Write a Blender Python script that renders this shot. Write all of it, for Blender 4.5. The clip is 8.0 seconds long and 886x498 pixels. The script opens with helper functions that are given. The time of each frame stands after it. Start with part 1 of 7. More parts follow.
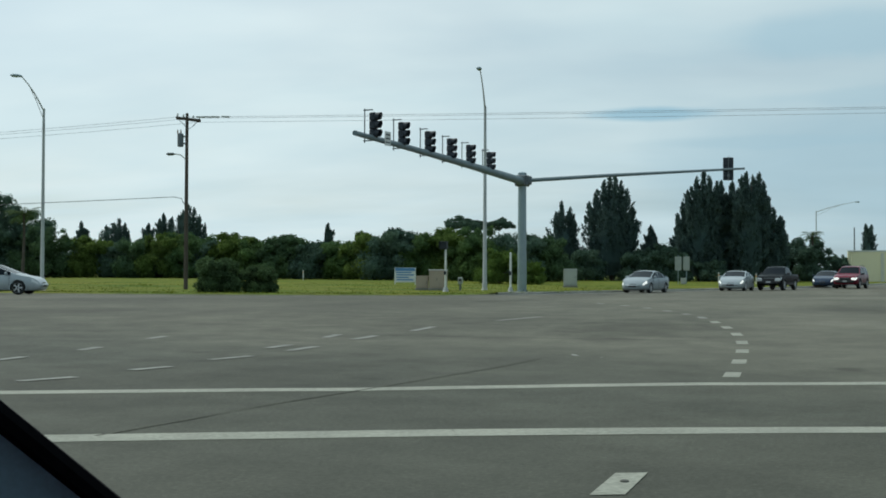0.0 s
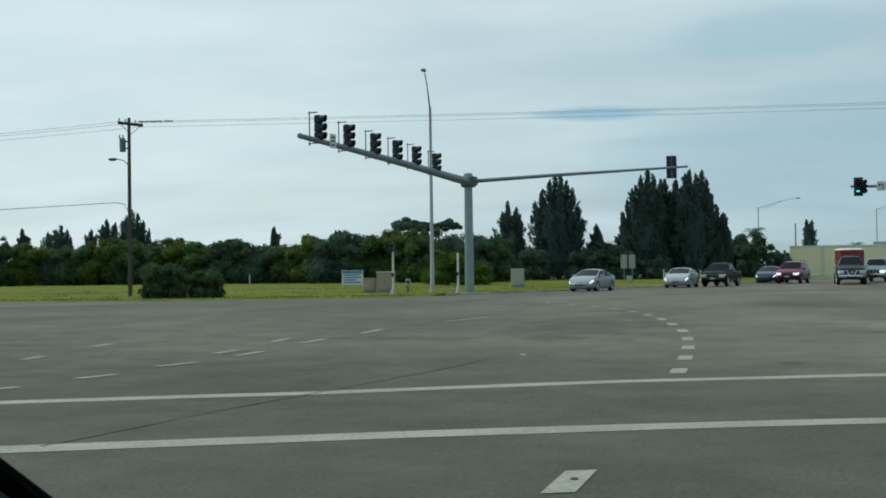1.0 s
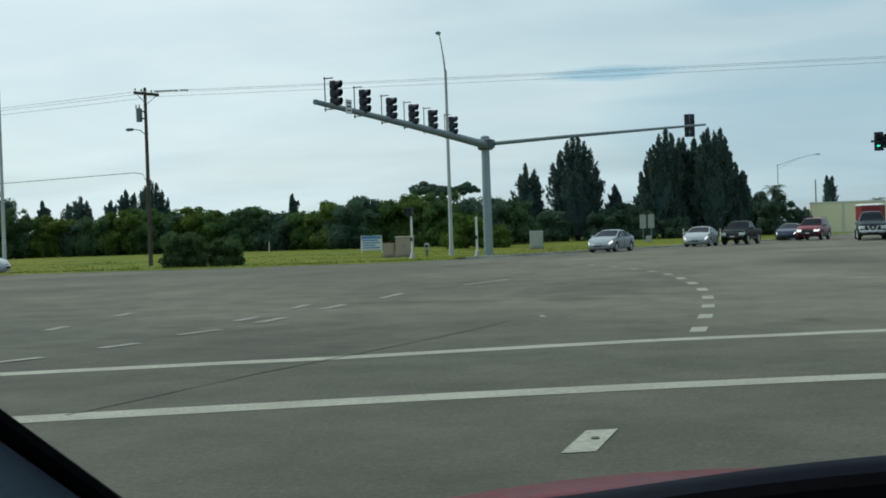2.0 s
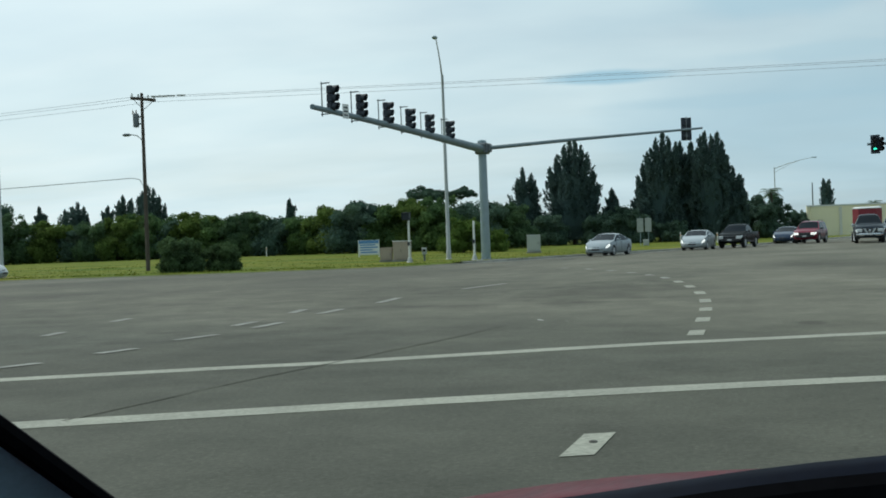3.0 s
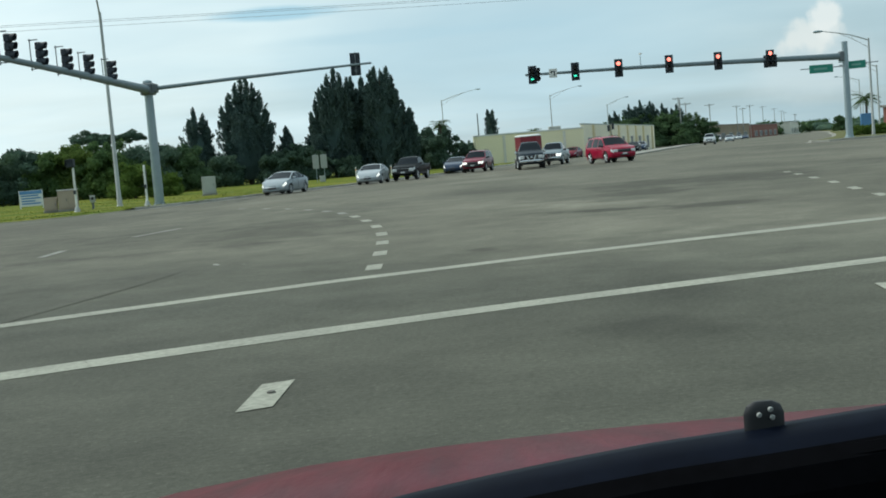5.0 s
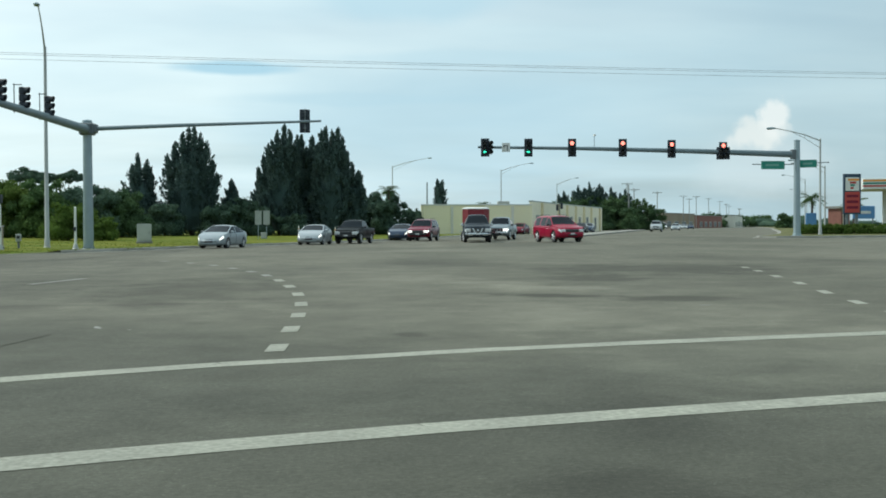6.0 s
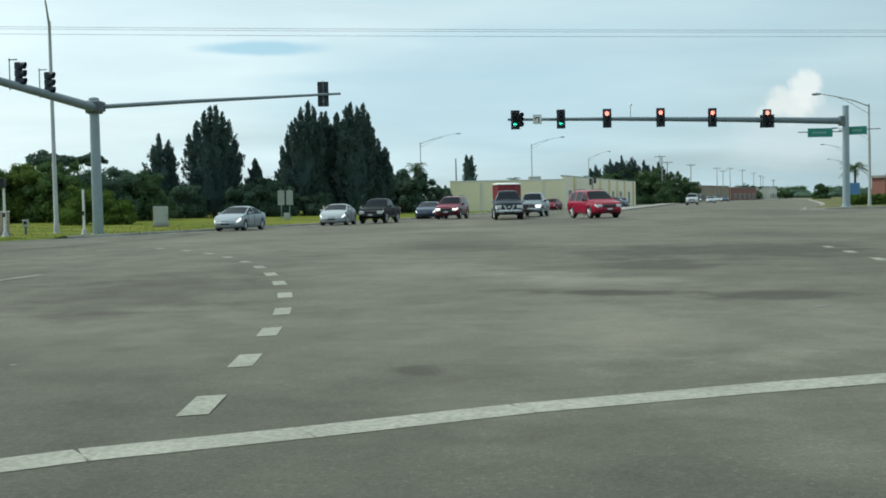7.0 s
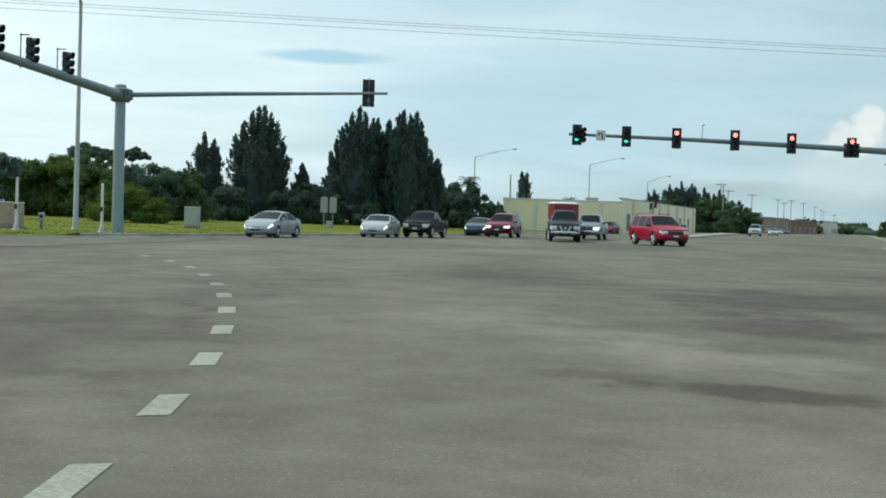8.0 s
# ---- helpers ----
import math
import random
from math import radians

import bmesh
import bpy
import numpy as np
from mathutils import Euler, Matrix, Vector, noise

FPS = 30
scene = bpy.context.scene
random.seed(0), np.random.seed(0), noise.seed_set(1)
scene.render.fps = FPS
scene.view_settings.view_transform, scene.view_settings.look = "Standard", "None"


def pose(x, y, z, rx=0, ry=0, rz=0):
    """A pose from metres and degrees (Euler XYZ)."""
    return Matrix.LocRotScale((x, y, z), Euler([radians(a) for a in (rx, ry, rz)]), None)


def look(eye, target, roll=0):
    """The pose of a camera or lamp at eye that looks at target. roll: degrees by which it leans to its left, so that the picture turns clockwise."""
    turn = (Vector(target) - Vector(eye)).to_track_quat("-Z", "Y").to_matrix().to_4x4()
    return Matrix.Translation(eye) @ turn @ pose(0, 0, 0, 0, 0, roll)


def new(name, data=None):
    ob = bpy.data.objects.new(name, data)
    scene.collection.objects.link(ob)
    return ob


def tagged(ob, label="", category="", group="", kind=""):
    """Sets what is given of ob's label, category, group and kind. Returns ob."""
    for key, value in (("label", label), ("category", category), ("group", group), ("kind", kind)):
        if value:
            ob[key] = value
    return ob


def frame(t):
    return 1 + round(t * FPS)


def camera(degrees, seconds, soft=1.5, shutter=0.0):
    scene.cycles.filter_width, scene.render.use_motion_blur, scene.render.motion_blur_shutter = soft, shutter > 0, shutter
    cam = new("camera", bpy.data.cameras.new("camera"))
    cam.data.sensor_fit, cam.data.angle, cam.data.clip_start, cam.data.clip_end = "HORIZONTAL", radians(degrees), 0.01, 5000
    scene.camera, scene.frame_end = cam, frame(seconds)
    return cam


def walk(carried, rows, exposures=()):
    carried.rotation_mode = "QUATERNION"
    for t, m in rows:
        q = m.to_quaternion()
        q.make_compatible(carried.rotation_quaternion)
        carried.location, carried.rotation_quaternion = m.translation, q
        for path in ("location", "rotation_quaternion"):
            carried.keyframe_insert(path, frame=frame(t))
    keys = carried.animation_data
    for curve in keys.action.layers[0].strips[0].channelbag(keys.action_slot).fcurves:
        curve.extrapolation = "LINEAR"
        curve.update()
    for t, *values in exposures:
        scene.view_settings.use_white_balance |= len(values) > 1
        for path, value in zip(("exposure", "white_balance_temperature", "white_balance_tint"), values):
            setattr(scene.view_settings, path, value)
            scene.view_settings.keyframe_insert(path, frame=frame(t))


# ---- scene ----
cam = camera(42.0, 8.0, soft=1.8)
PATH = [
    (0, (0.394, 0.44, 1.012), (-0.1983, 2.3498, 1.0534), 0.2),
    (0.5, (0.389, 0.44, 1.012), (-0.1428, 2.3677, 1.0475), -0.24),
    (1, (0.394, 0.44, 1.012), (-0.1103, 2.3749, 1.0556), -0.78),
    (1.2, (0.405, 0.44, 1.012), (-0.129, 2.3674, 1.0049), -1.37),
    (2.5, (0.400, 0.44, 1.006), (-0.1327, 2.3677, 0.9875), -2.08),
    (3, (0.402, 0.44, 1.006), (-0.1305, 2.3678, 0.995), -2.11),
    (3.5, (0.404, 0.44, 1.006), (-0.1507, 2.3615, 1.0079), -1.75),
    (4, (0.405, 0.44, 1.007), (0.0381, 2.4059, 1.0332), -2.27),
    (4.2, (0.405, 0.44, 1), (0.2289, 2.4322, 0.9938), -2.26),
    (4.5, (0.405, 0.44, 1), (0.3854, 2.4355, 0.8672), -3.29),
    (4.7, (0.405, 0.5, 1), (0.4119, 2.4938, 0.8428), -5.29),
    (5.8, (0.555, 2.173, 1.036), (0.623, 4.1708, 0.972), -0.8),
    (6, (0.617, 2.705, 1.012), (0.726, 4.7017, 0.974), -0.3),
    (6.2, (0.648, 3.379, 1.023), (0.746, 5.3761, 0.977), -1.7),
    (6.5, (0.716, 4.439, 1.013), (0.788, 6.4366, 0.946), 1.7),
    (6.8, (0.825, 5.617, 1.031), (0.91, 7.6133, 0.944), -2),
    (7, (0.888, 6.532, 1.04), (0.943, 8.5298, 0.963), -1.3),
    (7.2, (0.952, 7.518, 1.042), (1.01, 9.5164, 0.987), -0.3),
    (7.5, (1.033, 9.144, 1.04), (1.056, 11.1425, 0.967), 0.6),
    (7.8, (1.095, 10.876, 1.049), (1.115, 12.875, 0.989), 0.9),
    (8, (1.165, 12.111, 1.054), (1.132, 14.1101, 1.003), 1.9),
]
EXPOSURES = [(0.0, -0.40, 5990, 2), (1.0, -0.44, 5990, 2), (2.5, -0.31, 5990, 2), (3.5, -0.29, 6020, 2), (4.0, -0.28, 6080, 2), (4.6, -0.17, 6100, 2), (6.0, 0.0, 6095, 2), (8.0, -0.02, 6095, 2)]
walk(cam, [(t, look(eye, target, roll)) for t, eye, target, roll in PATH], EXPOSURES)

# ---- world, sun ----
SUN_AZ, SUN_EL = radians(-62), radians(46)      # towards +x from +y; height
world = bpy.data.worlds.new("world")
scene.world = world
world.use_nodes = True


def build_sky():
    nt = world.node_tree
    nt.nodes.clear()
    N = nt.nodes.new
    L = nt.links.new
    out, bg = N("ShaderNodeOutputWorld"), N("ShaderNodeBackground")
    sky = N("ShaderNodeTexSky")
    sky.sky_type, sky.sun_disc = "NISHITA", False
    sky.sun_elevation, sky.sun_rotation = SUN_EL, SUN_AZ
    sky.air_density, sky.dust_density, sky.ozone_density = 1.0, 2.0, 1.0
    co = N("ShaderNodeTexCoord")
    sep = N("ShaderNodeSeparateXYZ")
    L(co.outputs["Generated"], sep.inputs[0])
    # a high cloud layer: the direction laid onto a flat sheet overhead
    zz = N("ShaderNodeMath"); zz.operation = "ADD"; zz.inputs[1].default_value = 0.16
    L(sep.outputs["Z"], zz.inputs[0])
    zm = N("ShaderNodeMath"); zm.operation = "MAXIMUM"; zm.inputs[1].default_value = 0.05
    L(zz.outputs[0], zm.inputs[0])
    dx = N("ShaderNodeMath"); dx.operation = "DIVIDE"
    dy = N("ShaderNodeMath"); dy.operation = "DIVIDE"
    L(sep.outputs["X"], dx.inputs[0]); L(zm.outputs[0], dx.inputs[1])
    L(sep.outputs["Y"], dy.inputs[0]); L(zm.outputs[0], dy.inputs[1])
    flat = N("ShaderNodeCombineXYZ")
    L(dx.outputs[0], flat.inputs[0]); L(dy.outputs[0], flat.inputs[1])
    mp = N("ShaderNodeMapping")
    mp.inputs["Rotation"].default_value = (0, 0, radians(8))
    mp.inputs["Scale"].default_value = (0.60, 0.95, 1)
    L(flat.outputs[0], mp.inputs[0])
    n1 = N("ShaderNodeTexNoise")
    n1.inputs["Scale"].default_value, n1.inputs["Detail"].default_value = 0.85, 4
    n1.inputs["Roughness"].default_value, n1.inputs["Distortion"].default_value = 0.52, 0.35
    L(mp.outputs[0], n1.inputs["Vector"])
    ramp = N("ShaderNodeValToRGB")
    ramp.color_ramp.elements[0].position, ramp.color_ramp.elements[0].color = 0.27, (0.56, 0.56, 0.56, 1)
    ramp.color_ramp.elements[1].position, ramp.color_ramp.elements[1].color = 0.62, (0.98, 0.98, 0.98, 1)
    L(n1.outputs["Fac"], ramp.inputs[0])
    # thinner veil: finer streaks of lighter and greyer cloud
    n2 = N("ShaderNodeTexNoise")
    n2.inputs["Scale"].default_value, n2.inputs["Detail"].default_value = 1.7, 5
    L(mp.outputs[0], n2.inputs["Vector"])
    tone = N("ShaderNodeValToRGB")
    tone.color_ramp.elements[0].position, tone.color_ramp.elements[0].color = 0.30, (0.70, 0.815, 0.855, 1)
    tone.color_ramp.elements[1].position, tone.color_ramp.elements[1].color = 0.70, (0.855, 0.928, 0.932, 1)
    L(n2.outputs["Fac"], tone.inputs[0])
    # brighter towards the sun
    dot = N("ShaderNodeVectorMath"); dot.operation = "DOT_PRODUCT"
    nrm = N("ShaderNodeVectorMath"); nrm.operation = "NORMALIZE"
    L(co.outputs["Generated"], nrm.inputs[0])
    L(nrm.outputs[0], dot.inputs[0])
    dot.inputs[1].default_value = (math.sin(SUN_AZ) * math.cos(SUN_EL), math.cos(SUN_AZ) * math.cos(SUN_EL), math.sin(SUN_EL))
    glow = N("ShaderNodeMapRange")
    glow.inputs["From Min"].default_value, glow.inputs["From Max"].default_value = 0.15, 0.75
    glow.inputs["To Min"].default_value, glow.inputs["To Max"].default_value = 0.80, 1.30
    L(dot.outputs["Value"], glow.inputs["Value"])
    warm = N("ShaderNodeMapRange")
    warm.inputs["From Min"].default_value, warm.inputs["From Max"].default_value = 0.22, 0.62
    L(dot.outputs["Value"], warm.inputs["Value"])
    hue = N("ShaderNodeMix"); hue.data_type = "RGBA"
    hue.inputs["A"].default_value, hue.inputs["B"].default_value = (0.885, 0.98, 1.03, 1), (1.02, 1.0, 0.98, 1)
    L(warm.outputs[0], hue.inputs["Factor"])
    tint = N("ShaderNodeVectorMath"); tint.operation = "MULTIPLY"
    L(tone.outputs[0], tint.inputs[0]); L(hue.outputs["Result"], tint.inputs[1])
    lit = N("ShaderNodeVectorMath"); lit.operation = "SCALE"
    L(tint.outputs[0], lit.inputs[0]); L(glow.outputs[0], lit.inputs["Scale"])
    skys = N("ShaderNodeVectorMath"); skys.operation = "SCALE"; skys.inputs["Scale"].default_value = 0.10
    L(sky.outputs[0], skys.inputs[0])
    mix = N("ShaderNodeMix"); mix.data_type = "RGBA"
    L(ramp.outputs[0], mix.inputs["Factor"])
    L(skys.outputs[0], mix.inputs["A"]); L(lit.outputs[0], mix.inputs["B"])
    # a blue gap in the veil and a heap of cumulus low over the road ahead
    last = mix.outputs["Result"]
    for az, el, wa, we, col, amount, fine in SKY_MARKS:
        d = N("ShaderNodeVectorMath"); d.operation = "SUBTRACT"
        d.inputs[1].default_value = (math.sin(az) * math.cos(el), math.cos(az) * math.cos(el), math.sin(el))
        L(nrm.outputs[0], d.inputs[0])
        m2 = N("ShaderNodeMapping"); m2.vector_type = "POINT"
        m2.inputs["Rotation"].default_value = (0, 0, az)
        L(d.outputs[0], m2.inputs[0])
        m3 = N("ShaderNodeVectorMath"); m3.operation = "MULTIPLY"
        m3.inputs[1].default_value = (1 / wa, 0.0, 1 / we)
        L(m2.outputs[0], m3.inputs[0])
        nz = N("ShaderNodeTexNoise")
        nz.inputs["Scale"].default_value, nz.inputs["Detail"].default_value = fine, 5
        L(nrm.outputs[0], nz.inputs["Vector"])
        ln = N("ShaderNodeVectorMath"); ln.operation = "LENGTH"
        L(m3.outputs[0], ln.inputs[0])
        off = N("ShaderNodeMath"); off.operation = "MULTIPLY_ADD"
        off.inputs[1].default_value, off.inputs[2].default_value = 1.9, -0.95
        L(nz.outputs["Fac"], off.inputs[0])
        ad = N("ShaderNodeMath"); ad.operation = "ADD"
        L(ln.outputs["Value"], ad.inputs[0]); L(off.outputs[0], ad.inputs[1])
        mr = N("ShaderNodeMapRange"); mr.interpolation_type = "SMOOTHSTEP"
        mr.inputs["From Min"].default_value, mr.inputs["From Max"].default_value = 1.05, 0.35
        mr.inputs["To Min"].default_value, mr.inputs["To Max"].default_value = 0.0, amount
        L(ad.outputs[0], mr.inputs["Value"])
        # only the side of the sky where it stands
        fr = N("ShaderNodeVectorMath"); fr.operation = "DOT_PRODUCT"
        fr.inputs[1].default_value = (math.sin(az), math.cos(az), 0)
        L(nrm.outputs[0], fr.inputs[0])
        gt = N("ShaderNodeMath"); gt.operation = "GREATER_THAN"; gt.inputs[1].default_value = 0.5
        L(fr.outputs["Value"], gt.inputs[0])
        mu = N("ShaderNodeMath"); mu.operation = "MULTIPLY"
        L(mr.outputs[0], mu.inputs[0]); L(gt.outputs[0], mu.inputs[1])
        mm = N("ShaderNodeMix"); mm.data_type = "RGBA"
        L(mu.outputs[0], mm.inputs["Factor"]); L(last, mm.inputs["A"])
        mm.inputs["B"].default_value = (*col, 1)
        last = mm.outputs["Result"]
    L(last, bg.inputs["Color"])
    bg.inputs["Strength"].default_value = 1.0
    L(bg.outputs[0], out.inputs[0])


# direction, size (radians), colour, strength, grain of marks in the sky
SKY_MARKS = [
    (radians(-7.4), radians(7.75), 0.068, 0.0070, (0.40, 0.64, 0.78), 0.75, 7.0),
    (radians(-1.0), radians(6.3), 0.16, 0.007, (0.55, 0.72, 0.80), 0.35, 7.0),
    (radians(1.5), radians(11.2), 0.110, 0.022, (0.50, 0.70, 0.81), 0.50, 6.0),
    (radians(5.0), radians(8.3), 0.150, 0.008, (0.54, 0.72, 0.81), 0.35, 6.0),
    (radians(3.0), radians(5.0), 0.190, 0.060, (0.48, 0.67, 0.78), 0.48, 3.0),
    (radians(19.3), radians(3.0), 0.070, 0.030, (0.80, 0.84, 0.85), 0.40, 12.0),
    (radians(18.3), radians(4.35), 0.026, 0.016, (0.92, 0.90, 0.855), 0.72, 46.0),
    (radians(19.2), radians(5.2), 0.014, 0.018, (0.945, 0.93, 0.895), 0.80, 60.0),
]
build_sky()
sun_data = bpy.data.lights.new("sun", "SUN")
sun_data.energy, sun_data.angle, sun_data.color = 2.7, radians(3), (1.0, 0.95, 0.86)
sun = new("sun", sun_data)
to_sun = Vector((math.sin(SUN_AZ) * math.cos(SUN_EL), math.cos(SUN_AZ) * math.cos(SUN_EL), math.sin(SUN_EL)))
sun.matrix_world = look(to_sun * 200, (0, 0, 0))


# ---- materials ----
def material(name, base=(0.5, 0.5, 0.5), rough=0.6, metal=0.0, vary=0.0, scale=5.0, fine=0.0, fine_scale=80.0, bump=0.0, island=0.0, objrand=0.0, second=None, spec=0.5, coords="Object", stretch=(1, 1, 1), coat=0.0):
    """Principled material: base colour, drifting towards `second` by a broad noise, brightness grain by a fine one."""
    m = bpy.data.materials.new(name)
    m.use_nodes = True
    nt = m.node_tree
    N, L = nt.nodes.new, nt.links.new
    b = nt.nodes["Principled BSDF"]
    b.inputs["Roughness"].default_value, b.inputs["Metallic"].default_value = rough, metal
    b.inputs["Specular IOR Level"].default_value = spec
    if coat:
        b.inputs["Coat Weight"].default_value, b.inputs["Coat Roughness"].default_value = coat, 0.06
    co = N("ShaderNodeTexCoord")
    mp = N("ShaderNodeMapping")
    mp.inputs["Scale"].default_value = stretch
    L(co.outputs[coords], mp.inputs[0])
    rgb = N("ShaderNodeRGB")
    rgb.outputs[0].default_value = (*base, 1)
    col = rgb.outputs[0]
    if vary and second is not None:
        n = N("ShaderNodeTexNoise")
        n.inputs["Scale"].default_value, n.inputs["Detail"].default_value = scale, 5
        L(mp.outputs[0], n.inputs["Vector"])
        r = N("ShaderNodeMapRange")
        r.inputs["From Min"].default_value, r.inputs["From Max"].default_value = 0.35, 0.68
        r.inputs["To Max"].default_value = vary
        L(n.outputs["Fac"], r.inputs["Value"])
        mx = N("ShaderNodeMix"); mx.data_type = "RGBA"
        L(r.outputs[0], mx.inputs["Factor"]); L(col, mx.inputs["A"])
        mx.inputs["B"].default_value = (*second, 1)
        col = mx.outputs["Result"]
    value = None
    if fine:
        n = N("ShaderNodeTexNoise")
        n.inputs["Scale"].default_value, n.inputs["Detail"].default_value = fine_scale, 4
        L(mp.outputs[0], n.inputs["Vector"])
        r = N("ShaderNodeMapRange")
        r.inputs["From Min"].default_value, r.inputs["From Max"].default_value = 0.3, 0.7
        r.inputs["To Min"].default_value, r.inputs["To Max"].default_value = 1 - fine, 1 + fine
        L(n.outputs["Fac"], r.inputs["Value"])
        value = r.outputs[0]
        if bump:
            bp = N("ShaderNodeBump")
            bp.inputs["Strength"].default_value, bp.inputs["Distance"].default_value = bump, 0.01
            L(n.outputs["Fac"], bp.inputs["Height"]); L(bp.outputs[0], b.inputs["Normal"])
    for amount, node, socket in ((island, "ShaderNodeNewGeometry", "Random Per Island"), (objrand, "ShaderNodeObjectInfo", "Random")):
        if amount:
            g = N(node)
            r = N("ShaderNodeMapRange")
            r.inputs["To Min"].default_value, r.inputs["To Max"].default_value = 1 - amount, 1 + amount
            L(g.outputs[socket], r.inputs["Value"])
            if value is None:
                value = r.outputs[0]
            else:
                mu = N("ShaderNodeMath"); mu.operation = "MULTIPLY"
                L(value, mu.inputs[0]); L(r.outputs[0], mu.inputs[1])
                value = mu.outputs[0]
    if value is not None:
        sc = N("ShaderNodeVectorMath"); sc.operation = "SCALE"
        L(col, sc.inputs[0]); L(value, sc.inputs["Scale"])
        col = sc.outputs[0]
    L(col, b.inputs["Base Color"])
    return m


def leaf_material(name, base, second, island=0.45, translucent=0.35):
    m = material(name, base, 0.9, vary=0.9, scale=0.30, second=second, island=island, spec=0.06)
    nt = m.node_tree
    b = nt.nodes["Principled BSDF"]
    t = nt.nodes.new("ShaderNodeBsdfTranslucent")
    mix = nt.nodes.new("ShaderNodeMixShader")
    mix.inputs[0].default_value = translucent
    src = b.inputs["Base Color"].links[0].from_socket
    nt.links.new(src, t.inputs["Color"])
    nt.links.new(b.outputs[0], mix.inputs[1]); nt.links.new(t.outputs[0], mix.inputs[2])
    nt.links.new(mix.outputs[0], nt.nodes["Material Output"].inputs["Surface"])
    return m


def emitter(name, col, strength):
    m = bpy.data.materials.new(name)
    m.use_nodes = True
    b = m.node_tree.nodes["Principled BSDF"]
    b.inputs["Base Color"].default_value = (*[c * 0.3 for c in col], 1)
    b.inputs["Emission Color"].default_value = (*col, 1)
    b.inputs["Emission Strength"].default_value = strength
    return m


# x, y, half length and width (metres), turn, tone against the asphalt round it
NEAR_MARKS = [
    (0.9, 14.1, 0.2, 0.32, 0.0, 0.66), (3.2, 19.6, 1.1, 0.40, -0.3, 0.52), (4.8, 18.9, 1.0, 0.65, -0.1, 0.58), (3.4, 21.2, 1.4, 0.9, -0.3, 1.38),
    (5.8, 25.8, 0.6, 0.9, -0.2, 1.4), (6.8, 28.2, 3.6, 4.2, -0.2, 0.64), (1.5, 24.0, 1.1, 1.7, 0.0, 1.22), (-2.4, 21.3, 1.9, 3.4, 0.0, 0.76), (4.6, 24.0, 1.2, 1.5, 0.0, 0.68), (2.6, 22.6, 1.0, 0.7, 0.1, 1.28), (2.2, 20.2, 0.9, 0.3, -0.2, 0.72)]
FAR_MARKS = [
    (-5.6, 10.5, 2.3, 5.0, 0.1, 0.82), (5.5, 11.5, 4.0, 4.0, 0.0, 1.25), (1.6, 7.0, 0.5, 0.5, 0.3, 0.80), (2.1, 9.2, 0.45, 1.3, 0.0, 0.80),
    (-3.5, 18.6, 3.6, 0.22, 0.05, 0.80), (10.5, 35.0, 4.0, 6.0, 0.2, 0.84), (-6.5, 30.0, 3.0, 6.0, 0.2, 1.18), (2.0, 34.0, 2.0, 5.0, 0.1, 0.8), (2.9, 16.0, 2.2, 2.6, 0.0, 1.16), (-20.0, 32.0, 19.0, 22.0, 0.3, 0.76)]


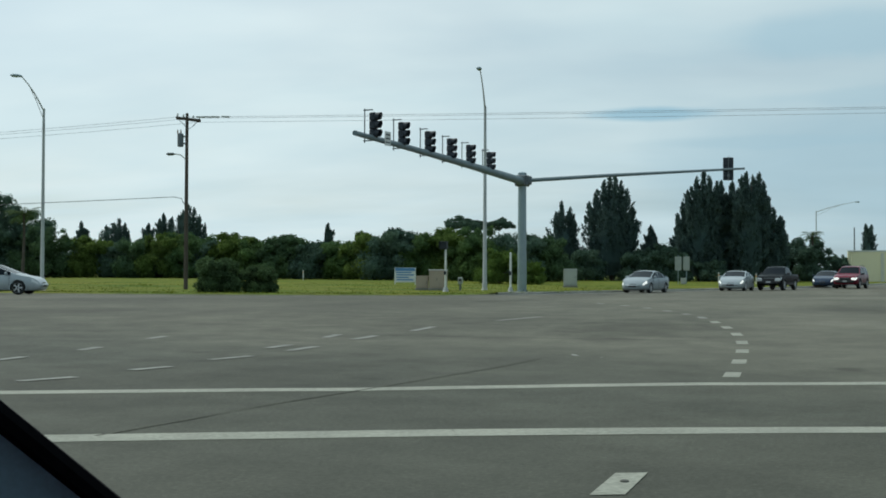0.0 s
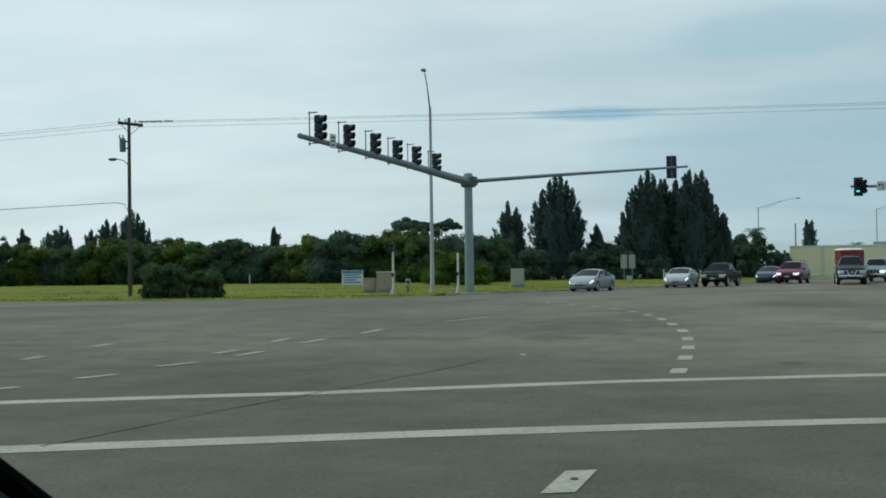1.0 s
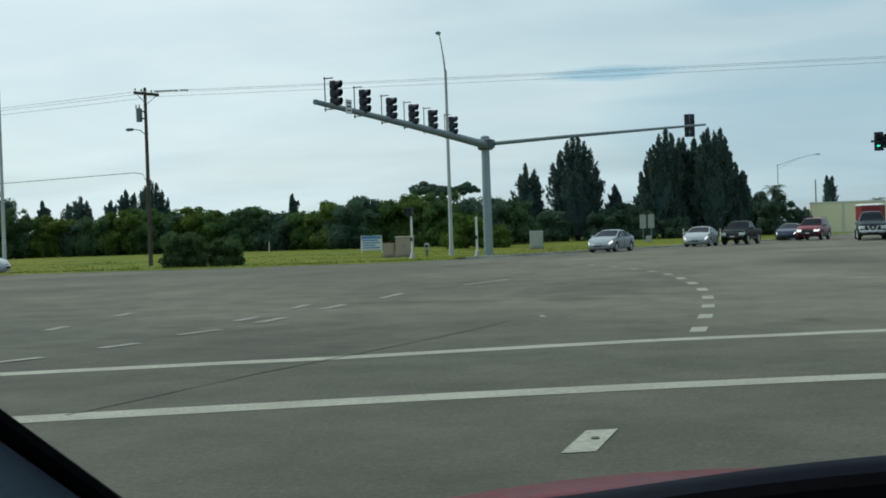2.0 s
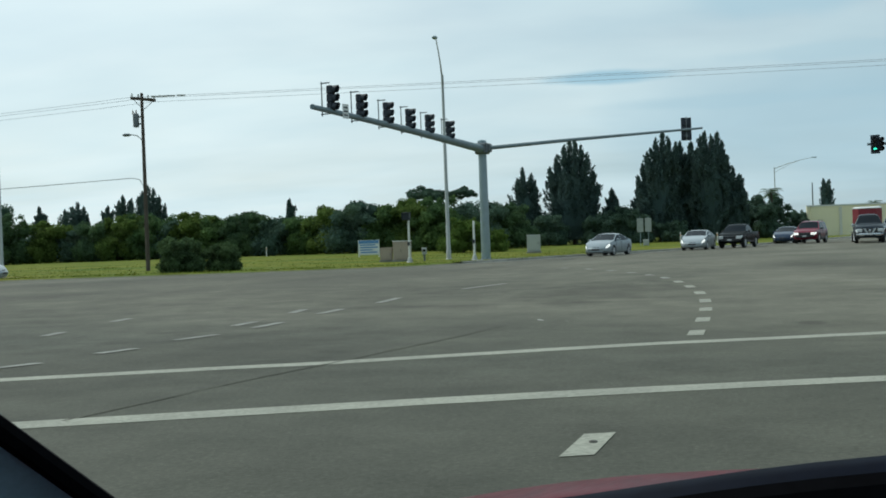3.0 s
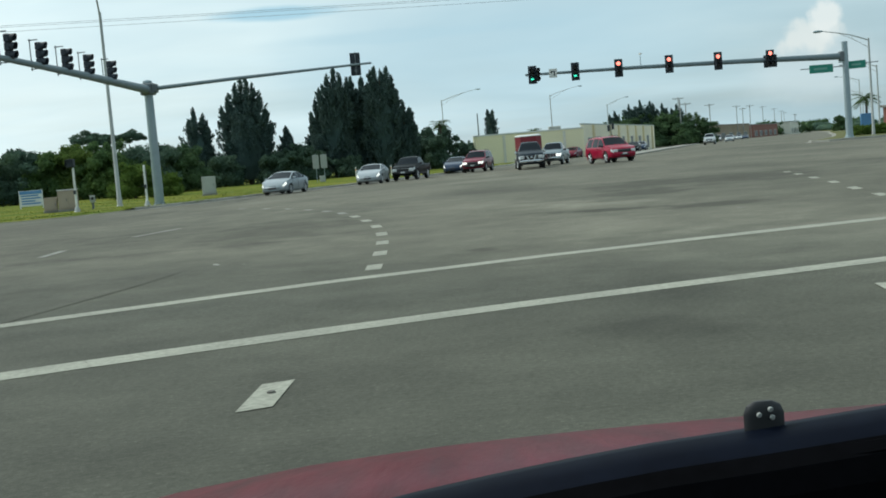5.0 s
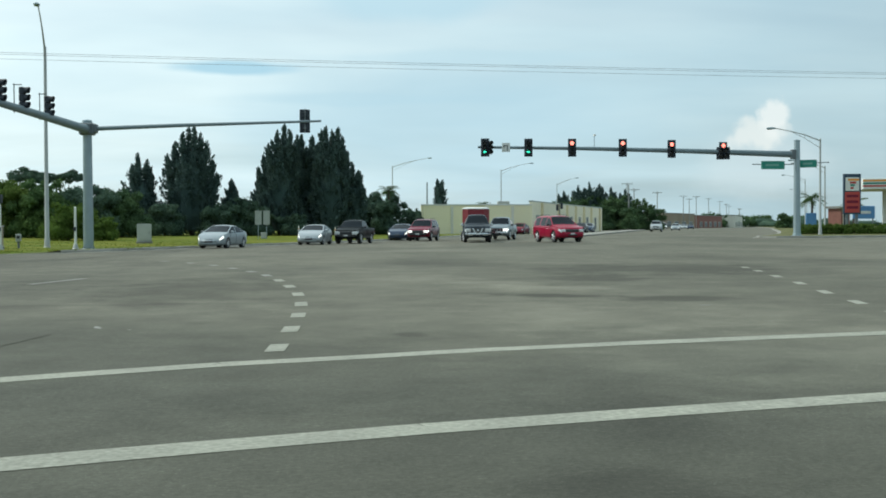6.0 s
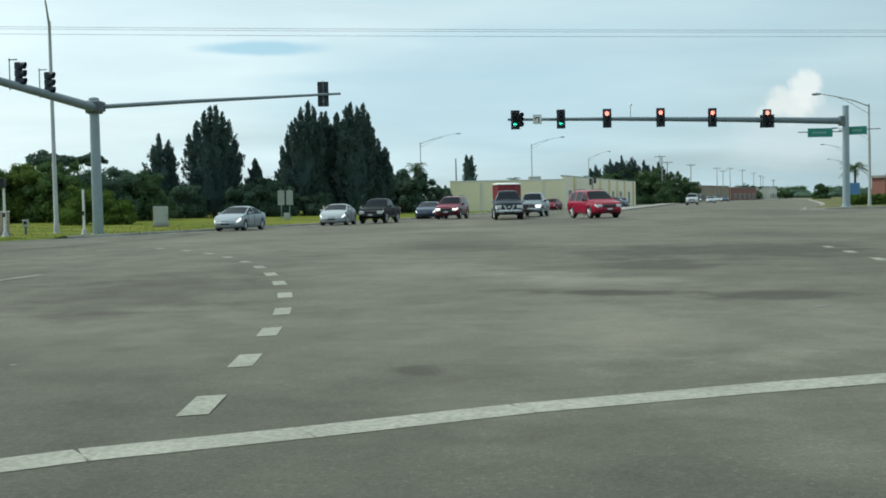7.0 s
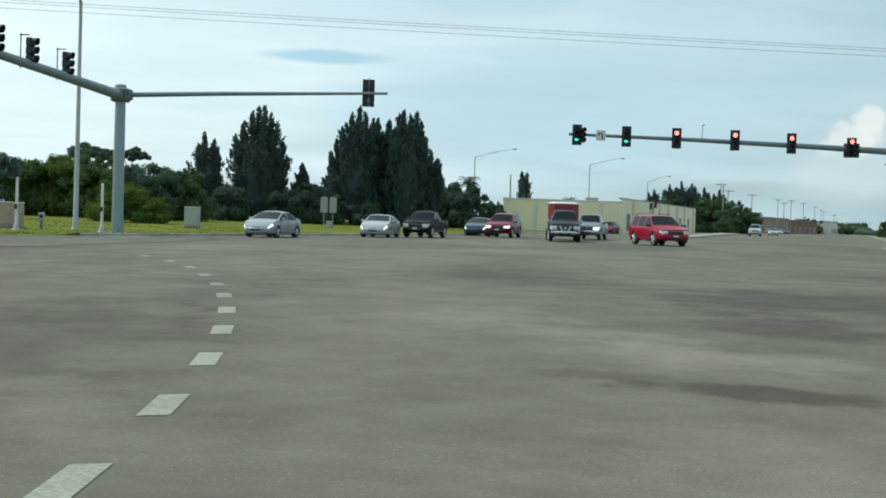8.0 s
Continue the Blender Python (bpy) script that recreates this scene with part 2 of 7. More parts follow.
def asphalt_material():
    m = material("asphalt", (0.076, 0.077, 0.061), 0.88, vary=0.75, scale=0.11, second=(0.103, 0.101, 0.078), fine=0.16, fine_scale=30, bump=0.35, spec=0.15)
    nt = m.node_tree
    N, L = nt.nodes.new, nt.links.new
    b = nt.nodes["Principled BSDF"]
    src = b.inputs["Base Color"].links[0].from_socket
    co = N("ShaderNodeTexCoord")
    # tyre-worn bands along the lanes, grit, darker oily patches
    mp = N("ShaderNodeMapping")
    mp.inputs["Rotation"].default_value = (0, 0, radians(-12))
    mp.inputs["Scale"].default_value = (0.20, 0.060, 1)
    L(co.outputs["Object"], mp.inputs[0])
    n = N("ShaderNodeTexNoise")
    n.inputs["Scale"].default_value, n.inputs["Detail"].default_value, n.inputs["Distortion"].default_value = 1.0, 4, 0.9
    L(mp.outputs[0], n.inputs["Vector"])
    r = N("ShaderNodeMapRange")
    r.inputs["From Min"].default_value, r.inputs["From Max"].default_value = 0.36, 0.64
    r.inputs["To Min"].default_value, r.inputs["To Max"].default_value = 0.91, 1.07
    L(n.outputs["Fac"], r.inputs["Value"])
    g = N("ShaderNodeTexNoise")
    g.inputs["Scale"].default_value, g.inputs["Detail"].default_value = 170, 2
    L(co.outputs["Object"], g.inputs["Vector"])
    gr = N("ShaderNodeMapRange")
    gr.inputs["From Min"].default_value, gr.inputs["From Max"].default_value = 0.3, 0.75
    gr.inputs["To Min"].default_value, gr.inputs["To Max"].default_value = 0.74, 1.32
    L(g.outputs["Fac"], gr.inputs["Value"])
    mu = N("ShaderNodeMath"); mu.operation = "MULTIPLY"
    L(r.outputs[0], mu.inputs[0]); L(gr.outputs[0], mu.inputs[1])
    # the junction itself is laid with a paler, warmer surface than the approach
    sp = N("ShaderNodeSeparateXYZ")
    L(co.outputs["Object"], sp.inputs[0])
    wob = N("ShaderNodeTexNoise")
    wob.inputs["Scale"].default_value, wob.inputs["Detail"].default_value = 0.22, 4
    L(co.outputs["Object"], wob.inputs["Vector"])
    ed = N("ShaderNodeMath"); ed.operation = "MULTIPLY_ADD"; ed.inputs[1].default_value = 0.45
    L(sp.outputs["X"], ed.inputs[0]); L(sp.outputs["Y"], ed.inputs[2])
    ed2 = N("ShaderNodeMath"); ed2.operation = "MULTIPLY_ADD"; ed2.inputs[1].default_value = 8.0
    L(wob.outputs["Fac"], ed2.inputs[0]); L(ed.outputs[0], ed2.inputs[2])
    area = N("ShaderNodeMapRange"); area.interpolation_type = "SMOOTHSTEP"
    area.inputs["From Min"].default_value, area.inputs["From Max"].default_value = 13.0, 22.0
    L(ed2.outputs[0], area.inputs["Value"])
    pale = N("ShaderNodeMix"); pale.data_type = "RGBA"
    L(area.outputs[0], pale.inputs["Factor"]); L(src, pale.inputs["A"])
    n3 = N("ShaderNodeTexNoise")
    n3.inputs["Scale"].default_value, n3.inputs["Detail"].default_value, n3.inputs["Distortion"].default_value = 1.0, 5, 0.6
    mp3 = N("ShaderNodeMapping")
    mp3.inputs["Rotation"].default_value = (0, 0, radians(14))
    mp3.inputs["Scale"].default_value = (0.13, 0.075, 1)
    L(co.outputs["Object"], mp3.inputs[0]); L(mp3.outputs[0], n3.inputs["Vector"])
    tone = N("ShaderNodeValToRGB")
    tone.color_ramp.elements[0].position, tone.color_ramp.elements[0].color = 0.34, (0.108, 0.105, 0.082, 1)
    tone.color_ramp.elements[1].position, tone.color_ramp.elements[1].color = 0.64, (0.158, 0.151, 0.117, 1)
    L(n3.outputs["Fac"], tone.inputs[0])
    L(tone.outputs[0], pale.inputs["B"])
    # mottling of worn aggregate at a metre's scale
    mot = N("ShaderNodeTexNoise")
    mot.inputs["Scale"].default_value, mot.inputs["Detail"].default_value, mot.inputs["Roughness"].default_value = 0.9, 8, 0.72
    L(co.outputs["Object"], mot.inputs["Vector"])
    mtr = N("ShaderNodeMapRange")
    mtr.inputs["From Min"].default_value, mtr.inputs["From Max"].default_value = 0.34, 0.68
    mtr.inputs["To Min"].default_value, mtr.inputs["To Max"].default_value = 0.80, 1.20
    L(mot.outputs["Fac"], mtr.inputs["Value"])
    # pale chips of stone
    chip = N("ShaderNodeTexNoise")
    chip.inputs["Scale"].default_value, chip.inputs["Detail"].default_value = 46, 1
    L(co.outputs["Object"], chip.inputs["Vector"])
    chr_ = N("ShaderNodeMapRange")
    chr_.inputs["From Min"].default_value, chr_.inputs["From Max"].default_value = 0.62, 0.74
    chr_.inputs["To Min"].default_value, chr_.inputs["To Max"].default_value = 0.985, 1.40
    L(chip.outputs["Fac"], chr_.inputs["Value"])
    mu1 = N("ShaderNodeMath"); mu1.operation = "MULTIPLY"
    L(mu.outputs[0], mu1.inputs[0]); L(chr_.outputs[0], mu1.inputs[1])
    mu2 = N("ShaderNodeMath"); mu2.operation = "MULTIPLY"
    L(mu1.outputs[0], mu2.inputs[0]); L(mtr.outputs[0], mu2.inputs[1])
    # worn, oily and sun-bleached places, each with a ragged soft edge
    rag = N("ShaderNodeTexNoise")
    rag.inputs["Scale"].default_value, rag.inputs["Detail"].default_value, rag.inputs["Roughness"].default_value = 1.3, 7, 0.66
    L(co.outputs["Object"], rag.inputs["Vector"])
    last = mu2.outputs[0]
    for x, y, rx, ry, turn, factor in NEAR_MARKS + FAR_MARKS:
        mk = N("ShaderNodeMapping"); mk.vector_type = "TEXTURE"
        mk.inputs["Location"].default_value = (x, y, 0)
        mk.inputs["Rotation"].default_value = (0, 0, turn)
        mk.inputs["Scale"].default_value = (rx, ry, 1)
        L(co.outputs["Object"], mk.inputs[0])
        fl = N("ShaderNodeVectorMath"); fl.operation = "MULTIPLY"; fl.inputs[1].default_value = (1, 1, 0)
        L(mk.outputs[0], fl.inputs[0])
        ln = N("ShaderNodeVectorMath"); ln.operation = "LENGTH"
        L(fl.outputs[0], ln.inputs[0])
        ra = N("ShaderNodeMath"); ra.operation = "MULTIPLY_ADD"; ra.inputs[1].default_value = 2.0
        L(rag.outputs["Fac"], ra.inputs[0]); L(ln.outputs["Value"], ra.inputs[2])
        mr = N("ShaderNodeMapRange"); mr.interpolation_type = "SMOOTHSTEP"
        mr.inputs["From Min"].default_value, mr.inputs["From Max"].default_value = 1.42, 2.1
        mr.inputs["To Min"].default_value, mr.inputs["To Max"].default_value = factor, 1.0
        L(ra.outputs[0], mr.inputs["Value"])
        mm = N("ShaderNodeMath"); mm.operation = "MULTIPLY"
        L(last, mm.inputs[0]); L(mr.outputs[0], mm.inputs[1])
        last = mm.outputs[0]
    sc = N("ShaderNodeVectorMath"); sc.operation = "SCALE"
    L(pale.outputs["Result"], sc.inputs[0]); L(last, sc.inputs["Scale"])
    L(sc.outputs[0], b.inputs["Base Color"])
    return m


def paint_material():
    """Road paint, worn through to the asphalt in spots."""
    m = material("road_paint", (0.325, 0.325, 0.27), 0.85, vary=0.8, scale=1.7, second=(0.245, 0.245, 0.205), fine=0.22, fine_scale=28, bump=0.2, spec=0.15)
    return m


M = {
    "asphalt": asphalt_material(),
    "paint": paint_material(),
    "paint_faded": material("road_paint_faded", (0.25, 0.25, 0.22), 0.85, vary=0.9, scale=4.0, second=(0.14, 0.14, 0.12), fine=0.15, fine_scale=35),
    "tar_faint": material("worn_joint", (0.080, 0.080, 0.064), 0.9, vary=0.9, scale=1.0, second=(0.11, 0.108, 0.085), fine=0.25, fine_scale=30, spec=0.1),
    "patch": material("asphalt_patch", (0.125, 0.118, 0.10), 0.85, vary=0.7, scale=0.6, second=(0.095, 0.09, 0.078), fine=0.2, fine_scale=40, bump=0.3),
    "soil": material("soil_and_grass", (0.11, 0.15, 0.03), 0.9, vary=0.8, scale=0.02, second=(0.14, 0.14, 0.05), fine=0.2, fine_scale=1.0),
    "grass": material("mown_grass", (0.078, 0.118, 0.016), 0.95, vary=1.0, scale=0.16, second=(0.170, 0.165, 0.026), fine=0.35, fine_scale=1.6, bump=0.3, spec=0.05, stretch=(0.55, 1.5, 1)),
    "grass_dry": material("dry_grass", (0.085, 0.10, 0.030), 0.95, vary=0.9, scale=0.2, second=(0.17, 0.155, 0.085), fine=0.25, fine_scale=3.0, spec=0.05),
    "blade": leaf_material("grass_blades", (0.100, 0.142, 0.022), (0.17, 0.175, 0.032), 0.2, 0.4),
    "dirt": material("bare_dirt", (0.20, 0.15, 0.095), 0.95, vary=0.9, scale=0.7, second=(0.13, 0.125, 0.05), fine=0.25, fine_scale=5.0, bump=0.3),
    "concrete": material("kerb_concrete", (0.30, 0.29, 0.255), 0.85, vary=0.8, scale=0.8, second=(0.17, 0.165, 0.14), fine=0.14, fine_scale=30, bump=0.2, objrand=0.08),
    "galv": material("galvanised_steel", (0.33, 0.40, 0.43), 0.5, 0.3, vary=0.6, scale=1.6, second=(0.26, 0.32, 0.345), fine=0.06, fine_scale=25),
    # arm steel: the shade on the arms' undersides is put into the colour
    "galv_arm": material("shaded_galvanised_arm", (0.19, 0.24, 0.26), 0.6, 0.2, vary=0.6, scale=1.2, second=(0.14, 0.18, 0.195), fine=0.06, fine_scale=25),
    "sign_pale": material("sign_lettering", (0.16, 0.34, 0.28), 0.5),
    "kerb_old": material("old_kerb_concrete", (0.17, 0.168, 0.135), 0.9, vary=0.8, scale=0.5, second=(0.11, 0.115, 0.07), fine=0.14, fine_scale=30),
    "galv_dark": material("weathered_steel", (0.13, 0.15, 0.16), 0.55, 0.3, vary=0.6, scale=2.0, second=(0.19, 0.205, 0.21), fine=0.08, fine_scale=25),
    "alum": material("aluminium_pole", (0.42, 0.43, 0.41), 0.5, 0.4, vary=0.6, scale=0.8, second=(0.31, 0.32, 0.31), fine=0.05, fine_scale=30),
    "black": material("black_housing", (0.018, 0.024, 0.034), 0.6, vary=0.5, scale=3, second=(0.030, 0.038, 0.050), fine=0.1, fine_scale=30),
    "lens_off": material("dark_lens", (0.03, 0.03, 0.03), 0.25),
    "wood": material("creosoted_wood", (0.062, 0.046, 0.034), 0.85, vary=0.8, scale=2.0, second=(0.105, 0.085, 0.068), fine=0.25, fine_scale=10, stretch=(6, 6, 0.5), bump=0.4),
    # wood of the distant poles, paled to carry the haze in its colour
    "wood_grey": material("hazed_far_wood", (0.33, 0.33, 0.31), 0.9, vary=0.6, scale=1.0, second=(0.25, 0.25, 0.235), fine=0.15, fine_scale=8),
    "wire": material("power_cable", (0.16, 0.17, 0.18), 0.6),
    "white": material("white_paint", (0.74, 0.74, 0.71), 0.5, vary=0.5, scale=2.5, second=(0.55, 0.55, 0.51), fine=0.05, fine_scale=30),
    "tan": material("cabinet_tan", (0.40, 0.325, 0.255), 0.55, vary=0.6, scale=1.5, second=(0.32, 0.26, 0.205), fine=0.05),
    "greycab": material("cabinet_grey", (0.40, 0.42, 0.39), 0.55, vary=0.6, scale=1.5, second=(0.30, 0.32, 0.29), fine=0.05),
    "signback": material("sign_back_aluminium", (0.36, 0.38, 0.36), 0.5, 0.2, vary=0.6, scale=2, second=(0.26, 0.28, 0.26)),
    "bluesign": material("sign_blue", (0.10, 0.24, 0.48), 0.5, vary=0.4, scale=2, second=(0.13, 0.30, 0.5)),
    "greensign": material("sign_green", (0.025, 0.22, 0.16), 0.4, vary=0.3, scale=2, second=(0.03, 0.27, 0.20)),
    "orange": material("sign_orange", (0.75, 0.30, 0.03), 0.5),
    "redsign": material("sign_red", (0.45, 0.05, 0.04), 0.5, vary=0.4, scale=1, second=(0.35, 0.06, 0.05)),
    "stucco": material("cream_stucco", (0.86, 0.79, 0.53), 0.85, vary=0.6, scale=0.2, second=(0.78, 0.72, 0.50), fine=0.03, fine_scale=8),
    "stucco_white": material("white_stucco", (0.74, 0.72, 0.62), 0.85, vary=0.6, scale=0.25, second=(0.62, 0.60, 0.52), fine=0.08, fine_scale=8),
    "stucco_pale": material("pale_cream_stucco", (0.86, 0.79, 0.60), 0.85, vary=0.6, scale=0.25, second=(0.77, 0.71, 0.54), fine=0.06, fine_scale=8),
    "stucco_tan": material("tan_stucco", (0.74, 0.64, 0.41), 0.85, vary=0.6, scale=0.25, second=(0.66, 0.57, 0.38), fine=0.04, fine_scale=8),
    "roof": material("flat_roof", (0.30, 0.29, 0.27), 0.9, vary=0.6, scale=0.3, second=(0.2, 0.2, 0.19), fine=0.1, fine_scale=4),
    "brown": material("brown_masonry", (0.30, 0.235, 0.165), 0.9, vary=0.6, scale=0.2, second=(0.38, 0.31, 0.22), fine=0.1, fine_scale=3),
    "terracotta": material("terracotta_wall", (0.27, 0.12, 0.095), 0.9, vary=0.6, scale=0.3, second=(0.21, 0.10, 0.08), fine=0.1, fine_scale=3),
    "window": material("window_glass", (0.03, 0.04, 0.05), 0.3, vary=0.5, scale=0.6, second=(0.06, 0.075, 0.085), spec=0.25),
    "bark": material("bark", (0.075, 0.06, 0.047), 0.9, vary=0.7, scale=3, second=(0.12, 0.10, 0.085), fine=0.3, fine_scale=12, bump=0.5),
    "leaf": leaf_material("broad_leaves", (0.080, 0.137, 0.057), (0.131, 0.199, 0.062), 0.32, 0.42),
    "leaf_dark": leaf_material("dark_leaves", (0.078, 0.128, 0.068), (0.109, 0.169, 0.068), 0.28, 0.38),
    # copies of the leaf colour with shade and sunlight mixed in
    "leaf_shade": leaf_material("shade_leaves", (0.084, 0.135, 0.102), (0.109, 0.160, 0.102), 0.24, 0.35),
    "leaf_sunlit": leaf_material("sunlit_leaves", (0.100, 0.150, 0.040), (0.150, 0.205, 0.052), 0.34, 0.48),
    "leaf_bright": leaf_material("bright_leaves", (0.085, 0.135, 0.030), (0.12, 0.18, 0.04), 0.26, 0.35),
    "leaf_bush": leaf_material("bush_leaves", (0.067, 0.105, 0.050), (0.102, 0.154, 0.060), 0.40, 0.35),
    "needle": leaf_material("pine_needles", (0.078, 0.121, 0.114), (0.104, 0.147, 0.126), 0.22, 0.3),
    "palm": leaf_material("palm_fronds", (0.05, 0.085, 0.03), (0.09, 0.12, 0.05)),
    "tyre": material("tyre_rubber", (0.022, 0.022, 0.022), 0.85, fine=0.2, fine_scale=40),
    "rim": material("alloy_rim", (0.62, 0.62, 0.62), 0.4, 0.2),
    "carglass": material("car_glass", (0.008, 0.013, 0.018), 0.05, spec=0.12),
    "headlight": material("headlight_lens", (0.62, 0.64, 0.64), 0.15, spec=0.8),
    # emission for lit lamps, also used for white glints on headlight lenses
    "headlight_glow": emitter("headlight_lamp_and_glint", (1.0, 0.97, 0.9), 1.3),
    "tail": material("tail_lens", (0.35, 0.02, 0.02), 0.2),
    "trim": material("black_trim", (0.02, 0.02, 0.022), 0.5, fine=0.1, fine_scale=30),
    "chrome": material("chrome", (0.52, 0.53, 0.54), 0.22, 0.9),
    "red_on": emitter("red_signal", (1.0, 0.22, 0.16), 2.8),
    "green_on": emitter("green_signal", (0.10, 1.0, 0.62), 1.6),
    "plate": material("plate_white", (0.6, 0.6, 0.6), 0.5),
}


def car_paint(name, base, metal=0.25):
    return material(name, base, 0.30, metal, vary=0.35, scale=1.2, second=tuple(c * 0.82 for c in base), spec=0.25, coat=0.22)


M["silver"] = car_paint("silver_paint", (0.33, 0.37, 0.395), 0.35)
M["silver_pale"] = car_paint("pale_silver_paint", (0.40, 0.435, 0.455), 0.3)
M["carblack"] = material("black_paint", (0.004, 0.007, 0.008), 0.35, vary=0.4, scale=1.2, second=(0.007, 0.011, 0.012), spec=0.06)
M["pickup_grey"] = material("dark_blue_grey_paint", (0.020, 0.030, 0.040), 0.32, 0.2, vary=0.35, scale=1.2, second=(0.014, 0.020, 0.030), spec=0.14)
M["carred"] = car_paint("red_paint", (0.30, 0.004, 0.032), 0.0)
M["darkred"] = car_paint("dark_red_paint", (0.17, 0.004, 0.026), 0.0)
M["silver_blue"] = car_paint("blue_grey_paint", (0.20, 0.25, 0.28), 0.3)
M["navy"] = car_paint("navy_paint", (0.03, 0.05, 0.09), 0.3)
M["trailer_red"] = material("trailer_red", (0.21, 0.016, 0.026), 0.4, vary=0.5, scale=0.8, second=(0.16, 0.014, 0.022))


# ---- mesh tools ----
class Mesh:
    """Collects points and faces for one mesh."""

    def __init__(self):
        self.v, self.f = [], []

    def add(self, verts, faces):
        k = len(self.v)
        self.v += [tuple(p) for p in verts]
        self.f += [tuple(i + k for i in f) for f in faces]
        return self

    def box(self, cx, cy, cz, sx, sy, sz, turn=0.0, bevel=0.0):
        """A box about its centre, with chamfered upright and level edges if bevel is given."""
        x, y, z = sx / 2, sy / 2, sz / 2
        c, s = math.cos(turn), math.sin(turn)
        if bevel <= 0:
            pts = [(i, j, k) for k in (-z, z) for i, j in ((-x, -y), (x, -y), (x, y), (-x, y))]
            faces = [(3, 2, 1, 0), (4, 5, 6, 7), (0, 1, 5, 4), (1, 2, 6, 5), (2, 3, 7, 6), (3, 0, 4, 7)]
        else:
            b = min(bevel, x * 0.9, y * 0.9, z * 0.9)
            ring = lambda ix, iy, zz: [(-ix + 0, -iy, zz), (ix, -iy, zz), (ix, iy, zz), (-ix, iy, zz)]
            oct8 = lambda zz: [(-x + b, -y, zz), (x - b, -y, zz), (x, -y + b, zz), (x, y - b, zz), (x - b, y, zz), (-x + b, y, zz), (-x, y - b, zz), (-x, -y + b, zz)]
            inn = lambda zz: [(-x + 1.6 * b, -y + b, zz), (x - 1.6 * b, -y + b, zz), (x - b, -y + 1.6 * b, zz), (x - b, y - 1.6 * b, zz), (x - 1.6 * b, y - b, zz), (-x + 1.6 * b, y - b, zz), (-x + b, y - 1.6 * b, zz), (-x + b, -y + 1.6 * b, zz)]
            pts = inn(-z) + oct8(-z + b) + oct8(z - b) + inn(z)
            faces = [tuple(reversed(range(8))), tuple(range(24, 32))]
            for r in range(3):
                for i in range(8):
                    faces.append((r * 8 + i, r * 8 + (i + 1) % 8, r * 8 + 8 + (i + 1) % 8, r * 8 + 8 + i))
        return self.add([(cx + i * c - j * s, cy + i * s + j * c, cz + k) for i, j, k in pts], faces)

    def rod(self, p0, p1, r0, r1=None, n=12, caps=True):
        r1 = r0 if r1 is None else r1
        a, b = Vector(p0), Vector(p1)
        d = (b - a).normalized()
        u = d.orthogonal().normalized()
        w = d.cross(u)
        pts = []
        for c, r in ((a, r0), (b, r1)):
            for i in range(n):
                t = 2 * math.pi * i / n
                pts.append(c + (u * math.cos(t) + w * math.sin(t)) * r)
        faces = [(i, (i + 1) % n, n + (i + 1) % n, n + i) for i in range(n)]
        if caps:
            faces += [tuple(reversed(range(n))), tuple(range(n, 2 * n))]
        return self.add(pts, faces)

    def tube(self, pts, r, n=8):
        """A bent round bar through points; r a number or one for each point."""
        P = [Vector(p) for p in pts]
        rs = r if isinstance(r, (list, tuple)) else [r] * len(P)
        up = Vector((0.13, 0.21, 1)).normalized()
        rings = []
        for i, p in enumerate(P):
            d = (P[min(i + 1, len(P) - 1)] - P[max(i - 1, 0)]).normalized()
            u = d.cross(up)
            u = u.normalized() if u.length > 1e-4 else d.orthogonal().normalized()
            w = u.cross(d)
            rings.append([p + (u * math.cos(2 * math.pi * k / n) + w * math.sin(2 * math.pi * k / n)) * rs[i] for k in range(n)])
        return self.loft(rings)

    def loft(self, rings, caps=True, closed=True):
        n = len(rings[0])
        pts = [p for r in rings for p in r]
        faces = []
        for r in range(len(rings) - 1):
            for i in range(n if closed else n - 1):
                j = (i + 1) % n
                faces.append((r * n + i, r * n + j, (r + 1) * n + j, (r + 1) * n + i))
        if caps:
            faces += [tuple(reversed(range(n))), tuple(range((len(rings) - 1) * n, len(rings) * n))]
        return self.add(pts, faces)

    def lathe(self, profile, n=16, origin=(0, 0, 0), axis="z"):
        rings = []
        for r, h in profile:
            ring = []
            for k in range(n):
                t = 2 * math.pi * k / n
                p = (r * math.cos(t), r * math.sin(t), h)
                if axis == "x":
                    p = (p[2], p[0], p[1])
                elif axis == "y":
                    p = (p[0], p[2], -p[1])
                ring.append((origin[0] + p[0], origin[1] + p[1], origin[2] + p[2]))
            rings.append(ring)
        return self.loft(rings)

    def data(self, name, smooth=False):
        me = bpy.data.meshes.new(name)
        me.from_pydata(self.v, [], self.f)
        bm = bmesh.new()
        bm.from_mesh(me)
        bmesh.ops.recalc_face_normals(bm, faces=bm.faces)
        bm.to_mesh(me)
        bm.free()
        if smooth:
            me.polygons.foreach_set("use_smooth", [True] * len(me.polygons))
            if smooth != "all":
                me.set_sharp_from_angle(angle=radians(35))
        return me


def part(name, mesh, mat, parent=None, label="", smooth=False, raw=False):
    """One mesh object, under a thing or a part."""
    if isinstance(mesh, Mesh):
        if raw:
            me = bpy.data.meshes.new(name)
            me.from_pydata(mesh.v, [], mesh.f)
        else:
            me = mesh.data(name, smooth)
    else:
        me = mesh
    if mat is not None and not me.materials:
        me.materials.append(mat)
    ob = new(name, me)
    if parent is not None:
        ob.parent = parent
    return tagged(ob, label) if label else ob


def thing(name, label, category, x=0, y=0, z=0, turn=0.0, group="", kind=""):
    """The Empty at a thing's base."""
    ob = new(name)
    ob.empty_display_size = 0.2
    ob.matrix_basis = pose(x, y, z, 0, 0, turn)
    return tagged(ob, label, category, group, kind)


